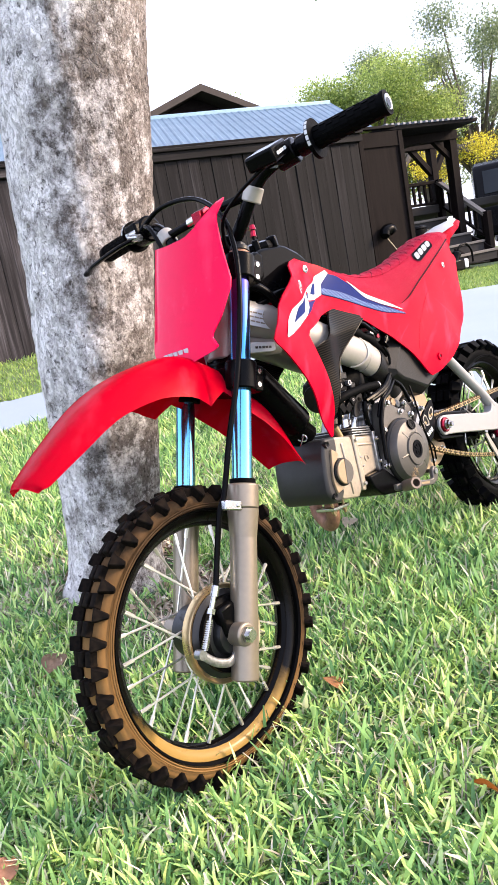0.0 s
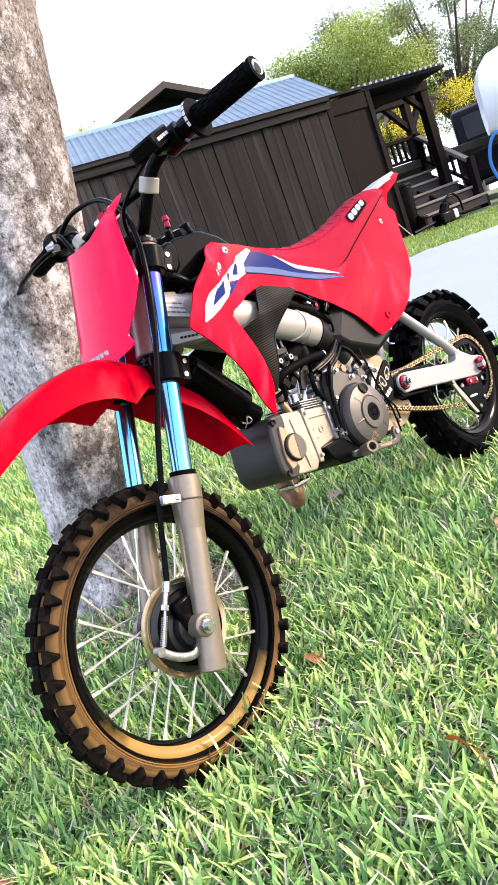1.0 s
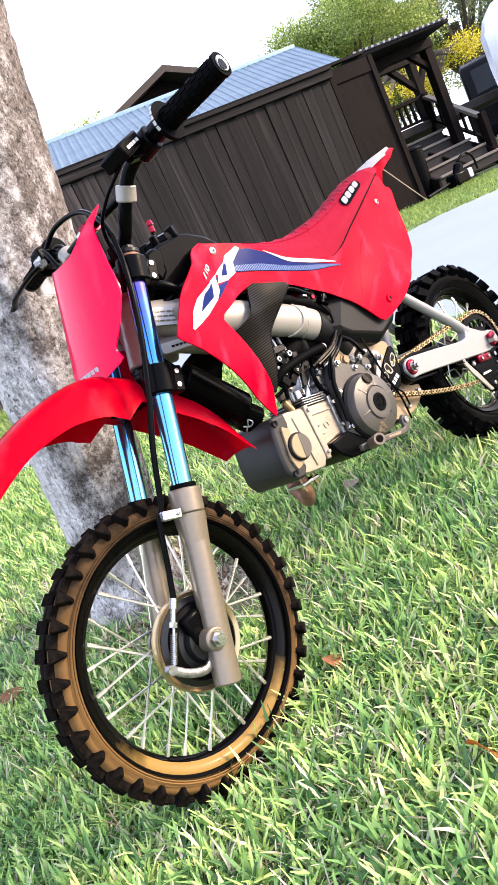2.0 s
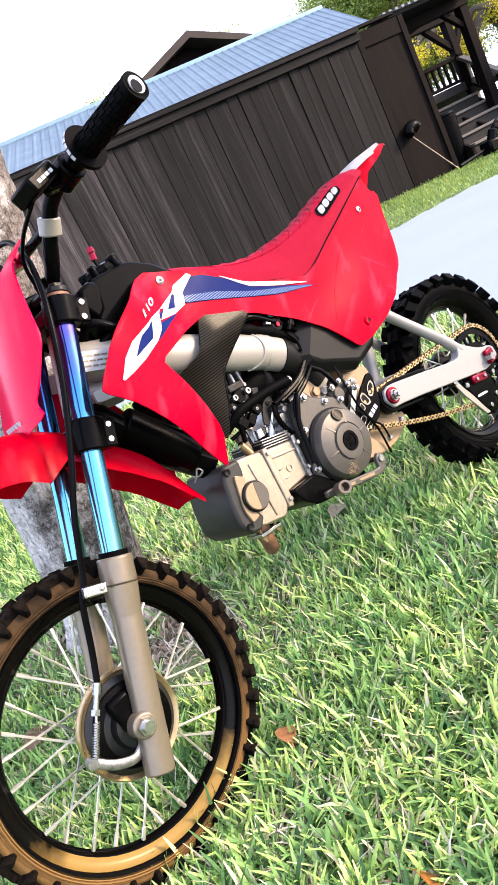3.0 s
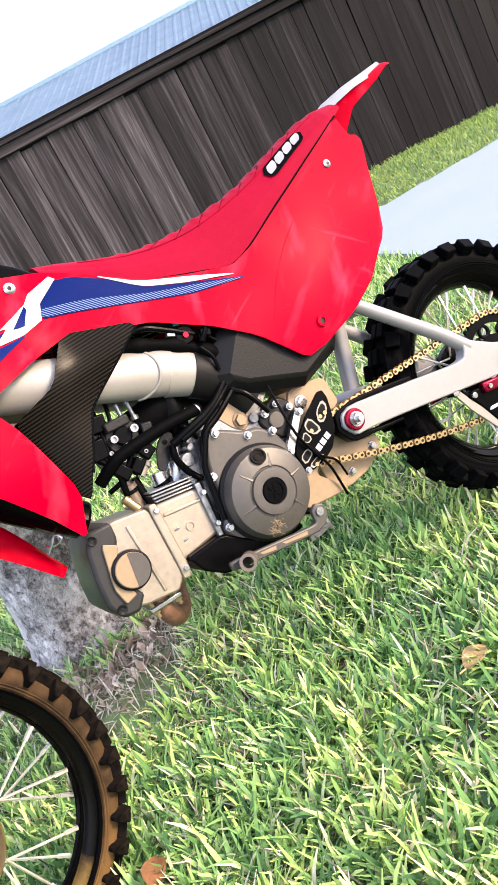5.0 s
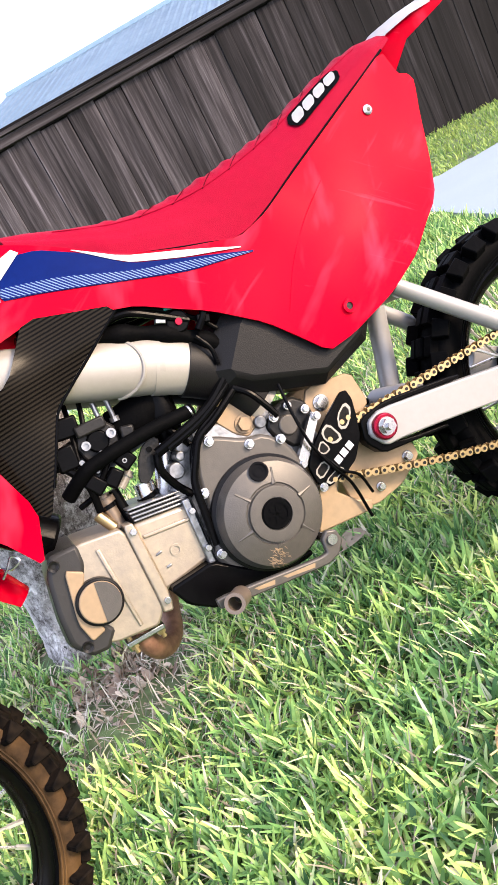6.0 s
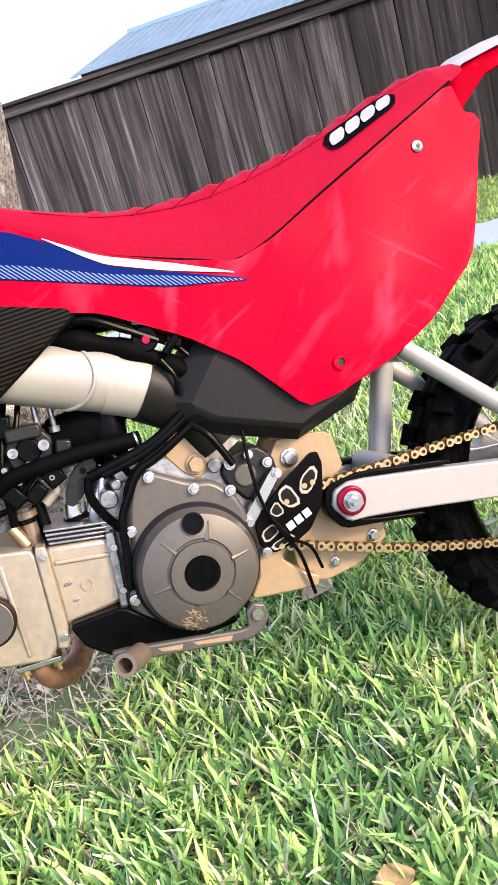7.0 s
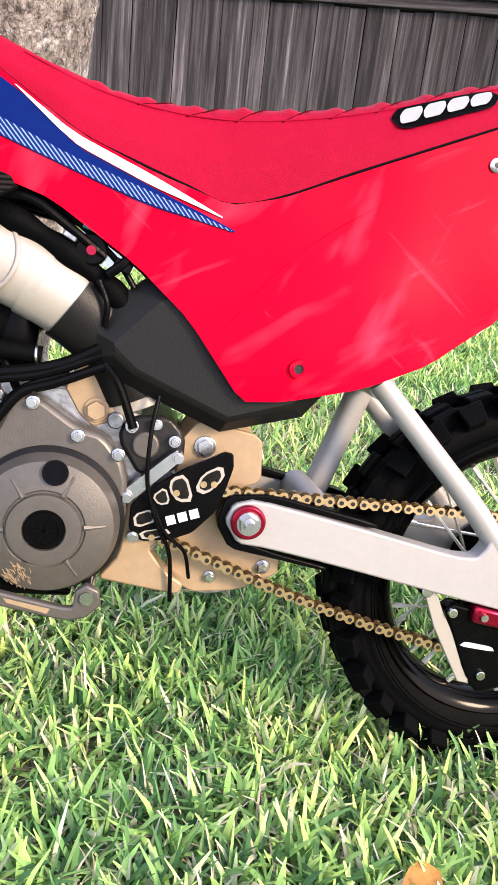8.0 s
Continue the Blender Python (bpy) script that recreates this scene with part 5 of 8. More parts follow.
def engine(bike):
    e = new("engine")
    e.parent, e["label"] = bike, "small horizontal single-cylinder engine, cast alloy"
    bm = bmesh.new()
    plate(bm, [tuple(p) for p in rounded([(0.498, 0.375), (0.515, 0.415), (0.545, 0.438), (0.60, 0.44), (0.66, 0.42), (0.70, 0.37), (0.69, 0.29), (0.66, 0.252), (0.54, 0.25), (0.494, 0.30)], 1, 0.2)], -0.045, 0.07)
    part("crankcase", bm, GREYALU, e, "cast alloy crankcase", bevel=0.004)
    for x, z, r, y in ((0.522, 0.418, 0.010, -0.05), (0.545, 0.437, 0.009, -0.046), (0.575, 0.442, 0.013, -0.04), (0.535, 0.430, 0.006, -0.052), (0.640, 0.408, 0.008, -0.052), (0.512, 0.395, 0.008, -0.052)):
        bm = bmesh.new()
        rod(bm, (x, y, z), (x, 0.0, z), r, seg=20)
        part("casting_boss", bm, GREYALU, e, bevel=0.0015)
    bm = bmesh.new()
    plate(bm, [tuple(p) for p in rounded([(0.640, 0.392), (0.652, 0.412), (0.690, 0.414), (0.706, 0.395), (0.704, 0.362), (0.664, 0.35)], 1, 0.2)], -0.050, 0.03)
    cast = part("rear_casting", bm, DARKMETAL, e, "dark cast housing over the sprocket", bevel=0.004)
    for x, z, r in ((0.655, 0.404, 0.0065), (0.678, 0.406, 0.0055), (0.695, 0.390, 0.006)):
        bm = bmesh.new()
        rod(bm, (x, -0.058, z), (x, -0.045, z), r, seg=14)
        rod(bm, (x, -0.061, z), (x, -0.057, z), r * 0.7, seg=6)
        part("housing_bolt", bm, STEEL, cast, bevel=0.0006)
    bm = bmesh.new()
    rod(bm, (0.668, -0.053, 0.385), (0.668, -0.045, 0.385), 0.013, seg=24)
    part("round_boss", bm, COVER, cast, bevel=0.002)
    bm = bmesh.new()
    plate(bm, [tuple(p) for p in rounded([(0.652, 0.337), (0.644, 0.277), (0.623, 0.253), (0.66, 0.244), (0.702, 0.234), (0.708, 0.245), (0.69, 0.258), (0.672, 0.283), (0.70, 0.30), (0.70, 0.34)], 1, 0.12)], -0.056, -0.03)
    part("sprocket_mount", bm, CREAM, e, "bare alloy casting behind the sprocket", bevel=0.003)
    bm = bmesh.new()
    out = [tuple(p) for p in rounded([(0.546, 0.424), (0.556, 0.434), (0.573, 0.432), (0.609, 0.404), (0.630, 0.398), (0.652, 0.366), (0.650, 0.310), (0.625, 0.262), (0.57, 0.250), (0.535, 0.262), (0.508, 0.286), (0.499, 0.308), (0.511, 0.331), (0.524, 0.357), (0.532, 0.396)], 1, 0.2)]
    plate(bm, out, -0.07, -0.045)
    cov = part("side_cover", bm, COVER, e, "bronze-grey alloy side cover with scratches", bevel=0.005)
    c = Vector((0.58, 0, 0.319))
    bm = bmesh.new()
    lathe(bm, [(0.0695, -0.066), (0.069, -0.075), (0.065, -0.079)], c, "y", 72)
    part("cover_step", bm, MATT, cov, "dark step round the dome", 30)
    bm = bmesh.new()
    lathe(bm, [(0.0655, -0.070), (0.065, -0.083), (0.060, -0.094), (0.045, -0.099), (0.036, -0.1005), (0.0345, -0.099), (0.033, -0.099), (0.032, -0.103), (0.026, -0.1035), (0.019, -0.1035), (0.0185, -0.0985), (0.0, -0.0985)], c, "y", 72)
    part("clutch_dome", bm, COVER, cov, "round alloy dome", 30)
    for k in range(6):
        a = math.radians(60 * k + 1)
        d = Vector((math.cos(a), 0, math.sin(a)))
        bm = bmesh.new()
        rod(bm, c + d * 0.034 + Vector((0, -0.0985, 0)), c + d * 0.053 + Vector((0, -0.0962, 0)), 0.0036, 0.0012, seg=8)
        part("dome_rib", bm, COVER, cov)
    bm = bmesh.new()
    rod(bm, c + Vector((0, -0.102, 0)), c + Vector((0, -0.09, 0)), 0.0178, seg=32)
    lathe(bm, [(0.013, -0.1035), (0.0165, -0.1035), (0.0165, -0.1), (0.013, -0.1)], c, "y", 32, True)
    for k in range(3):
        m = Matrix.Translation(c + Vector((0, -0.1025, 0))) @ pose(0, 0, 0, 0, 60 * k, 0)
        box(bm, (-0.010, -0.001, -0.0015), (0.010, 0.001, 0.0015), m)
    part("inspection_plug", bm, BLACK, cov, "black plastic inspection plug")
    bm = bmesh.new()
    for r0, r1, y in ((0.0088, 0.0113, -0.0022), (0.0045, 0.0065, -0.0014)):
        lathe(bm, [(r0, y), (r1, y), (r1, 0.008), (r0, 0.008)], (0, 0, 0), "y", 28, True)
    rod(bm, (0, -0.0002, 0), (0, 0.008, 0), 0.0113, seg=28)
    for v in bm.verts:
        v.co = pose(0.590, -0.0985, 0.370, -18, 0, 0) @ v.co
    part("timing_plug", bm, BLACK, cov, "small ringed black plug")
    for x, z in ((0.568, 0.427), (0.607, 0.397), (0.530, 0.381), (0.508, 0.312), (0.643, 0.380)):
        bm = bmesh.new()
        rod(bm, (x, -0.0775, z), (x, -0.069, z), 0.0048, seg=6)
        rod(bm, (x, -0.0715, z), (x, -0.066, z), 0.0064, seg=16)
        part("cover_bolt", bm, STEEL, cov, bevel=0.0006)
    rnd = random.Random(5)
    bm = bmesh.new()
    for k in range(70):
        a = math.radians(rnd.gauss(240, 6))
        r = rnd.uniform(0.040, 0.062)
        q = c + Vector((math.cos(a) * r, 0, math.sin(a) * r))
        y = blend([(0.040, -0.1003), (0.045, -0.0993), (0.060, -0.0945), (0.065, -0.083)], r)
        box(bm, (-rnd.uniform(0.0012, 0.004), -0.0004, -0.00022), (0.0018, 0.0004, 0.00022), Matrix.Translation((q.x, y, q.z)) @ pose(0, 0, 0, 0, rnd.gauss(62, 22), 0))
    part("scratches", bm, CREAM, cov, "bright scuff marks")
    # cylinder, its finned top and its joints
    bm = bmesh.new()
    plate(bm, [(0.444, 0.398), (0.509, 0.381), (0.496, 0.312), (0.431, 0.312)], -0.055, 0.055)
    cyl = part("cylinder", bm, ALU, e, "cast alloy cylinder", bevel=0.005)
    bm = bmesh.new()
    plate(bm, [(0.447, 0.382), (0.508, 0.366), (0.507, 0.361), (0.446, 0.377)], -0.0575, -0.05)
    part("casting_ridge", bm, ALU, cyl, bevel=0.0015)
    bm = bmesh.new()
    plate(bm, [(0.505, 0.388), (0.514, 0.386), (0.499, 0.305), (0.490, 0.305)], -0.061, 0.06)
    part("cylinder_base", bm, GREYALU, cyl, "flange at the crankcase joint", bevel=0.0015)
    for x, z in ((0.508, 0.372), (0.500, 0.326), (0.440, 0.392), (0.428, 0.306)):
        bm = bmesh.new()
        rod(bm, (x, -0.0675, z), (x, -0.06, z), 0.0042, seg=6)
        part("joint_bolt", bm, STEEL, cyl, bevel=0.0005)
    bm = bmesh.new()
    plate(bm, [(0.5145, 0.386), (0.5165, 0.386), (0.5015, 0.305), (0.4995, 0.305)], -0.0615, 0.06)
    part("gasket", bm, DARKMETAL, cyl)
    bm = bmesh.new()
    plate(bm, [(0.450, 0.413), (0.509, 0.397), (0.506, 0.379), (0.446, 0.395)], -0.048, 0.045)
    top = part("finned_top", bm, DARKMETAL, cyl, "finned casting on the cylinder", bevel=0.003)
    for k in range(4):  # low fins along the side
        bm = bmesh.new()
        d = 0.0048 * k
        plate(bm, [(0.449, 0.4155 - d), (0.511, 0.3985 - d), (0.5105, 0.3960 - d), (0.4485, 0.4130 - d)], -0.0545, 0.05)
        part("fin", bm, GREYALU, top, bevel=0.0008)
    bm = bmesh.new()
    lathe(bm, [(0.0045, -0.0568), (0.007, -0.0568), (0.007, -0.054), (0.0045, -0.054)], (0.469, 0, 0.345), "y", 20, True)
    part("cast_ring", bm, ALU, cyl)
    for x, z, w in ((0.447, 0.352, 0.008), (0.449, 0.333, 0.007)):
        bm = bmesh.new()
        box(bm, (x, -0.0572, z), (x + w, -0.052, z + 0.003), None)
        part("cast_lug", bm, GREYALU, cyl, bevel=0.001)
    bm = bmesh.new()
    plate(bm, [tuple(p) for p in rounded([(0.434, 0.404), (0.446, 0.401), (0.434, 0.305), (0.428, 0.292), (0.417, 0.296), (0.421, 0.31)], 1, 0.1)], -0.063, 0.063)
    part("head_flange", bm, ALU, e, "", bevel=0.002)
    bm = bmesh.new()
    plate(bm, [tuple(p) for p in rounded([(0.375, 0.417), (0.386, 0.416), (0.434, 0.402), (0.421, 0.30), (0.405, 0.287), (0.36, 0.300), (0.34, 0.312), (0.335, 0.36), (0.36, 0.39)], 1, 0.08)], -0.06, 0.06)
    hd = part("cylinder_head", bm, ALU, e, "alloy cylinder head", bevel=0.004)
    bm = bmesh.new()
    plate(bm, [(0.395, 0.40), (0.40, 0.399), (0.392, 0.30), (0.387, 0.30)], -0.0625, -0.055)
    part("head_rib", bm, ALU, hd, bevel=0.0015)
    bm = bmesh.new()
    out = rounded([(0.350, 0.424), (0.384, 0.418), (0.379, 0.394), (0.358, 0.368), (0.356, 0.340), (0.366, 0.315), (0.348, 0.300), (0.326, 0.305), (0.313, 0.328), (0.320, 0.362), (0.334, 0.402)], 1, 0.12)
    layers = []
    for y, pinch in ((-0.062, 0.88), (-0.045, 1.0), (0.045, 1.0), (0.062, 0.88)):  # the nose narrows towards both sides
        layers.append([bm.verts.new((x if x > 0.35 else 0.35 - (0.35 - x) * pinch, y, z)) for x, z in out])
    for one, two in zip(layers, layers[1:]):
        for i in range(len(out)):
            j = (i + 1) % len(out)
            bm.faces.new((one[i], one[j], two[j], two[i]))
    bm.faces.new(layers[0])
    bm.faces.new(layers[-1][::-1])
    bmesh.ops.recalc_face_normals(bm, faces=bm.faces[:])
    head = part("head_cover", bm, material("dark_grey_casting", (0.030, 0.029, 0.028), 0.42, 0.3, dark=(0.02, 0.019, 0.018), scale=14, spec=0.25, bump=0.15, bump_scale=500), e, "dark grey valve cover", bevel=0.007)
    # side facet in sand colour: golden reflected light painted onto the dark cover
    bm = bmesh.new()
    plate(bm, [tuple(p) for p in rounded([(0.356, 0.402), (0.373, 0.388), (0.356, 0.368), (0.353, 0.340), (0.356, 0.322), (0.338, 0.320), (0.336, 0.345)], 1, 0.10)], -0.0665, -0.055)
    part("cover_face", bm, CREAM, head, "valve cover face, sand colour standing in for golden light", bevel=0.002)
    cc = (0.368, 0.352)
    bm = bmesh.new()
    rod(bm, (cc[0], -0.071, cc[1]), (cc[0], -0.055, cc[1]), 0.0265, seg=40)
    part("cam_rim", bm, MATT, e, "", bevel=0.002)
    bm = bmesh.new()
    rod(bm, (cc[0], -0.0745, cc[1]), (cc[0], -0.07, cc[1]), 0.0232, seg=40)
    cam_cover = part("cam_cover", bm, CREAM, e, "round cam cover", bevel=0.0015)
    bm = bmesh.new()
    plate(bm, [(cc[0] + 0.0228 * math.cos(math.radians(a)), cc[1] + 0.0228 * math.sin(math.radians(a))) for a in range(-105, 76, 12)], -0.0752, -0.0744)
    part("cover_half", bm, COVER, cam_cover, "grey half of the cam cover")
    for x, z in ((0.350, 0.412), (0.330, 0.318)):
        bm = bmesh.new()
        lathe(bm, [(0.003, -0.064), (0.0058, -0.066), (0.0066, -0.062), (0.0066, -0.05), (0.003, -0.05)], (x, 0, z), "y", 20, True)
        rod(bm, (x, -0.063, z), (x, -0.05, z), 0.0036, seg=6)
        part("head_bolt", bm, DARKMETAL, head)
    bm = bmesh.new()
    plate(bm, [tuple(p) for p in rounded([(0.436, 0.316), (0.494, 0.312), (0.524, 0.280), (0.560, 0.256), (0.60, 0.25), (0.60, 0.242), (0.538, 0.246), (0.468, 0.264), (0.444, 0.288)], 1, 0.10)], -0.072, 0.072)
    part("skid_guard", bm, BLACK, e, "black plastic engine guard", bevel=0.007)
    # gear lever: a flat bar with a clamped boss
    bm = bmesh.new()
    plate(bm, [tuple(p) for p in rounded([(0.468, 0.285), (0.466, 0.271), (0.598, 0.2335), (0.616, 0.236), (0.629, 0.248), (0.628, 0.262), (0.617, 0.268), (0.607, 0.262), (0.604, 0.246), (0.594, 0.247)], 1, 0.10)], -0.106, -0.097)
    lever = part("gear_lever", bm, COVER, e, "bare metal gear lever", bevel=0.002)
    bm = bmesh.new()
    for x0, x1 in ((0.51, 0.535), (0.545, 0.585)):
        plate(bm, [(x0, 0.2705 - 0.284 * (x0 - 0.5)), (x1, 0.2705 - 0.284 * (x1 - 0.5)), (x1 - 0.003, 0.266 - 0.284 * (x1 - 0.5)), (x0 + 0.003, 0.266 - 0.284 * (x0 - 0.5))], -0.1065, -0.1055)
    part("worn_patch", bm, CREAM, lever, "rubbed bright patches")
    bm = bmesh.new()
    lathe(bm, [(0.0075, -0.018), (0.0115, -0.018), (0.0115, 0.022), (0.0075, 0.022)], (0, 0, 0), "y", 24, True)
    for v in bm.verts:
        v.co = pose(0.484, -0.128, 0.2765, -14, 0, -24) @ v.co
    part("toe_peg", bm, BROWNSTEEL, lever, "hollow steel toe peg")
    bm = bmesh.new()
    rod(bm, (0.617, -0.109, 0.256), (0.617, -0.06, 0.256), 0.0062, seg=16)
    part("lever_bolt", bm, STEEL, lever)
    # exhaust stub
    bm = bmesh.new()
    sweep(bm, [(0.389, 0, 0.30), (0.386, 0.0, 0.275), (0.387, 0.004, 0.256), (0.394, 0.018, 0.240), (0.408, 0.038, 0.233), (0.422, 0.06, 0.238), (0.434, 0.08, 0.255), (0.45, 0.09, 0.285)], 0.0138, seg=18)
    part("exhaust_pipe", bm, RUST, e, "heat-browned exhaust header pipe")
    bm = bmesh.new()
    plate(bm, [(0.364, 0.283), (0.412, 0.276), (0.411, 0.269), (0.363, 0.276)], -0.024, 0.022)
    fl = part("exhaust_flange", bm, STEEL, e, "", bevel=0.0015)
    for x, z in ((0.370, 0.282), (0.405, 0.277)):
        bm = bmesh.new()
        rod(bm, (x, -0.016, z - 0.018), (x, -0.016, z + 0.02), 0.003, seg=8)
        rod(bm, (x, -0.016, z - 0.012), (x, -0.016, z - 0.004), 0.0055, seg=6)
        part("brass_nut", bm, GOLD, fl)


def intake(bike):
    t = new("carburettor")
    t.parent, t["label"] = bike, "black carburettor with hoses"

    def block(name, x, y, z, sx, sy, sz, turn, mat=DARKMETAL, bevel=0.0025):
        bm = bmesh.new()
        box(bm, (-sx, -sy, -sz), (sx, sy, sz), pose(x, y, z, 0, turn, 0))
        return part(name, bm, mat, t, bevel=bevel)

    bm = bmesh.new()
    rod(bm, (0.467, -0.045, 0.497), (0.467, 0.03, 0.497), 0.026, seg=9)
    rod(bm, (0.43, -0.005, 0.485), (0.53, -0.005, 0.49), 0.028, seg=20)
    part("body", bm, DARKMETAL, t, bevel=0.003)
    bm = bmesh.new()
    rod(bm, (0.467, -0.052, 0.497), (0.467, -0.044, 0.497), 0.013, seg=14)
    part("sensor_boss", bm, BLACK, t, bevel=0.002)
    block("sensor_cover", 0.468, -0.05, 0.515, 0.018, 0.006, 0.007, 8)
    block("connector_block", 0.458, -0.05, 0.453, 0.011, 0.009, 0.008, -32, BLACK)
    block("connector_block", 0.437, -0.052, 0.458, 0.009, 0.009, 0.011, -25, BLACK)
    block("connector_block", 0.480, -0.05, 0.463, 0.010, 0.008, 0.010, -20, BLACK)
    block("connector_block", 0.500, -0.045, 0.487, 0.008, 0.008, 0.008, 20)
    block("connector_block", 0.427, -0.045, 0.50, 0.012, 0.012, 0.014, 10, BLACK)
    block("connector_block", 0.44, -0.03, 0.53, 0.02, 0.02, 0.012, 15, BLACK)
    for x, z, r in ((0.452, 0.500, 0.0052), (0.483, 0.497, 0.0056), (0.478, 0.463, 0.0028), (0.462, 0.484, 0.003), (0.438, 0.487, 0.003), (0.495, 0.478, 0.003), (0.447, 0.470, 0.0026)):
        bm = bmesh.new()
        lathe(bm, [(r * 0.55, -0.0595), (r, -0.0595), (r, -0.044), (r * 0.55, -0.044)], (x, 0, z), "y", 16, True)
        rod(bm, (x, -0.057, z), (x, -0.044, z), r * 0.6, seg=6)
        part("screw", bm, GREYALU, t)
    for x0, z0, x1, z1 in ((0.487, 0.536, 0.483, 0.512), (0.503, 0.537, 0.499, 0.510)):
        bm = bmesh.new()
        rod(bm, (x0, -0.035, z0), (x1, -0.035, z1), 0.0032, seg=10)
        rod(bm, (x1, -0.035, z1), (x1 - 0.001, -0.035, z1 - 0.006), 0.006, seg=10)
        part("guide_pipe", bm, GREYALU, t, "grey cable guide pipe")
    bm = bmesh.new()
    sweep(bm, [(0.495, -0.01, 0.492), (0.525, -0.018, 0.494), (0.555, -0.015, 0.508), (0.585, 0, 0.535)], 0.027, seg=20)
    part("intake_boot", bm, RUBBER, t, "rubber intake boot")
    bm = bmesh.new()
    sweep(bm, [(0.560, -0.02, 0.525), (0.553, -0.026, 0.500), (0.548, -0.026, 0.475), (0.540, -0.022, 0.452)], 0.019, seg=20)
    part("air_duct", bm, BLACK, t, "black upright air duct", bevel=0.001)
    bm = bmesh.new()
    sweep(bm, [(0.532, -0.018, 0.462), (0.524, -0.020, 0.440), (0.512, -0.020, 0.416), (0.500, -0.016, 0.396)], 0.0125, seg=20)
    part("manifold", bm, STEEL, t, "polished inlet tube")
    bm = bmesh.new()
    plate(bm, [tuple(p) for p in rounded([(0.498, 0.462), (0.521, 0.470), (0.526, 0.458), (0.505, 0.436), (0.487, 0.424), (0.478, 0.432)], 1, 0.2)], -0.050, -0.046)
    arm = part("bracket", bm, DARKMETAL, t, "grey stamped bracket", bevel=0.001)
    bm = bmesh.new()
    rod(bm, (0.509, -0.052, 0.457), (0.509, -0.045, 0.457), 0.0034, seg=12)
    part("bracket_hole", bm, BLACK, arm)
    bm = bmesh.new()
    lathe(bm, [(0.0125, -0.003), (0.0145, -0.003), (0.0145, 0.003), (0.0125, 0.003)], (0.4835, -0.014, 0.4085), "z", 24, True)
    part("clamp_band", bm, BLACK, t)
    bm = bmesh.new()
    sweep(bm, [(0.487, -0.014, 0.425), (0.483, -0.014, 0.408), (0.480, -0.014, 0.392)], 0.0125, seg=18)
    part("cam_chain_tube", bm, STEEL, t, "bright alloy tube")
    bm = bmesh.new()
    rod(bm, (0.460, -0.03, 0.437), (0.480, -0.03, 0.448), 0.0055, seg=14)
    rod(bm, (0.474, -0.03, 0.4445), (0.477, -0.03, 0.446), 0.0072, seg=14)
    part("injector", bm, SILVER, t, "small silver tube with a clamp")
    bm = bmesh.new()
    rod(bm, (0.437, -0.028, 0.442), (0.434, -0.028, 0.400), 0.009, seg=16)
    rod(bm, (0.437, -0.028, 0.438), (0.4365, -0.028, 0.431), 0.012, seg=16)
    part("copper_fitting", bm, BROWNSTEEL, t, "copper-brown fitting")
    bm = bmesh.new()
    rod(bm, (0.4362, -0.028, 0.430), (0.4358, -0.028, 0.425), 0.0105, seg=16)
    rod(bm, (0.452, -0.02, 0.44), (0.449, -0.02, 0.40), 0.007, seg=14)
    part("seal", bm, BLACK, t)
    bm = bmesh.new()
    rod(bm, (0.42, -0.04, 0.428), (0.428, -0.04, 0.405), 0.0065, seg=12)
    part("brass_fitting", bm, GOLD, t)
    bm = bmesh.new()
    sweep(bm, [(0.405, -0.045, 0.462), (0.429, -0.058, 0.474), (0.451, -0.062, 0.478), (0.508, -0.062, 0.476), (0.555, -0.06, 0.470), (0.575, -0.058, 0.467)], 0.0085)
    part("hose", bm, RUBBER, t, "thick black breather hose")
    bm = bmesh.new()
    lathe(bm, [(0.0086, -0.001), (0.0096, -0.001), (0.0096, 0.001), (0.0086, 0.001)], (0.571, -0.0585, 0.467), "x", 20, True)
    part("hose_clip", bm, STEEL, t)
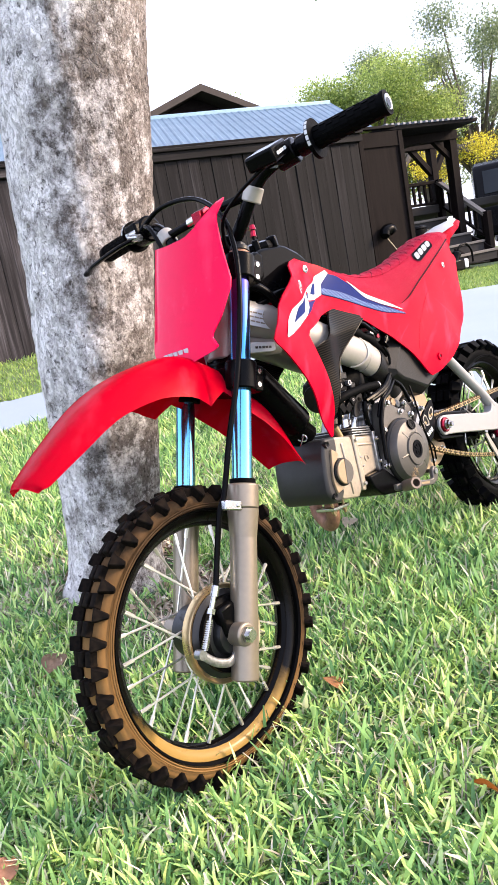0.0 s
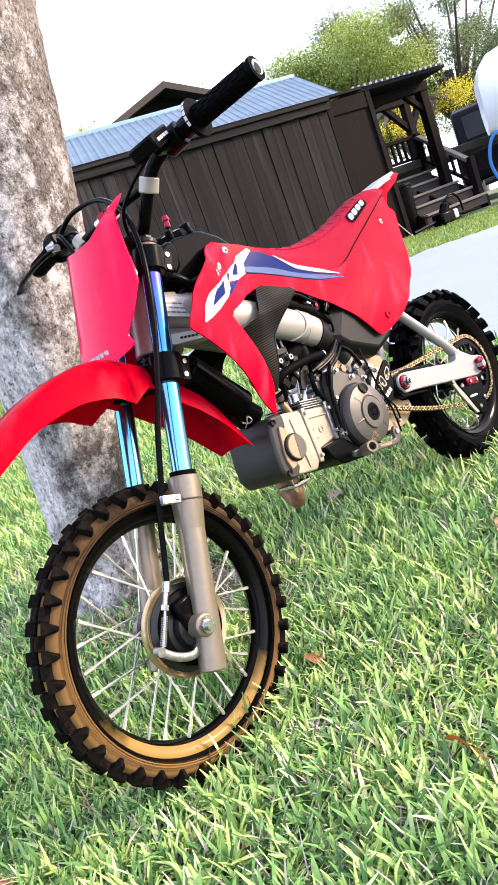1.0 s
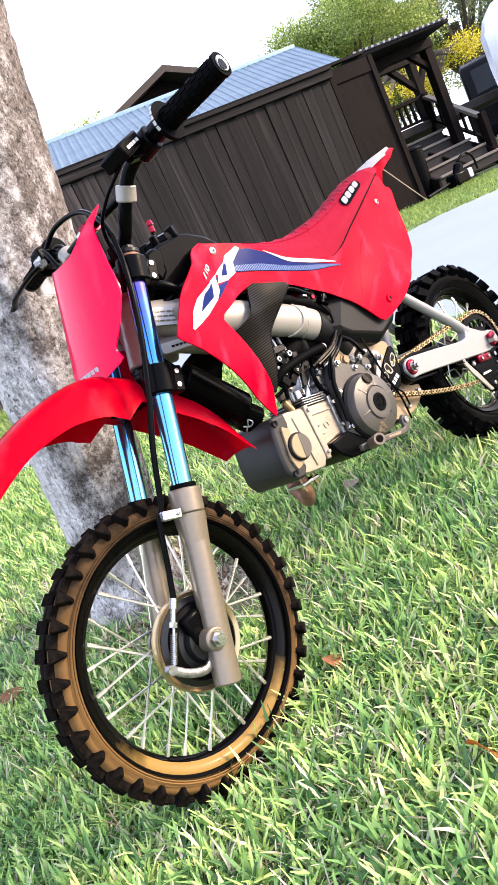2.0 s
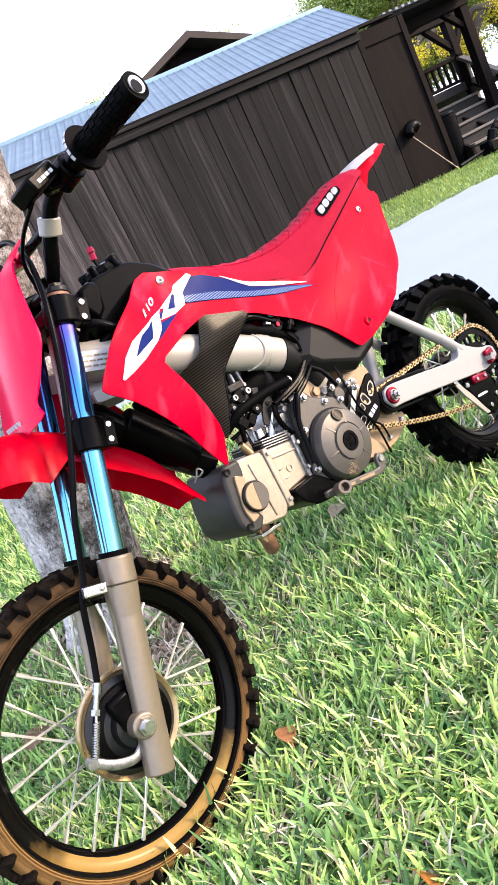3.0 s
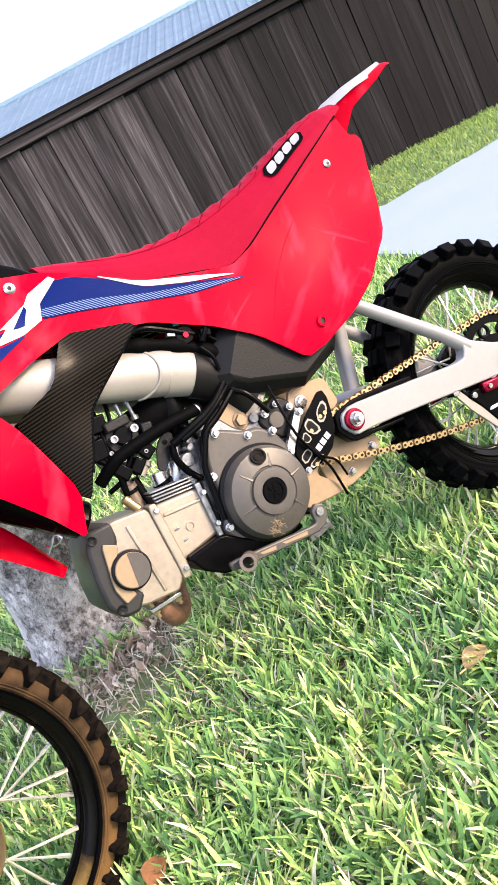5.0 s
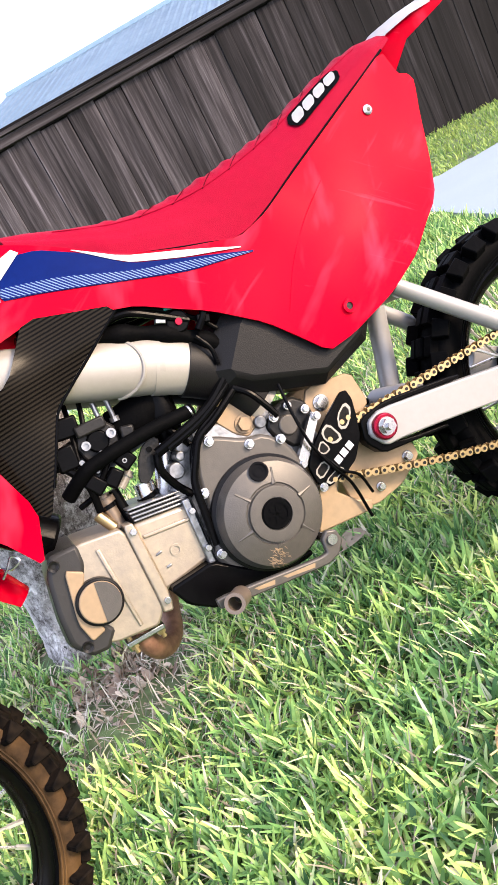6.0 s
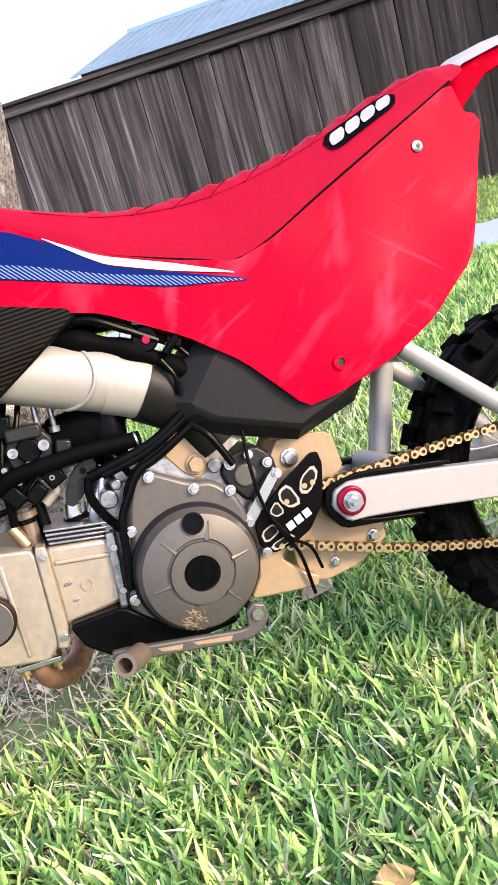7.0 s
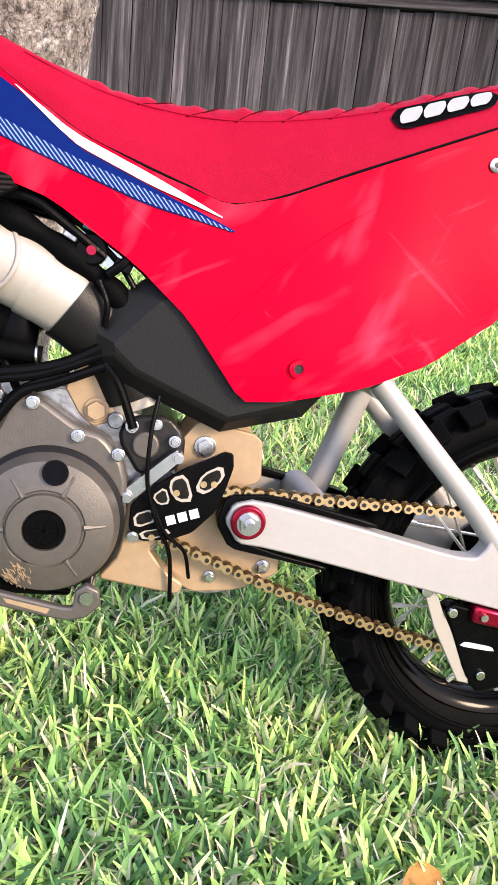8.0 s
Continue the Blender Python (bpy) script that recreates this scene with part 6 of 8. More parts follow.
    runs = [([(0.632, -0.058, 0.478), (0.600, -0.064, 0.463), (0.574, -0.066, 0.456), (0.540, -0.066, 0.452), (0.512, -0.062, 0.449)], 0.0062),
            ([(0.628, -0.060, 0.470), (0.596, -0.068, 0.458), (0.565, -0.069, 0.450), (0.525, -0.067, 0.446)], 0.0042),
            ([(0.636, -0.060, 0.462), (0.600, -0.068, 0.449), (0.582, -0.070, 0.443), (0.559, -0.072, 0.436), (0.542, -0.073, 0.418), (0.527, -0.073, 0.397), (0.517, -0.073, 0.36), (0.508, -0.073, 0.325)], 0.0046),
            ([(0.600, -0.066, 0.452), (0.570, -0.068, 0.444), (0.548, -0.068, 0.430), (0.534, -0.066, 0.408)], 0.0035),
            ([(0.512, -0.060, 0.449), (0.506, -0.058, 0.43), (0.512, -0.052, 0.405), (0.522, -0.05, 0.385)], 0.005),
            ([(0.630, -0.062, 0.462), (0.642, -0.068, 0.446), (0.650, -0.070, 0.425), (0.656, -0.070, 0.405)], 0.0042),
            ([(0.679, -0.066, 0.435), (0.672, -0.073, 0.398), (0.670, -0.075, 0.353), (0.680, -0.073, 0.313), (0.692, -0.066, 0.281), (0.694, -0.06, 0.230)], 0.0021),
            ([(0.675, -0.0735, 0.335), (0.687, -0.072, 0.305), (0.706, -0.066, 0.284), (0.712, -0.06, 0.254)], 0.0019),
            ([(0.46, -0.02, 0.55), (0.452, -0.04, 0.53), (0.44, -0.05, 0.50), (0.43, -0.055, 0.475)], 0.003),
            ([(0.48, -0.03, 0.56), (0.470, -0.045, 0.535), (0.46, -0.052, 0.515)], 0.003),
            ([(0.405, -0.04, 0.50), (0.42, -0.05, 0.49), (0.43, -0.056, 0.462), (0.425, -0.05, 0.43)], 0.0045),
            ([(0.41, -0.04, 0.445), (0.43, -0.05, 0.449), (0.45, -0.052, 0.462), (0.47, -0.05, 0.478)], 0.0035),
            ([(0.535, -0.05, 0.475), (0.545, -0.052, 0.455), (0.552, -0.05, 0.435)], 0.004)]
    for run, r in runs:
        bm = bmesh.new()
        sweep(bm, run, r, seg=10)
        part("cable", bm, BLACK, t)
    # loom and switches over the spar
    bm = bmesh.new()
    sweep(bm, [(0.50, -0.045, 0.600), (0.54, -0.055, 0.588), (0.58, -0.055, 0.568), (0.62, -0.052, 0.54), (0.65, -0.05, 0.51)], lambda u: 0.011 + 0.002 * math.sin(23 * u), seg=12)
    part("wiring_loom", bm, RUBBER, t, "taped black wiring loom")
    for run, r in (([(0.54, -0.06, 0.602), (0.57, -0.066, 0.598), (0.60, -0.064, 0.578), (0.63, -0.06, 0.555)], 0.0042), ([(0.56, -0.055, 0.61), (0.60, -0.06, 0.588), (0.64, -0.058, 0.552), (0.655, -0.058, 0.53)], 0.003),
                   ([(0.625, -0.066, 0.535), (0.632, -0.068, 0.515), (0.63, -0.066, 0.495)], 0.0028), ([(0.66, -0.062, 0.565), (0.645, -0.066, 0.550), (0.632, -0.066, 0.54)], 0.0045)):
        bm = bmesh.new()
        sweep(bm, run, r, seg=10)
        part("cable", bm, BLACK, t)
    bm = bmesh.new()
    rod(bm, (0.618, -0.063, 0.561), (0.618, -0.04, 0.561), 0.014, seg=20)
    sw = part("stop_switch", bm, BLACK, t, "", bevel=0.002)
    bm = bmesh.new()
    rod(bm, (0.618, -0.066, 0.560), (0.618, -0.06, 0.560), 0.0042, 0.005, seg=12)
    part("red_button", bm, ANODRED, sw, "small red button")
    block("plug", 0.601, -0.06, 0.572, 0.006, 0.005, 0.004, 30, GREYALU, 0.001)
    block("teal_connector", 0.616, -0.06, 0.580, 0.005, 0.005, 0.003, 20, TEAL, 0.001)
    block("plug", 0.645, -0.062, 0.548, 0.008, 0.006, 0.005, 25, BLACK, 0.0015)


def chain_case(bike):
    g = new("sprocket_guard")
    g.parent, g["label"] = bike, "black machined sprocket guard with bright slots"
    bm = bmesh.new()
    plate(bm, [tuple(p) for p in rounded([(0.750, 0.381), (0.751, 0.368), (0.744, 0.346), (0.735, 0.324), (0.713, 0.303), (0.692, 0.296), (0.665, 0.295), (0.653, 0.308), (0.655, 0.331), (0.671, 0.346), (0.706, 0.367), (0.742, 0.383)], 1, 0.10)], -0.0675, -0.062)
    plate_part = part("plate", bm, BLACK, g, "", bevel=0.001)
    bm = bmesh.new()
    plate(bm, [tuple(p) for p in rounded([(0.697, 0.385), (0.646, 0.343), (0.649, 0.334), (0.656, 0.335), (0.702, 0.375)], 1, 0.12)], -0.066, -0.058)
    part("edge_strip", bm, STEEL, g, "bright edge of the guard")
    slots = ([(0.714, 0.346), (0.721, 0.362), (0.740, 0.371), (0.743, 0.358), (0.725, 0.341)], [(0.690, 0.346), (0.699, 0.334), (0.714, 0.335), (0.706, 0.362), (0.692, 0.358)],
             [(0.674, 0.340), (0.681, 0.331), (0.692, 0.333), (0.687, 0.350)], [(0.657, 0.322), (0.675, 0.328), (0.681, 0.316), (0.659, 0.308)], [(0.662, 0.305), (0.688, 0.309), (0.694, 0.302), (0.667, 0.296)])
    for n, s in enumerate(slots):
        ring_out = rounded(s, 1, 0.22)
        mid = sum(ring_out, Vector((0, 0))) / len(ring_out)
        ring_in = [mid + (p - mid) * 0.76 for p in ring_out]
        bm = bmesh.new()
        o = [bm.verts.new((p.x, -0.0684, p.y)) for p in ring_out]
        i = [bm.verts.new((p.x, -0.0684, p.y)) for p in ring_in]
        d = [bm.verts.new((p.x, -0.0672, p.y)) for p in ring_in]
        for k in range(len(o)):
            j = (k + 1) % len(o)
            bm.faces.new((o[k], o[j], i[j], i[k]))
            bm.faces.new((i[k], i[j], d[j], d[k]))
        part("slot", bm, SILVER, plate_part)
        bm = bmesh.new()
        bm.faces.new([bm.verts.new((p.x, -0.06785, p.y)) for p in ring_in])
        bmesh.ops.solidify(bm, geom=bm.faces[:], thickness=0.0003)
        part("slot_recess", bm, DARKMETAL, plate_part)
        if n in (0, 1, 4):
            bm = bmesh.new()
            for dx in ((-0.006, 0.004) if n == 0 else (-0.003,)):
                rod(bm, (mid.x + dx, -0.0688, mid.y - 0.004), (mid.x + dx, -0.0678, mid.y - 0.004), 0.0032, seg=12)
            part("chain_roller", bm, GOLD, plate_part)
    for x, z in ((0.6925, 0.3165), (0.7035, 0.3195), (0.7145, 0.3225)):
        m = Matrix.Translation((x, -0.0684, z)) @ pose(0, 0, 0, 0, -15, 0)
        bm = bmesh.new()
        box(bm, (-0.0044, -0.0003, -0.0046), (0.0044, 0.0003, 0.0046), m)
        part("printed_block", bm, WHITE, g)
    for x, z in ((0.657, 0.300), (0.698, 0.377), (0.651, 0.339)):
        bm = bmesh.new()
        rod(bm, (x, -0.073, z), (x, -0.05, z), 0.0042, seg=6)
        rod(bm, (x, -0.0695, z), (x, -0.05, z), 0.0056, seg=14)
        part("guard_bolt", bm, STEEL, g)


def swingarm(bike):
    s = new("swingarm")
    s.parent, s["label"] = bike, "pale silver braced aluminium swingarm"
    pale = material("pale_silver_swingarm", (0.245, 0.24, 0.235), 0.40, 0.2, spec=0.25, dark=(0.21, 0.206, 0.203), scale=6, amount=0.6, bump=0.03, bump_scale=300)
    for sg in (-1, 1):
        def at(x, y, z):
            return (x, sg * y, z)
        bm = bmesh.new()
        y0, y1 = sg * 0.072, sg * 0.05
        plate(bm, [tuple(p) for p in rounded([(0.744, 0.316), (0.752, 0.333), (0.774, 0.337), (0.876, 0.309), (0.985, 0.277), (1.008, 0.275), (1.017, 0.285), (1.024, 0.306), (1.046, 0.286), (1.086, 0.258), (1.135, 0.240), (1.137, 0.212), (1.08, 0.206), (1.03, 0.219), (0.849, 0.271), (0.785, 0.288), (0.757, 0.293)], 1, 0.15)], y0, y1)
        beam = part("beam", bm, pale, s, "", bevel=0.005)
        bm = bmesh.new()
        sweep(bm, [at(0.892, 0.052, 0.452), at(0.953, 0.056, 0.383), at(1.0, 0.06, 0.329), at(1.035, 0.061, 0.283)], lambda u: 0.0112 + 0.0012 * u, seg=20)
        part("upper_brace", bm, pale, s)
        if sg > 0:
            bm = bmesh.new()
            rod(bm, at(0.904, 0.034, 0.436), at(0.857, 0.041, 0.310), 0.0145, seg=20)
            part("upright_brace", bm, pale, s)
        bm = bmesh.new()
        plate(bm, [tuple(p) for p in rounded([(0.736, 0.312), (0.746, 0.340), (0.79, 0.341), (0.90, 0.311), (0.90, 0.304), (0.80, 0.330), (0.76, 0.333), (0.752, 0.312), (0.762, 0.294), (0.80, 0.280), (0.85, 0.266), (0.85, 0.260), (0.79, 0.276), (0.750, 0.286)], 1, 0.15)], sg * 0.066, sg * 0.046)
        part("chain_slider", bm, BLACK, s, "black rubber chain slider", bevel=0.002)
        bm = bmesh.new()
        rod(bm, at(0.766, 0.078, 0.316), at(0.766, 0.05, 0.316), 0.0170, seg=32)
        part("pivot_collar", bm, ANODRED, beam, "red anodised pivot collar", bevel=0.002)
        bm = bmesh.new()
        rod(bm, at(0.766, 0.080, 0.316), at(0.766, 0.078, 0.316), 0.0118, seg=24)
        rod(bm, at(0.766, 0.087, 0.316), at(0.766, 0.079, 0.316), 0.0098, seg=6)
        rod(bm, at(0.766, 0.093, 0.316), at(0.766, 0.086, 0.316), 0.0055, seg=14)
        part("pivot_nut", bm, STEEL, beam, "steel pivot nut")
        bm = bmesh.new()
        box(bm, at(1.085, 0.073, 0.212), at(1.112, 0.084, 0.245))
        part("axle_block", bm, ANODRED, beam, "red anodised axle block", bevel=0.003)
        bm = bmesh.new()
        plate(bm, [(1.012, 0.222), (1.066, 0.208), (1.062, 0.190), (1.010, 0.204)], sg * 0.074, sg * 0.06)
        part("adjuster_block", bm, ANODRED, beam, "red anodised chain adjuster", bevel=0.003)
        for x, z in ((1.022, 0.210), (1.052, 0.203)):
            bm = bmesh.new()
            rod(bm, at(x, 0.077, z), at(x, 0.07, z), 0.0042, seg=12)
            part("adjuster_bolt", bm, STEEL, beam)
        bm = bmesh.new()
        rod(bm, at(1.09, 0.092, 0.228), at(1.09, 0.05, 0.228), 0.009, seg=6)
        part("axle_bolt", bm, STEEL, beam)
    bm = bmesh.new()
    rod(bm, (0.84, -0.05, 0.318), (0.84, 0.05, 0.318), 0.018, seg=20)
    part("cross_member", bm, pale, s)
    bm = bmesh.new()
    rod(bm, (0.897, -0.052, 0.446), (0.905, 0.052, 0.446), 0.013, seg=20)
    part("cross_member", bm, pale, s)
    # chain guide under the arm: black plate, silver bracket before it, bolts and a white bar
    bm = bmesh.new()
    plate(bm, [tuple(p) for p in rounded([(0.978, 0.226), (1.085, 0.196), (1.078, 0.150), (1.060, 0.122), (1.030, 0.116), (1.012, 0.140)], 1, 0.12)], -0.066, -0.046)
    guide = part("chain_guide", bm, BLACK, s, "black chain guide", bevel=0.003)
    for x, z in ((0.990, 0.213), (1.030, 0.139), (1.066, 0.150)):
        bm = bmesh.new()
        rod(bm, (x, -0.070, z), (x, -0.060, z), 0.0052, seg=14)
        part("guide_bolt", bm, STEEL, guide, bevel=0.0006)
    bm = bmesh.new()
    plate(bm, [tuple(p) for p in rounded([(1.002, 0.1745), (1.008, 0.179), (1.040, 0.1715), (1.043, 0.166)], 1, 0.15)], -0.0672, -0.0655)
    part("printed_bar", bm, WHITE, guide)
    bm = bmesh.new()
    plate(bm, [(0.956, 0.240), (0.970, 0.238), (0.980, 0.214), (1.020, 0.140), (1.018, 0.128), (1.006, 0.131), (0.972, 0.196)], -0.0645, -0.0605)
    part("guide_bracket", bm, SILVER, guide, "thin silver angle bracket", bevel=0.001)
    bm = bmesh.new()
    rod(bm, (0.958, -0.071, 0.238), (0.958, -0.05, 0.238), 0.0062, seg=16)
    part("guide_pin", bm, STEEL, guide, bevel=0.001)


def chain(bike):
    c = new("drive_chain")
    c.parent, c["label"] = bike, "gold roller chain"
    y = -0.055
    r1, r2 = 0.028, 0.084
    p1, p2 = Vector((0.70, y, 0.318)), Vector((REAR.x, y, REAR.z))
    pts = []
    d = p2 - p1
    base = math.atan2(d.z, d.x)
    off = math.asin((r2 - r1) / d.length)
    up, lo = base + math.pi / 2 + off, base - math.pi / 2 - off

    def on(p, r, a):
        return p + Vector((r * math.cos(a), 0, r * math.sin(a)))

    n = 40
    pts += [on(p1, r1, up).lerp(on(p2, r2, up), k / n) for k in range(n)]
    steps = 60
    sweep_a = (up - lo)
    pts += [on(p2, r2, up - sweep_a * k / steps) for k in range(steps)]
    a, b = on(p2, r2, lo), on(p1, r1, lo)
    pts += [a.lerp(b, k / n) + Vector((0, 0, -0.012 * math.sin(math.pi * k / n))) for k in range(n)]
    rest = 2 * math.pi - sweep_a
    pts += [on(p1, r1, lo - rest * k / 16) for k in range(17)]
    # even spacing
    s = [0.0]
    for q, w in zip(pts, pts[1:]):
        s.append(s[-1] + (w - q).length)
    count = int(s[-1] / 0.0118)
    xs, zs = [q.x for q in pts], [q.z for q in pts]
    place = lambda v: Vector((float(np.interp(v, s, xs)), y, float(np.interp(v, s, zs))))
    meshes = []
    for wide, metal in ((0.0064, GOLD), (0.0042, BRONZE)):
        bm = bmesh.new()
        for sg in (-1, 1):
            out = [(-0.0059, 0.0022), (-0.0088, 0.0044), (-0.0042, 0.005), (0, 0.0022), (0.0042, 0.005), (0.0088, 0.0044), (0.0106, 0.0), (0.0088, -0.0044), (0.0042, -0.005), (0, -0.0022), (-0.0042, -0.005), (-0.0088, -0.0044), (-0.0106, 0)]
            plate(bm, out[1:], sg * wide, sg * (wide - 0.0012))
        for x in (-0.0059, 0.0059):
            for v in rod(bm, (x, -wide - 0.0009, 0), (x, wide + 0.0009, 0), 0.0023, seg=8):
                for f in v.link_faces:
                    f.material_index = 1
        me = bpy.data.meshes.new("chain_link")
        bm.to_mesh(me)
        bm.free()
        me.materials.append(metal)
        me.materials.append(DARKMETAL)
        meshes.append(me)
    for k in range(count):
        v = s[-1] * k / count
        a, b = place(v), place(min(v + 0.006, s[-1]))
        ang = math.degrees(math.atan2(b.z - a.z, b.x - a.x)) if (b - a).length > 1e-6 else 0
        share("chain_link", meshes[k % 2], c, Matrix.Translation(a) @ pose(0, 0, 0, 0, -ang, 0))


def rear_wheel(bike):
    w = wheel(bike, "rear_wheel", REAR, 0.2215, 0.164, 0.043, 30, False, "rear wheel with black knobbly tyre")
    bm = bmesh.new()
    lathe(bm, [(0.01, -0.06), (0.03, -0.058), (0.035, -0.045), (0.048, -0.04), (0.048, -0.032), (0.03, -0.025), (0.03, 0.03), (0.055, 0.034), (0.055, 0.045), (0.01, 0.06)], seg=40)
    part("hub", bm, BLACK, w)
    bm = bmesh.new()
    teeth = 42
    prof = []
    for k in range(teeth * 4):
        a = 2 * math.pi * k / (teeth * 4)
        r = 0.081 + (0.0055 if k % 4 in (1, 2) else 0.0)
        prof.append((r * math.cos(a), r * math.sin(a)))
    outer = [[bm.verts.new((x, y, z)) for x, z in prof] for y in (-0.0575, -0.0525)]
    inner = [[bm.verts.new((0.066 * math.cos(2 * math.pi * k / len(prof)), y, 0.066 * math.sin(2 * math.pi * k / len(prof)))) for k in range(len(prof))] for y in (-0.0575, -0.0525)]
    for k in range(len(prof)):
        j = (k + 1) % len(prof)
        for q in ((outer[0][k], outer[0][j], inner[0][j], inner[0][k]), (outer[1][k], inner[1][k], inner[1][j], outer[1][j]), (outer[0][k], outer[1][k], outer[1][j], outer[0][j]), (inner[0][k], inner[0][j], inner[1][j], inner[1][k])):
            bm.faces.new(q)
    for k in range(8):
        a = 2 * math.pi * k / 8
        lathe(bm, [(0.0085, -0.0578), (0.0125, -0.0578), (0.0125, -0.0525), (0.0085, -0.0525)], (0.056 * math.cos(a), 0, 0.056 * math.sin(a)), "y", 18, True)
    lathe(bm, [(0.03, -0.0575), (0.046, -0.0575), (0.046, -0.0525), (0.03, -0.0525)], (0, 0, 0), "y", 40, True)
    spr = part("sprocket", bm, BLACK, w, "black rear sprocket with drilled holes", 30)
    for k in range(4):
        a = 2 * math.pi * k / 4 + 0.4
        bm = bmesh.new()
        rod(bm, (0.04 * math.cos(a), -0.063, 0.04 * math.sin(a)), (0.04 * math.cos(a), -0.052, 0.04 * math.sin(a)), 0.006, seg=6)
        part("sprocket_bolt", bm, STEEL, spr)


def dirt_bike():
    bike = thing("dirt_bike", "small red dirt bike with dusty tyres leaning against a tree", "motorcycle", BIKE)
    front_wheel(bike)
    rear_wheel(bike)
    fork(bike)
    handlebar(bike)
    front_cables(bike)
    number_plate(bike)
    front_fender(bike)
    body_panels(bike)
    seat(bike)
    tail(bike)
    tank(bike)
    frame_spars(bike)
    airbox(bike)
    engine(bike)
    intake(bike)
    chain_case(bike)
    swingarm(bike)
    chain(bike)
    return bike


dirt_bike()


# ---------------------------------------------------------------- the tree it leans on
def trunk_radius(z, a):
    r = 0.111 + 0.051 * z + 0.04 * math.exp(-max(z, 0) / 0.07) * (1 + 0.5 * math.sin(3 * a + 1)) if z > -0.2 else 0.2
    return r


def bark_material():
    """Flaky bark: brown-grey scales with dark cracks, and pale grey lichen patches, massed on one side to paint its sky
    light.
    """
    m = bpy.data.materials.new("mottled_bark")
    m.use_nodes = True
    t = m.node_tree
    b = t.nodes["Principled BSDF"]
    co, mp, warp, off, addv = (t.nodes.new(k) for k in ("ShaderNodeTexCoord", "ShaderNodeMapping", "ShaderNodeTexNoise", "ShaderNodeVectorMath", "ShaderNodeVectorMath"))
    mp.inputs["Scale"].default_value = (1, 1, 0.8)
    t.links.new(co.outputs["Object"], mp.inputs[0])
    warp.inputs["Scale"].default_value, warp.inputs["Detail"].default_value = 45.0, 3
    off.operation, off.inputs[3].default_value = "SCALE", 0.03
    t.links.new(mp.outputs[0], warp.inputs["Vector"])
    t.links.new(warp.outputs["Color"], off.inputs[0])
    t.links.new(mp.outputs[0], addv.inputs[0])
    t.links.new(off.outputs[0], addv.inputs[1])

    def noise_tex(scale, detail, rough=0.7):
        n = t.nodes.new("ShaderNodeTexNoise")
        n.inputs["Scale"].default_value, n.inputs["Detail"].default_value, n.inputs["Roughness"].default_value = scale, detail, rough
        t.links.new(mp.outputs[0], n.inputs["Vector"])
        return n.outputs[0]

    def ramp(source, stops):
        r = t.nodes.new("ShaderNodeValToRGB")
        while len(r.color_ramp.elements) < len(stops):
            r.color_ramp.elements.new(0.5)
        for e, (p, c) in zip(r.color_ramp.elements, stops):
            e.position, e.color = p, (*c, 1)
        t.links.new(source, r.inputs[0])
        return r.outputs[0]

    def mixed(kind, a, c, fac):
        x = t.nodes.new("ShaderNodeMix")
        x.data_type, x.blend_type = "RGBA", kind
        t.links.new(a, x.inputs[6])
        t.links.new(c, x.inputs[7])
        if isinstance(fac, float):
            x.inputs[0].default_value = fac
        else:
            t.links.new(fac, x.inputs[0])
        return x.outputs[2]

    edges = t.nodes.new("ShaderNodeTexVoronoi")
    edges.feature, edges.inputs["Scale"].default_value = "DISTANCE_TO_EDGE", 85.0
    t.links.new(addv.outputs[0], edges.inputs["Vector"])
    brown = ramp(noise_tex(62.0, 9, 0.78), [(0.34, (0.092, 0.079, 0.072)), (0.47, (0.155, 0.139, 0.130)), (0.56, (0.215, 0.20, 0.192)), (0.66, (0.32, 0.308, 0.302))])
    tone = ramp(noise_tex(3.0, 4), [(0.35, (0.55, 0.52, 0.50)), (0.65, (1.25, 1.2, 1.15))])
    brown = mixed("MULTIPLY", brown, tone, 1.0)
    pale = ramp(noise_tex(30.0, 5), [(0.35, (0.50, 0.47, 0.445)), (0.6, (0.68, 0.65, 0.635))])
    side, skylit = t.nodes.new("ShaderNodeVectorMath"), t.nodes.new("ShaderNodeMath")
    side.operation, side.inputs[1].default_value = "DOT_PRODUCT", (-0.40, 0.27, 0.03)  # sky light on one side, put into the pale patch mask
    skylit.operation = "ADD"
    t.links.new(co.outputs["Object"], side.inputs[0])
    t.links.new(side.outputs["Value"], skylit.inputs[0])
    t.links.new(noise_tex(11.0, 9, 0.82), skylit.inputs[1])
    patch = ramp(skylit.outputs[0], [(0.415, (0, 0, 0)), (0.525, (1, 1, 1))])
    crack = ramp(edges.outputs["Distance"], [(0.02, (0.22, 0.20, 0.19)), (0.16, (1, 1, 1))])
    speck = ramp(noise_tex(85.0, 7, 0.8), [(0.38, (0.12, 0.11, 0.10)), (0.48, (1, 1, 1))])
    scab = ramp(noise_tex(58.0, 8, 0.82), [(0.385, (0.10, 0.09, 0.085)), (0.435, (1, 1, 1))])
    brown = mixed("MULTIPLY", mixed("MULTIPLY", brown, crack, 0.22), speck, 0.9)
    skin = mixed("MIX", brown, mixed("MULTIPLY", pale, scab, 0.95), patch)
    t.links.new(skin, b.inputs["Base Color"])
    height, bp = t.nodes.new("ShaderNodeRGBToBW"), t.nodes.new("ShaderNodeBump")
    t.links.new(mixed("MULTIPLY", mixed("MIX", skin, crack, 0.3), speck, 0.8), height.inputs[0])
    bp.inputs["Strength"].default_value, bp.inputs["Distance"].default_value = 1.0, 0.006
    t.links.new(height.outputs[0], bp.inputs["Height"])
    t.links.new(bp.outputs[0], b.inputs["Normal"])
    b.inputs["Roughness"].default_value, b.inputs["Specular IOR Level"].default_value = 0.95, 0.12
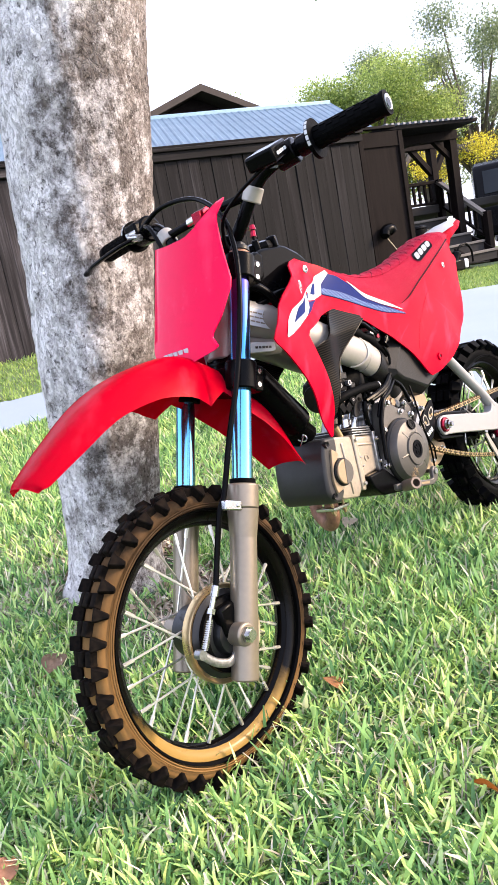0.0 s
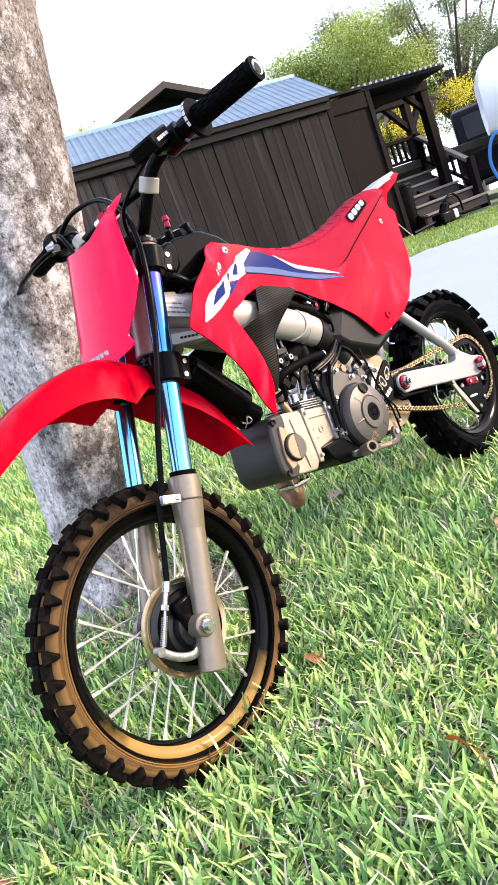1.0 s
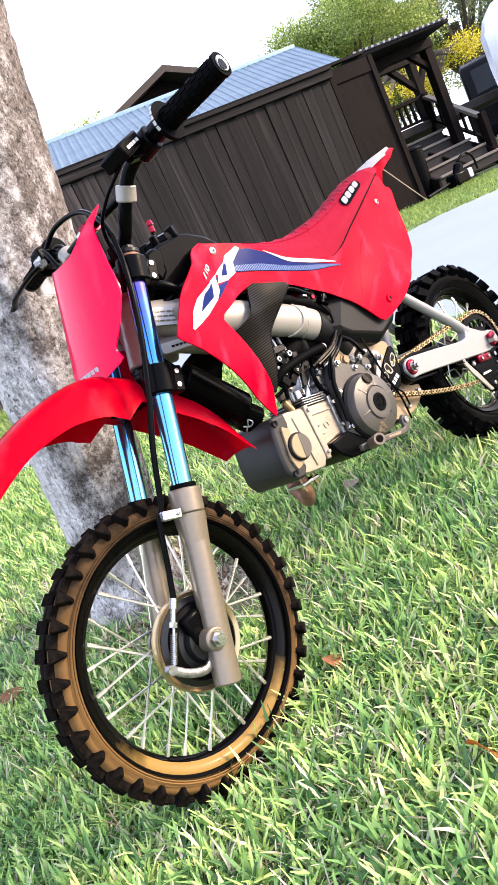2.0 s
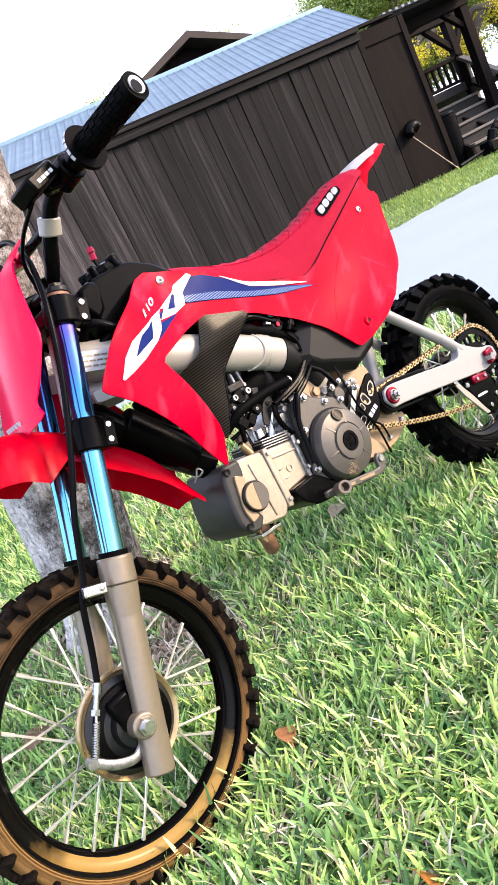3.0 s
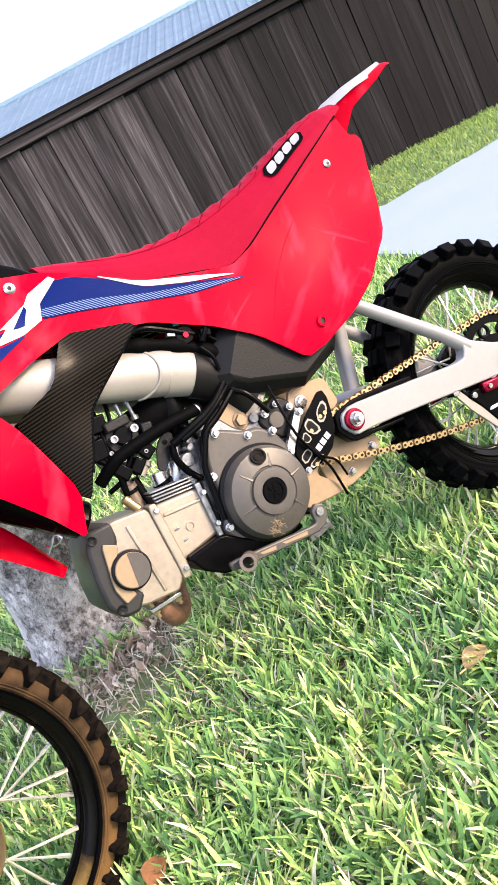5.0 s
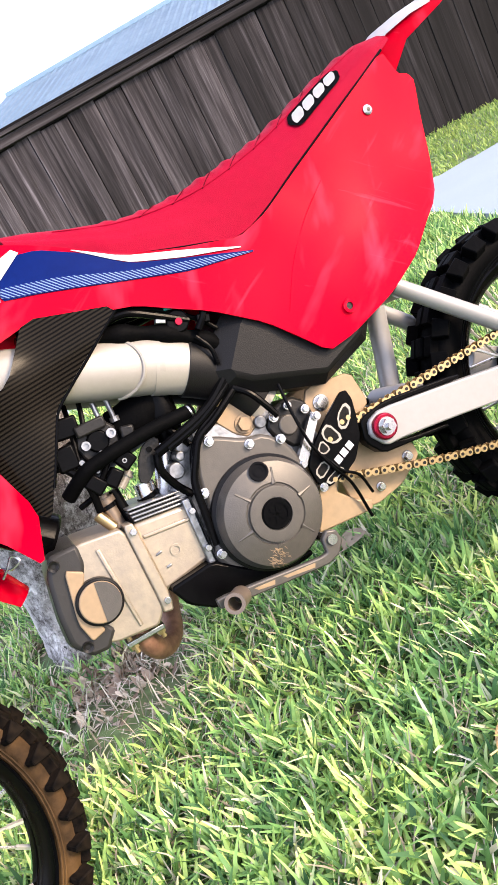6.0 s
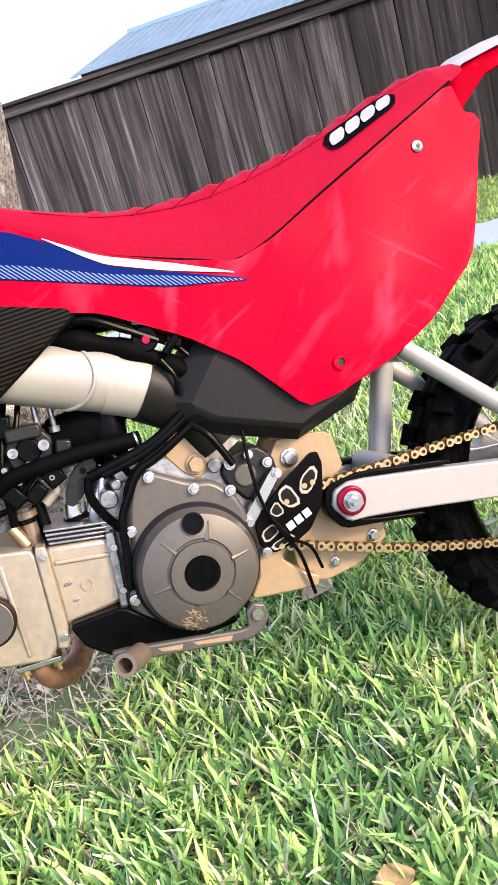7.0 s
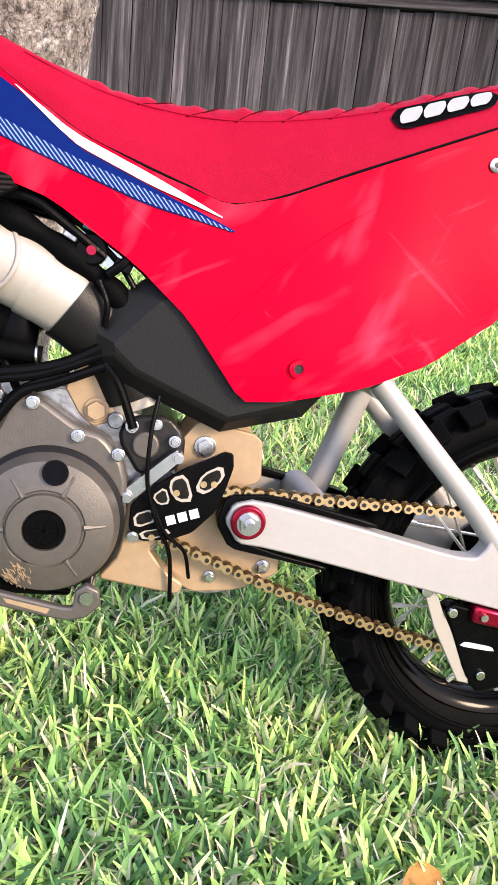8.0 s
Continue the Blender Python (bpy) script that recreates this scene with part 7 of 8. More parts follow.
    return m


def shade_tree():
    t = thing("tree", "mature tree with mottled grey-brown bark behind the bike", "tree", Matrix.Translation((0.278, 0.989, 0.017)))
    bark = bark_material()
    bm = bmesh.new()
    seg, rings, zs = 96, [], [-0.1 + 0.02 * k for k in range(130)] + [2.6 + 0.1 * k for k in range(20)]
    for z in zs:
        ring = []
        for k in range(seg):
            a = 2 * math.pi * k / seg
            p = Vector((math.cos(a) * 3.0, math.sin(a) * 3.0, z * 7))
            r = trunk_radius(max(z, -0.1), a) * (1 + 0.05 * noise.noise(p * 0.6) + 0.03 * noise.noise(p * 2.2)) + 0.004 * noise.noise(p * 9)
            ring.append(bm.verts.new((0.062 * z + r * math.cos(a), -0.121 * z + r * math.sin(a), z)))
        rings.append(ring)
    for a, b in zip(rings, rings[1:]):
        for k in range(seg):
            bm.faces.new((a[k], a[(k + 1) % seg], b[(k + 1) % seg], b[k]))
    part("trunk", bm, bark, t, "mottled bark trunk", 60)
    return t


SHADE_TREE = shade_tree()


# ---------------------------------------------------------------- porch, vehicles and tools beyond the shed
def porch():
    p = thing("porch", "dark timber porch with steps, balusters and a lean-to roof", "porch", FENCE)
    grey = material("grey_deck_boards", (0.035, 0.032, 0.03), 0.85, spec=0.1, dark=(0.018, 0.016, 0.015), scale=4, bump=0.3, stretch=(0.7, 8, 8))

    def beam(name, a, b, w, d, mat=WOOD_POST):
        a, b = Vector(a), Vector(b)
        bm = bmesh.new()
        m = Matrix.Translation((a + b) / 2) @ (b - a).to_track_quat("Z", "Y").to_matrix().to_4x4()
        box(bm, (-w / 2, -d / 2, -(b - a).length / 2), (w / 2, d / 2, (b - a).length / 2), m)
        return part(name, bm, mat, p, bevel=0.006)

    for x, y in ((6.94, 0.6), (8.25, 2.4)):
        beam("post", (x, y, 0.5), (x, y, 2.3 if y < 1 else 2.5), 0.13, 0.13)
    beam("bracket", (6.94, 0.6, 1.92), (6.62, 0.6, 2.2), 0.07, 0.07)
    beam("bracket", (8.25, 2.4, 1.95), (7.8, 2.4, 2.42), 0.09, 0.09)
    beam("bracket", (8.25, 2.4, 1.95), (8.6, 2.4, 2.42), 0.09, 0.09)
    beam("header", (5.6, 0.6, 2.22), (7.02, 0.6, 2.25), 0.16, 0.12)
    beam("header", (5.6, 2.4, 2.44), (8.7, 2.4, 2.46), 0.16, 0.12)
    bm = bmesh.new()
    plate(bm, [(5.3, 2.29), (6.97, 2.31), (6.97, 2.36), (5.3, 2.35)], 0.08, 3.4)
    part("roof", bm, WOOD_TRIM, p, bevel=0.01)
    bm = bmesh.new()
    for k in range(17):
        box(bm, (5.34 + 0.095 * k, 0.04, 2.345), (5.38 + 0.095 * k, 0.3, 2.372))
    part("roof_edge", bm, material("ribbed_steel_edge", (0.10, 0.11, 0.125), 0.5, 0.4, scale=6), p, "ribbed metal roof edge")
    bm = bmesh.new()
    box(bm, (5.45, 1.1, 1.26), (9.0, 3.4, 1.38))
    part("deck", bm, grey, p, bevel=0.01)
    tread = material("worn_grey_treads", (0.15, 0.135, 0.12), 0.85, spec=0.1, dark=(0.07, 0.06, 0.052), scale=4, bump=0.3, stretch=(0.7, 8, 8))
    for k in range(5):
        for n in range(2):
            bm = bmesh.new()
            box(bm, (5.9, 0.02 + 0.22 * k + 0.112 * n, 0.56 + 0.145 * k), (7.03, 0.128 + 0.22 * k + 0.112 * n, 0.595 + 0.145 * k))
            part("step", bm, tread, p, "worn grey step board", bevel=0.006)
    for k in range(5):
        bm = bmesh.new()
        box(bm, (5.9, 0.05 + 0.22 * k, 0.45 + 0.145 * k), (7.03, 0.075 + 0.22 * k, 0.557 + 0.145 * k))
        part("riser", bm, grey, p, bevel=0.004)
    for x in (5.86, 6.45, 7.03):
        bm = bmesh.new()
        plate(bm, [(0.05, 0.40), (0.05, 0.56), (1.15, 1.20), (1.15, 0.40)], x, x + 0.04)
        for v in bm.verts:
            v.co = Vector((v.co.y, v.co.x, v.co.z))
        part("stringer", bm, WOOD_POST, p)
    beam("top_rail", (5.6, 1.15, 1.71), (7.09, 1.15, 1.71), 0.09, 0.05)
    beam("bottom_rail", (5.6, 1.15, 1.41), (7.09, 1.15, 1.41), 0.06, 0.04)
    for k in range(13):
        beam("baluster", (5.65 + 0.11 * k, 1.15, 1.41), (5.65 + 0.11 * k, 1.15, 1.71), 0.04, 0.035)
    beam("newel", (7.1, 1.1, 1.1), (7.1, 1.1, 1.74), 0.09, 0.09)
    beam("hand_rail", (7.1, 1.1, 1.70), (7.1, 0.25, 1.08), 0.10, 0.045, tread)
    beam("lower_rail", (7.1, 1.1, 1.36), (7.1, 0.25, 0.76), 0.06, 0.035)
    for k in range(7):
        q = (k + 0.5) / 7
        beam("baluster", (7.1, 1.1 - 0.85 * q, 1.36 - 0.60 * q), (7.1, 1.1 - 0.85 * q, 1.68 - 0.62 * q), 0.035, 0.035)
    beam("newel", (7.1, 0.22, 0.42), (7.1, 0.22, 1.12), 0.09, 0.09)
    return p


def off_roader():
    """A boxy black four-wheel-drive parked beyond the porch."""
    c = thing("off_road_vehicle", "boxy black four-wheel-drive parked beside the porch", "vehicle", FENCE @ pose(10.72, 1.64, 0.34, 0, 1.2, 45))
    paint = material("black_paint", (0.006, 0.006, 0.007), 0.25, coat=0.0, spec=0.06, scale=5)
    glass = material("tinted_glass", (0.02, 0.024, 0.028), 0.08, spec=0.12, scale=3)
    bm = bmesh.new()
    plate(bm, [(0.0, 0.42), (0.0, 0.98), (0.1, 1.02), (2.4, 1.05), (3.9, 1.0), (4.0, 0.5), (3.6, 0.42), (1.1, 0.42), (0.95, 0.62), (0.45, 0.62), (0.3, 0.42)], 0.0, 1.7)
    part("body", bm, paint, c, bevel=0.04)
    bm = bmesh.new()
    plate(bm, [(0.02, 1.04), (0.12, 1.72), (0.3, 1.8), (1.9, 1.8), (2.35, 1.07)], 0.08, 1.62)
    part("hardtop", bm, paint, c, "black hardtop", bevel=0.05)
    for x0, x1 in ((0.25, 0.95), (1.1, 1.8)):
        bm = bmesh.new()
        box(bm, (x0, 0.062, 1.18), (x1, 0.076, 1.66))
        part("window", bm, glass, c, "side window", bevel=0.006)
    bm = bmesh.new()
    box(bm, (0.03, 0.25, 1.2), (0.055, 1.45, 1.62), pose(0, 0, 0, 0, 6, 0) @ pose(-0.13, 0, 0))
    part("rear_window", bm, glass, c, bevel=0.006)
    bm = bmesh.new()
    box(bm, (-0.03, 0.1, 0.75), (-0.003, 0.24, 0.95))
    part("tail_light", bm, ANODRED, c, "red tail light", bevel=0.01)
    bm = bmesh.new()
    box(bm, (-0.12, 0.02, 0.45), (-0.003, 1.68, 0.62))
    part("bumper", bm, BLACK, c, bevel=0.02)
    for x, y in ((0.7, 0.12), (3.1, 0.12), (0.7, 1.58), (3.1, 1.58)):
        bm = bmesh.new()
        lathe(bm, [(0.2, -0.12), (0.33, -0.13), (0.375, -0.09), (0.385, 0.0), (0.375, 0.09), (0.33, 0.13), (0.2, 0.12)], (x, y, 0.365), "y", 40)
        w = part("wheel", bm, RUBBER, c)
        bm = bmesh.new()
        lathe(bm, [(0.02, -0.135), (0.08, -0.13), (0.17, -0.115), (0.21, -0.135), (0.21, -0.1)], (x, y, 0.365), "y", 32)
        part("rim", bm, DARKMETAL, w)
    return c


def boat():
    """A white hull on a trailer, tied down with a blue strap."""
    b = thing("boat", "white fibreglass boat hull on a trailer with blue strap", "boat", FENCE @ pose(8.15, 0.75, 0.36, 0, 0, -32))
    gel = material("white_gelcoat", (0.78, 0.80, 0.82), 0.25, dark=(0.7, 0.73, 0.76), scale=2, coat=0.4)
    bm = bmesh.new()
    rows = []
    for i in range(21):
        t = i / 20
        x = 0.0 + 4.6 * t
        w = 0.95 * min(1, (t * 3.2 + 0.06)) ** 0.7
        top = 2.02 + 0.28 * math.sin(min(1, t * 2.2) * math.pi / 2)
        keel = 0.98 - 0.16 * min(1, t * 4) ** 0.6
        row = []
        for k in range(17):
            a = math.pi * (k / 16)
            y = -math.cos(a) * w
            z = keel + (1.35 - keel) * abs(math.cos(a)) ** 3 if abs(math.cos(a)) < 0.985 else top - 0.3
            row.append(bm.verts.new((x, y, z)))
        for k in range(1, 8):
            a = math.pi * k / 8
            row.append(bm.verts.new((x + 0.25 * math.sin(a) * (1 if i < 6 else 0), math.cos(a) * w * 0.96, top - 0.3 + 0.36 * math.sin(a) ** 0.6)))
        rows.append(row)
    for a, c in zip(rows, rows[1:]):
        for k in range(len(a)):
            j = (k + 1) % len(a)
            bm.faces.new((a[k], a[j], c[j], c[k]))
    bm.faces.new(rows[0])
    bm.faces.new(rows[-1][::-1])
    part("hull", bm, gel, b, "glossy white hull", 40)
    bm = bmesh.new()
    rod(bm, (-0.25, 0, 0.35), (4.4, 0, 0.45), 0.05, seg=12)
    rod(bm, (-0.05, 0, 0.40), (0.25, 0, 0.85), 0.035, seg=12)
    rod(bm, (1.9, -0.8, 0.42), (1.9, 0.8, 0.42), 0.04, seg=12)
    rod(bm, (0.05, 0, 0.0), (0.05, 0, 0.45), 0.03, seg=12)
    part("trailer_frame", bm, DARKMETAL, b, "dark steel trailer frame")
    for y in (-0.85, 0.85):
        bm = bmesh.new()
        lathe(bm, [(0.08, -0.07), (0.24, -0.08), (0.28, -0.04), (0.28, 0.04), (0.24, 0.08), (0.08, 0.07)], (1.9, y, 0.28), "y", 32)
        part("wheel", bm, RUBBER, b)
    bm = bmesh.new()
    sweep(bm, [(0.3, -0.12, 1.0), (0.02, -0.1, 0.95), (-0.1, -0.08, 0.62), (-0.04, -0.1, 0.3), (0.05, -0.16, 0.08), (0.35, -0.3, 0.03), (0.8, -0.35, 0.02)], 0.022, squash=(0.4, 1.2), seg=10)
    part("strap", bm, material("blue_webbing", (0.03, 0.19, 0.55), 0.7, scale=20), b, "blue webbing strap")
    return b


def garden_tools():
    t = thing("garden_trimmer", "black petrol garden trimmer lying in the grass", "garden tool", FENCE @ pose(5.6, -0.36, rise(8.2, 4.3) - 0.09, 0, 0, 8))
    bm = bmesh.new()
    box(bm, (0.1, -0.09, 0.0), (0.36, 0.09, 0.15))
    rod(bm, (0.2, -0.02, 0.1), (0.3, -0.02, 0.24), 0.06, seg=14)
    part("motor_housing", bm, BLACK, t, bevel=0.025)
    bm = bmesh.new()
    box(bm, (0.36, -0.07, 0.02), (0.46, 0.07, 0.14))
    part("cover", bm, WHITE, t, "pale motor cover", bevel=0.02)
    bm = bmesh.new()
    sweep(bm, [(0.34, 0, 0.12), (0.36, 0, 0.28), (0.5, 0, 0.33), (0.62, 0, 0.24), (0.64, 0, 0.08)], 0.014)
    part("loop_handle", bm, BLACK, t)
    bm = bmesh.new()
    rod(bm, (0.4, 0, 0.07), (1.1, 0.08, 0.03), 0.013)
    rod(bm, (0.1, 0, 0.07), (-0.45, -0.06, 0.04), 0.02)
    part("shaft", bm, BLACK, t)
    m = thing("yard_tool", "black-headed tool on a metal pole leaning on the wall", "garden tool", FENCE @ pose(5.1, -0.12, rise(7.4, 4.7) - 0.105, 0, 0, 0))
    bm = bmesh.new()
    rod(bm, (0.22, -0.14, 0.0), (-0.06, 0.10, 0.60), 0.006)
    part("pole", bm, FORKGREY, m)
    bm = bmesh.new()
    sweep(bm, [(-0.10, 0.06, 0.60), (-0.06, 0.09, 0.66), (0.03, 0.10, 0.68), (0.07, 0.08, 0.63)], lambda u: 0.055 + 0.02 * math.sin(math.pi * u))
    part("head", bm, BLACK, m, "bulky black head")
    # added tub and lid, standing in for an unidentified dark gap beside the porch
    k = thing("bin", "dark tub-shaped stand-in for a dark gap beside the porch", "bin", FENCE @ pose(5.78, 0.32, 0.41))
    bm = bmesh.new()
    rod(bm, (0, 0, 0), (0, 0, 0.62), 0.16, 0.2, seg=24)
    part("tub", bm, BLACK, k, bevel=0.01)
    bm = bmesh.new()
    rod(bm, (0, 0, 0.625), (0, 0, 0.66), 0.21, 0.19, seg=24)
    part("lid", bm, BLACK, k, bevel=0.01)


porch()
off_roader()
boat()
garden_tools()


# ---------------------------------------------------------------- trees in the distance
def leaf_cloud(rnd, lumps, per, size):
    """Many small leaves round a set of lumps: vertex and face arrays."""
    vs = []
    for cx, cy, cz, r in lumps:
        n = int(per * r * r)
        c = np.array((cx, cy, cz)) + np.clip(rnd.normal(size=(n, 3)), -1.75, 1.75) * r * (0.52, 0.52, 0.40)
        a = rnd.normal(size=(n, 3))
        a /= np.linalg.norm(a, axis=1)[:, None]
        b = np.cross(a, rnd.normal(size=(n, 3)))
        b /= np.linalg.norm(b, axis=1)[:, None]
        s = size * rnd.uniform(0.6, 1.3, (n, 1))
        quad = np.stack([c - a * s, c + b * s * 0.5, c + a * s, c - b * s * 0.5], 1)
        vs.extend(quad)
    v = np.array(vs).reshape(-1, 3)
    f = np.arange(len(v)).reshape(-1, 4)
    return v, f


def raw_mesh(name, v, f, mat):
    me = bpy.data.meshes.new(name)
    me.from_pydata(v.tolist(), [], f.tolist())
    me.materials.append(mat)
    return new(name, me)


def far_tree(seed, place, height, lumps, per, size, leaf_mat, label, stout=1.0):
    rnd = np.random.default_rng(seed)
    t = thing("tree", label, "tree", Matrix.Translation(place))
    bark = material("grey_bark", (0.09, 0.075, 0.06), 0.9, dark=(0.05, 0.04, 0.033), scale=6, bump=0.5)
    bm = bmesh.new()
    sweep(bm, [(0, 0, -0.2), (0.1, 0.05, height * 0.3), (0, 0.1, height * 0.6)], lambda u: 0.2 - 0.08 * u, seg=12)
    part("trunk", bm, bark, t)
    for x, y, z, _ in lumps:
        bm = bmesh.new()
        sweep(bm, [(0.03, 0.04, height * 0.32), (x * 0.4, y * 0.4, height * 0.45 + 0.15 * z), (x * 0.85, y * 0.85, z * 0.97)], lambda u: (0.09 - 0.07 * u) * stout, seg=8)
        part("limb", bm, bark, t)
    v, f = leaf_cloud(rnd, lumps, per, size)
    c = raw_mesh("crown", v, f, leaf_mat)
    c.parent = t
    c["kind"] = "stuff"
    return t


LEAF_GREEN = ramp_material("green_leaves", [(0.0, (0.09, 0.14, 0.035)), (0.45, (0.22, 0.31, 0.06)), (0.8, (0.38, 0.47, 0.10)), (1.0, (0.52, 0.57, 0.20))], 0.6, "island", trans=0.4)
LEAF_DULL = ramp_material("dull_leaves", [(0.0, (0.06, 0.085, 0.04)), (0.5, (0.14, 0.19, 0.075)), (1.0, (0.30, 0.35, 0.17))], 0.6, "island", trans=0.35)
LEAF_GOLD = ramp_material("sunlit_yellow_leaves", [(0.0, (0.30, 0.27, 0.02)), (0.5, (0.60, 0.52, 0.03)), (1.0, (0.85, 0.75, 0.10))], 0.6, "island", trans=0.45)


def lump_set(seed, n, spread, low, high, size):
    rnd = random.Random(seed)
    return [(rnd.gauss(0, spread), rnd.gauss(0, spread), rnd.uniform(low, high), rnd.uniform(0.6, 1.3) * size) for _ in range(n)]


far_tree(1, (17.2, 12.0, 0.8), 5.0, lump_set(21, 26, 1.35, 2.0, 4.7, 0.7), 9000, 0.034, LEAF_GREEN, "broad green tree beyond the shed")
far_tree(2, (20.5, 10.2, 0.8), 6.0, lump_set(22, 34, 1.7, 2.6, 6.0, 0.6), 7000, 0.034, LEAF_DULL, "loose grey-green tree beyond the porch")
far_tree(3, (17.5, 10.2, 0.6), 5.5, lump_set(23, 10, 1.1, 2.0, 3.1, 0.45), 6500, 0.030, LEAF_GOLD, "sunlit yellow-green tree seen through the porch", 1.7)
far_tree(4, (14.1, 18.9, 0.8), 6.0, lump_set(24, 9, 0.6, 5.0, 5.7, 0.45), 2000, 0.055, LEAF_GREEN, "small green treetop behind the roof")
far_tree(5, (24.0, 16.0, 0.8), 7.0, lump_set(25, 22, 2.2, 3.4, 6.0, 1.0), 1500, 0.06, LEAF_DULL, "tall grey-green tree in the distance")


def shade_tree_top(t):
    """Limbs and leaves of the shade tree, high over the lawn."""
    rnd = np.random.default_rng(9)
    base = Vector((0.062 * 4.3, -0.121 * 4.3, 4.3))
    ends = [(5.9, 3.5, 3.7), (6.8, 2.5, 3.5), (1.6, 1.4, 6.8), (-1.8, 0.9, 6.6), (0.4, -2.1, 6.9), (-0.9, 2.3, 7.2)]
    lumps = []
    for n, e in enumerate(ends):
        e = Vector(e)
        mid = base.lerp(e, 0.5) + Vector((0, 0, 1.6 if n < 2 else 0.3))
        bm = bmesh.new()
        sweep(bm, [base - Vector((0, 0, 0.3)), mid, e], lambda u: 0.12 * (1 - u) + 0.012, seg=10)
        part("limb", bm, t.children[0].data.materials[0], t)
        if n < 2:
            lumps += [(e.x, e.y, e.z + 0.02, 0.16), (e.x + 0.1, e.y + 0.15, e.z + 0.25, 0.2)]
        else:
            lumps += [(e.x + rnd.normal() * 0.6, e.y + rnd.normal() * 0.6, e.z + rnd.uniform(-0.3, 0.8), rnd.uniform(0.5, 0.9)) for _ in range(4)]
    v, f = leaf_cloud(rnd, lumps, 420, 0.05)
    c = raw_mesh("crown", v, f, LEAF_DULL)
    c.parent = t
    c["kind"] = "stuff"


shade_tree_top(SHADE_TREE)


# ---------------------------------------------------------------- grass
def rise_all(x, y):
    s = 0.5
    soft = s * np.log1p(np.exp(np.minimum(40, (y - 0.8) / s)))
    return 0.06 * np.clip(x, -3, 5) + 0.055 * np.minimum(soft, 9.0)


def on_grass(x, y):
    far = np.where(x < 4.6, (4.05 - 0.36 * (x - 1.44)) - y, (2.91 - 0.45 * (x - 4.6)) - y) * 0.93
    near = np.where(x < 2.55, (y - (3.2 - 0.2 * (x - 1.03))) * 0.97, 1.0)
    left = (x - (2.02 + 0.29 * (y - 0.82))) * 0.96
    slab = np.minimum(far, np.maximum(near, left)) > -0.01
    trunk = np.hypot(x - 0.278, y - 0.985) < 0.17
    behind = (x - 2.5) * 0.28 + (y - 6.25) * 0.96 > -0.03
    return ~(slab | trunk | behind)


def blades(name, seed, spots, length, width, lean, mat, label, shoot=1, bow=26):
    """One sheet of grass: shoots of a few broad blades that fan out to both sides, each blade three strips with a blunt tip."""
    rnd = np.random.default_rng(seed)
    x, y = spots
    head = np.repeat(rnd.uniform(0, 2 * np.pi, len(x)), shoot)
    tall = np.repeat(rnd.uniform(0.7, 1.2, len(x)), shoot)
    n = len(head)
    order = np.tile(np.arange(shoot), len(x))
    head = head + np.pi * (order % 2) + rnd.normal(0, 0.35, n)
    x, y = np.repeat(x, shoot) + rnd.normal(0, 0.004, n), np.repeat(y, shoot) + rnd.normal(0, 0.004, n)
    keep = on_grass(x, y)
    x, y, head, tall, order = x[keep], y[keep], head[keep], tall[keep], order[keep]
    n = len(x)
    z = rise_all(x, y) - 0.004
    ln = length * tall * rnd.uniform(0.6, 1.2, n)
    w = width * rnd.uniform(0.65, 1.2, n)
    th = np.radians(rnd.gamma(2.2, lean / 2.2, n)).clip(0.03, 1.3)
    bend = np.radians(rnd.uniform(0, bow, n))
    twist = rnd.uniform(-0.9, 0.9, n)
    hx, hy = np.cos(head), np.sin(head)
    sx, sy = -np.sin(head + twist), np.cos(head + twist)
    pts, p = [], np.stack([x, y, z], 1)
    for k, wk in enumerate((0.75, 1.0, 0.92, 0.28)):
        off = np.stack([sx, sy, np.zeros(n)], 1) * (w * wk / 2)[:, None]
        pts += [p - off, p + off]
        a = np.minimum(th + bend * k, 1.5)
        p = p + np.stack([hx * np.sin(a), hy * np.sin(a), np.cos(a)], 1) * (ln / 3)[:, None]
    v = np.stack(pts, 1).reshape(-1, 3)
    i = np.arange(n)[:, None] * 8
    f = np.concatenate([i + np.array([[0, 1, 3, 2]]), i + np.array([[2, 3, 5, 4]]), i + np.array([[4, 5, 7, 6]])], 1).reshape(-1, 4)
    me = bpy.data.meshes.new(name)
    me.vertices.add(len(v))
    me.vertices.foreach_set("co", v.ravel())
    me.loops.add(f.size)
    me.loops.foreach_set("vertex_index", f.ravel().astype(np.int32))
    me.polygons.add(len(f))
    me.polygons.foreach_set("loop_start", np.arange(0, f.size, 4, dtype=np.int32))
    me.update(calc_edges=True)
    me.materials.append(mat)
    return tagged(new(name, me), label, "grass", kind="stuff")


def scatter(seed, n, x0, x1, y0, y1):
    rnd = np.random.default_rng(seed)
    return rnd.uniform(x0, x1, n), rnd.uniform(y0, y1, n)


def clumped(seed, spots, amount):
    """Thins the spots in patches."""
    rnd = np.random.default_rng(seed)
    x, y = spots
    m = np.sin(x * 9 + 2 * np.sin(y * 7)) * np.sin(y * 11 + 1.5 * np.sin(x * 8)) * 0.5 + 0.5
    bare = np.exp(-((x - 0.33) ** 2 + (y - 0.62) ** 2) / 0.06)
    worn = np.exp(-((x - 0.10) ** 2 + (y - 0.72) ** 2) / 0.045)
    keep = rnd.uniform(0, 1, len(x)) > amount * m + 0.6 * bare + 0.4 * worn
    return x[keep], y[keep]


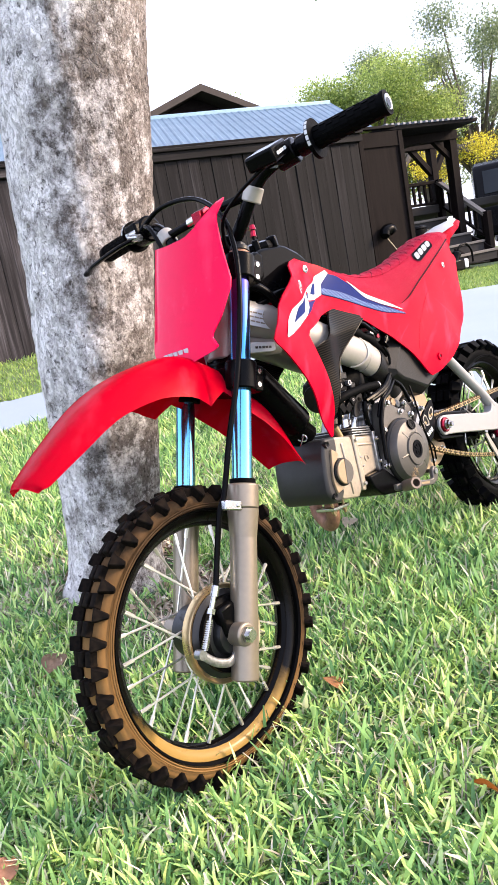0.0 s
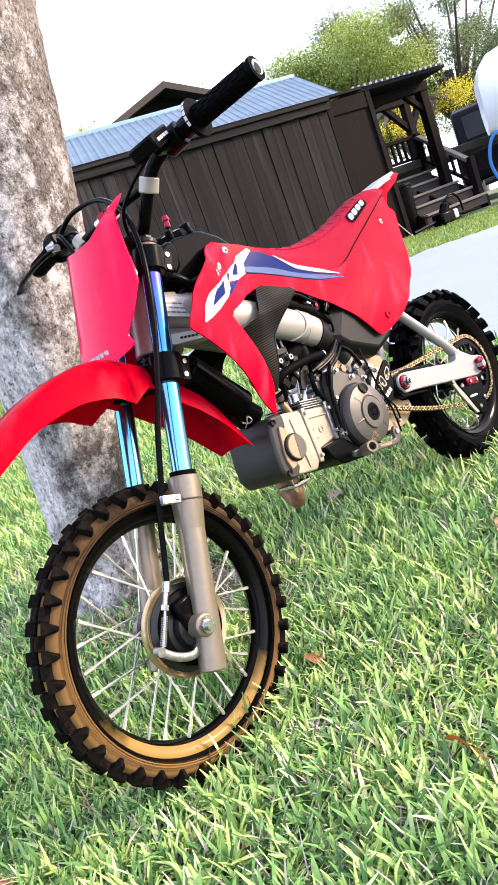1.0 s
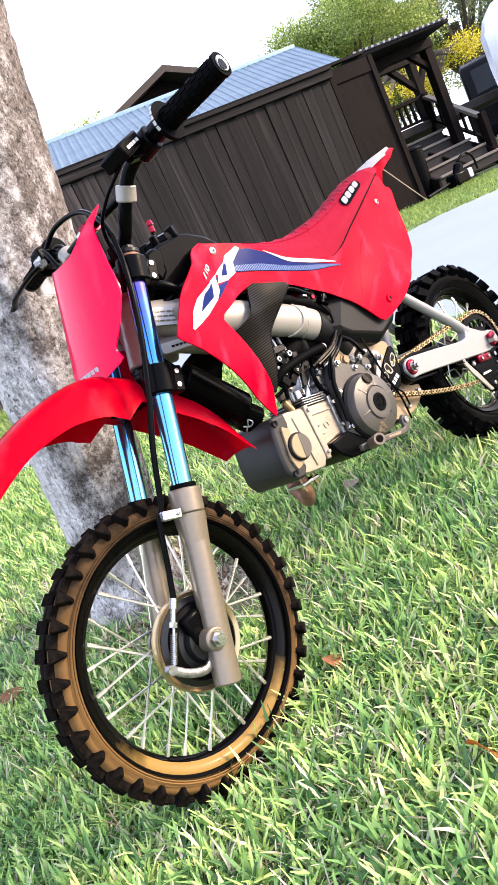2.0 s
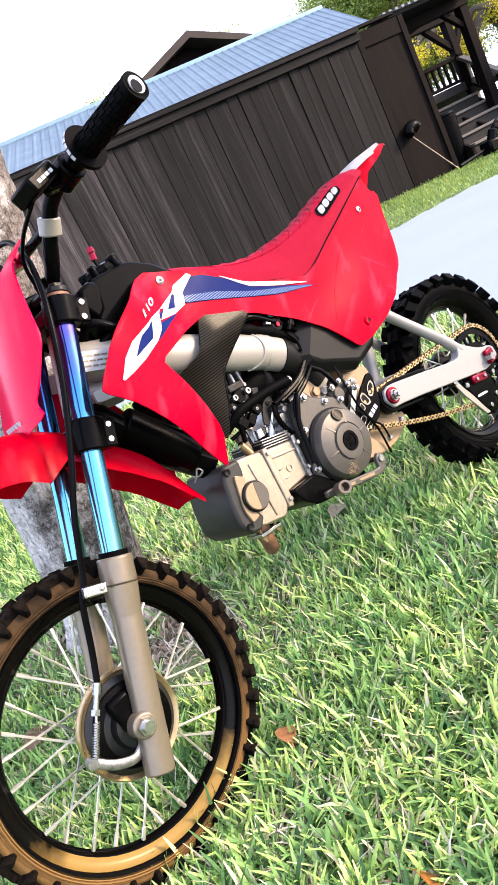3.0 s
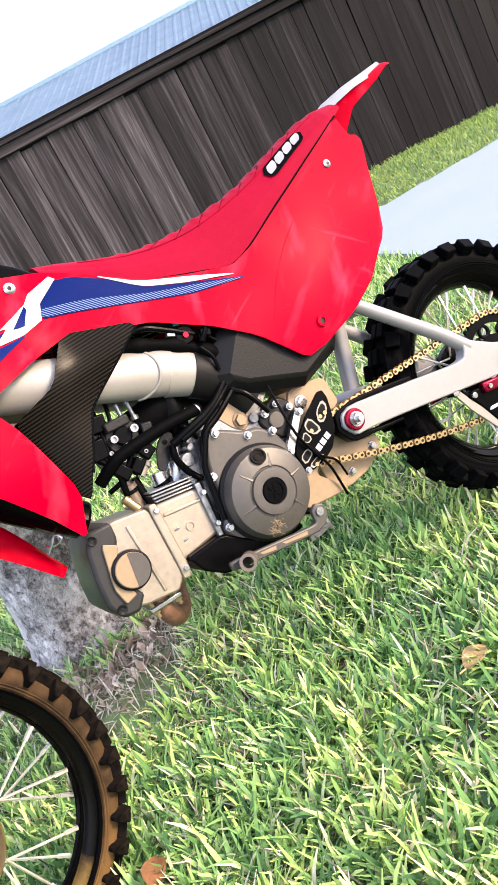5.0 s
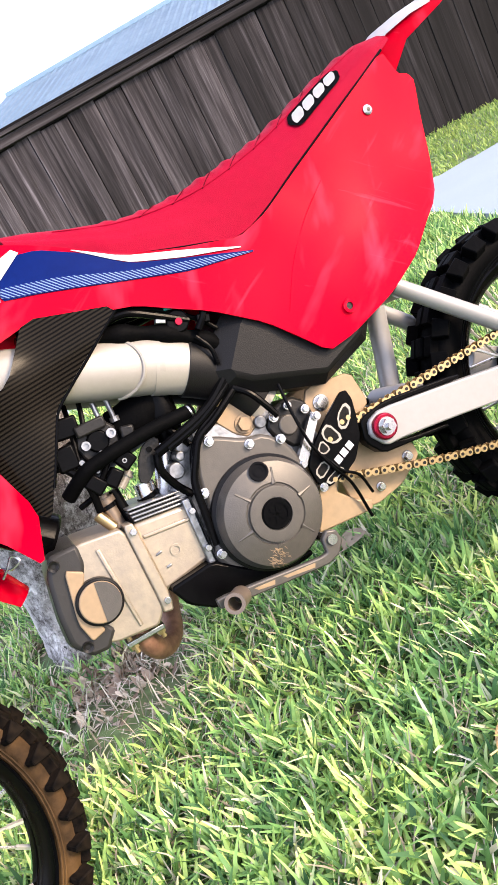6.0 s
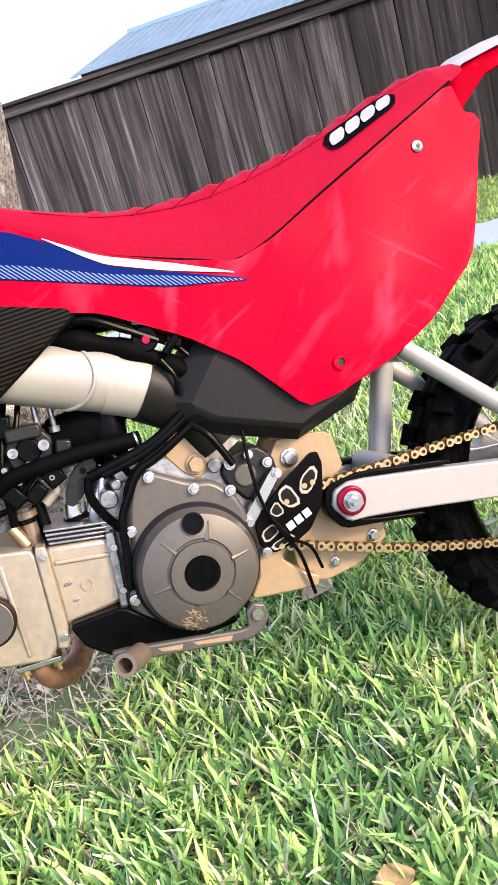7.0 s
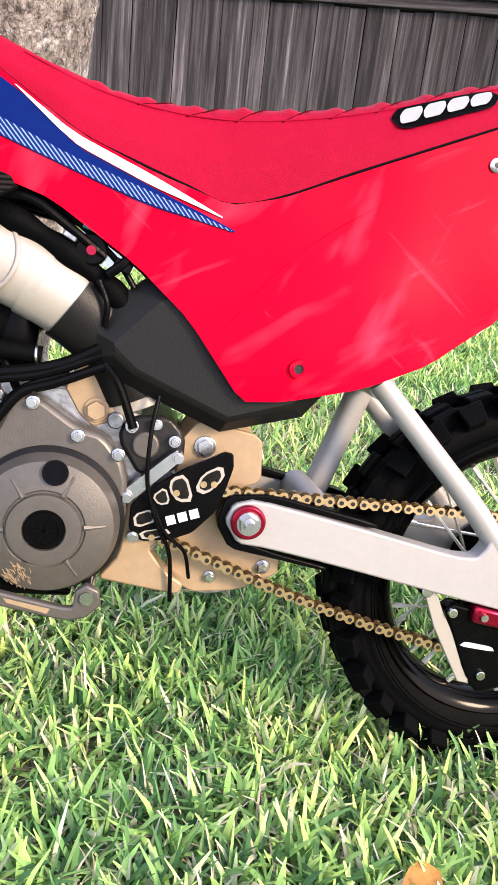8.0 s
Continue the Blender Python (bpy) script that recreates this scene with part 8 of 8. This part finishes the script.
GRASS = ramp_material("lawn_grass", [(0.0, (0.034, 0.098, 0.038)), (0.2, (0.112, 0.24, 0.078)), (0.45, (0.24, 0.425, 0.13)), (0.66, (0.375, 0.56, 0.17)), (0.86, (0.53, 0.68, 0.232)), (0.95, (0.64, 0.67, 0.39)), (1.0, (0.66, 0.575, 0.46))], 0.55, "island", trans=0.3)
FAR_GRASS = ramp_material("far_lawn_grass", [(0.0, (0.11, 0.19, 0.05)), (0.5, (0.21, 0.31, 0.075)), (1.0, (0.33, 0.41, 0.12))], 0.7, "island", trans=0.3)
STRAW = ramp_material("dry_thatch", [(0.0, (0.10, 0.085, 0.055)), (0.5, (0.34, 0.30, 0.22)), (1.0, (0.62, 0.57, 0.46))], 0.8, "island")
for sheet in (GRASS, FAR_GRASS):  # greener and paler patches from place to place
    t = sheet.node_tree
    b = t.nodes["Principled BSDF"]
    tone, where, patch, mult = (t.nodes.new(k) for k in ("ShaderNodeTexNoise", "ShaderNodeTexCoord", "ShaderNodeValToRGB", "ShaderNodeMix"))
    tone.inputs["Scale"].default_value, tone.inputs["Detail"].default_value = 7.0, 3
    patch.color_ramp.elements[0].position, patch.color_ramp.elements[0].color = 0.36, (0.72, 0.83, 0.80, 1)
    patch.color_ramp.elements[1].position, patch.color_ramp.elements[1].color = 0.62, (1.16, 1.09, 1.01, 1)
    mult.data_type, mult.blend_type, mult.inputs[0].default_value = "RGBA", "MULTIPLY", 1.0
    t.links.new(where.outputs["Object"], tone.inputs["Vector"])
    t.links.new(tone.outputs[0], patch.inputs[0])
    t.links.new(b.inputs["Base Color"].links[0].from_socket, mult.inputs[6])
    t.links.new(patch.outputs[0], mult.inputs[7])
    t.links.new(mult.outputs[2], b.inputs["Base Color"])
    t.links.new(mult.outputs[2], t.nodes["Translucent BSDF"].inputs[0])
    sheet.node_tree.nodes["Principled BSDF"].inputs["Specular IOR Level"].default_value = 0.3
blades("lawn_near", 31, clumped(1, scatter(41, 50000, -1.0, 1.9, -0.75, 0.95), 0.5), 0.055, 0.0062, 42, GRASS, "thick green lawn grass with broad blunt mown blades", 4)
blades("lawn_middle", 32, clumped(2, scatter(42, 32000, -1.5, 3.0, 0.9, 3.4), 0.4), 0.058, 0.0064, 40, GRASS, "green lawn grass towards the driveway", 4)
blades("lawn_side", 33, clumped(3, scatter(43, 18000, 1.85, 3.0, -0.8, 0.95), 0.45), 0.068, 0.0062, 40, GRASS, "green lawn grass beside the rear wheel", 4)
blades("lawn_far", 34, scatter(44, 120000, -3.5, 11.0, 2.0, 7.5), 0.05, 0.009, 34, FAR_GRASS, "strip of green lawn along the fence")
blades("thatch", 35, scatter(45, 48000, -1.0, 2.4, -0.75, 1.6), 0.055, 0.0030, 58, STRAW, "dry straw-coloured thatch between the grass")
LITTER = ramp_material("leaf_litter", [(0.0, (0.15, 0.10, 0.065)), (0.5, (0.37, 0.28, 0.20)), (1.0, (0.60, 0.51, 0.40))], 0.8, "island")
ring = np.random.default_rng(52)
far, turn = 0.11 + np.abs(ring.normal(0, 0.10, 5200)), ring.uniform(0, 2 * np.pi, 5200)
blades("leaf_litter", 36, (0.30 + far * np.cos(turn), 0.96 + far * np.sin(turn) * 1.1), 0.03, 0.014, 78, LITTER, "brown leaf litter and bare soil round the trunk")


# ---------------------------------------------------------------- fallen leaves
def fallen_leaf(x, y, turn, tilt, size, color, label):
    leaf = material("dry_leaf", color, 0.7, dark=tuple(c * 0.5 for c in color), scale=60, bump=0.3)
    bm = bmesh.new()
    rows = []
    for i in range(9):
        t = i / 8
        w = 0.33 * math.sin(math.pi * min(1, t * 0.96 + 0.02)) ** 0.8
        rows.append([bm.verts.new(((t - 0.5) * size, k / 3 * w * size, size * (0.10 * math.sin(t * 3) + 0.18 * (k / 3) ** 2 * w))) for k in range(-3, 4)])
    for a, b in zip(rows, rows[1:]):
        for k in range(6):
            bm.faces.new((a[k], a[k + 1], b[k + 1], b[k]))
    bmesh.ops.solidify(bm, geom=bm.faces[:], thickness=0.0006)
    rod(bm, (-0.5 * size, 0, 0), (-0.75 * size, 0.02 * size, 0.04 * size), 0.0012, seg=6)
    ob = finish("fallen_leaf", bm, leaf, None, "", 60)
    ob.matrix_basis = Matrix.Translation((x, y, rise(x, y) + 0.034)) @ pose(0, 0, 0, tilt, 0, turn)
    return tagged(ob, label, "leaf", "fallen leaves")

fallen_leaf(0.08, -0.18, 80, 55, 0.06, (0.42, 0.17, 0.03), "curled orange-brown fallen leaf standing in the grass")
fallen_leaf(0.64, 0.03, 10, 10, 0.046, (0.5, 0.36, 0.17), "broad tan fallen leaf lying on the grass")
fallen_leaf(0.75, 0.56, 20, 8, 0.065, (0.45, 0.36, 0.25), "pale dry leaf under the bike")
fallen_leaf(-0.06, 0.73, 40, 10, 0.08, (0.27, 0.17, 0.1), "brown dead leaf near the tree")
fallen_leaf(0.17, 0.16, 70, 15, 0.05, (0.4, 0.18, 0.07), "small russet leaf in the grass")
fallen_leaf(-0.14, 0.94, 0, 10, 0.07, (0.33, 0.15, 0.06), "brown dead leaf in the grass")
fallen_leaf(-0.39, 0.30, 30, 20, 0.06, (0.4, 0.2, 0.12), "brown leaf at the lawn's edge")
fallen_leaf(0.93, 0.08, 30, 20, 0.05, (0.5, 0.25, 0.06), "orange leaf in the grass")
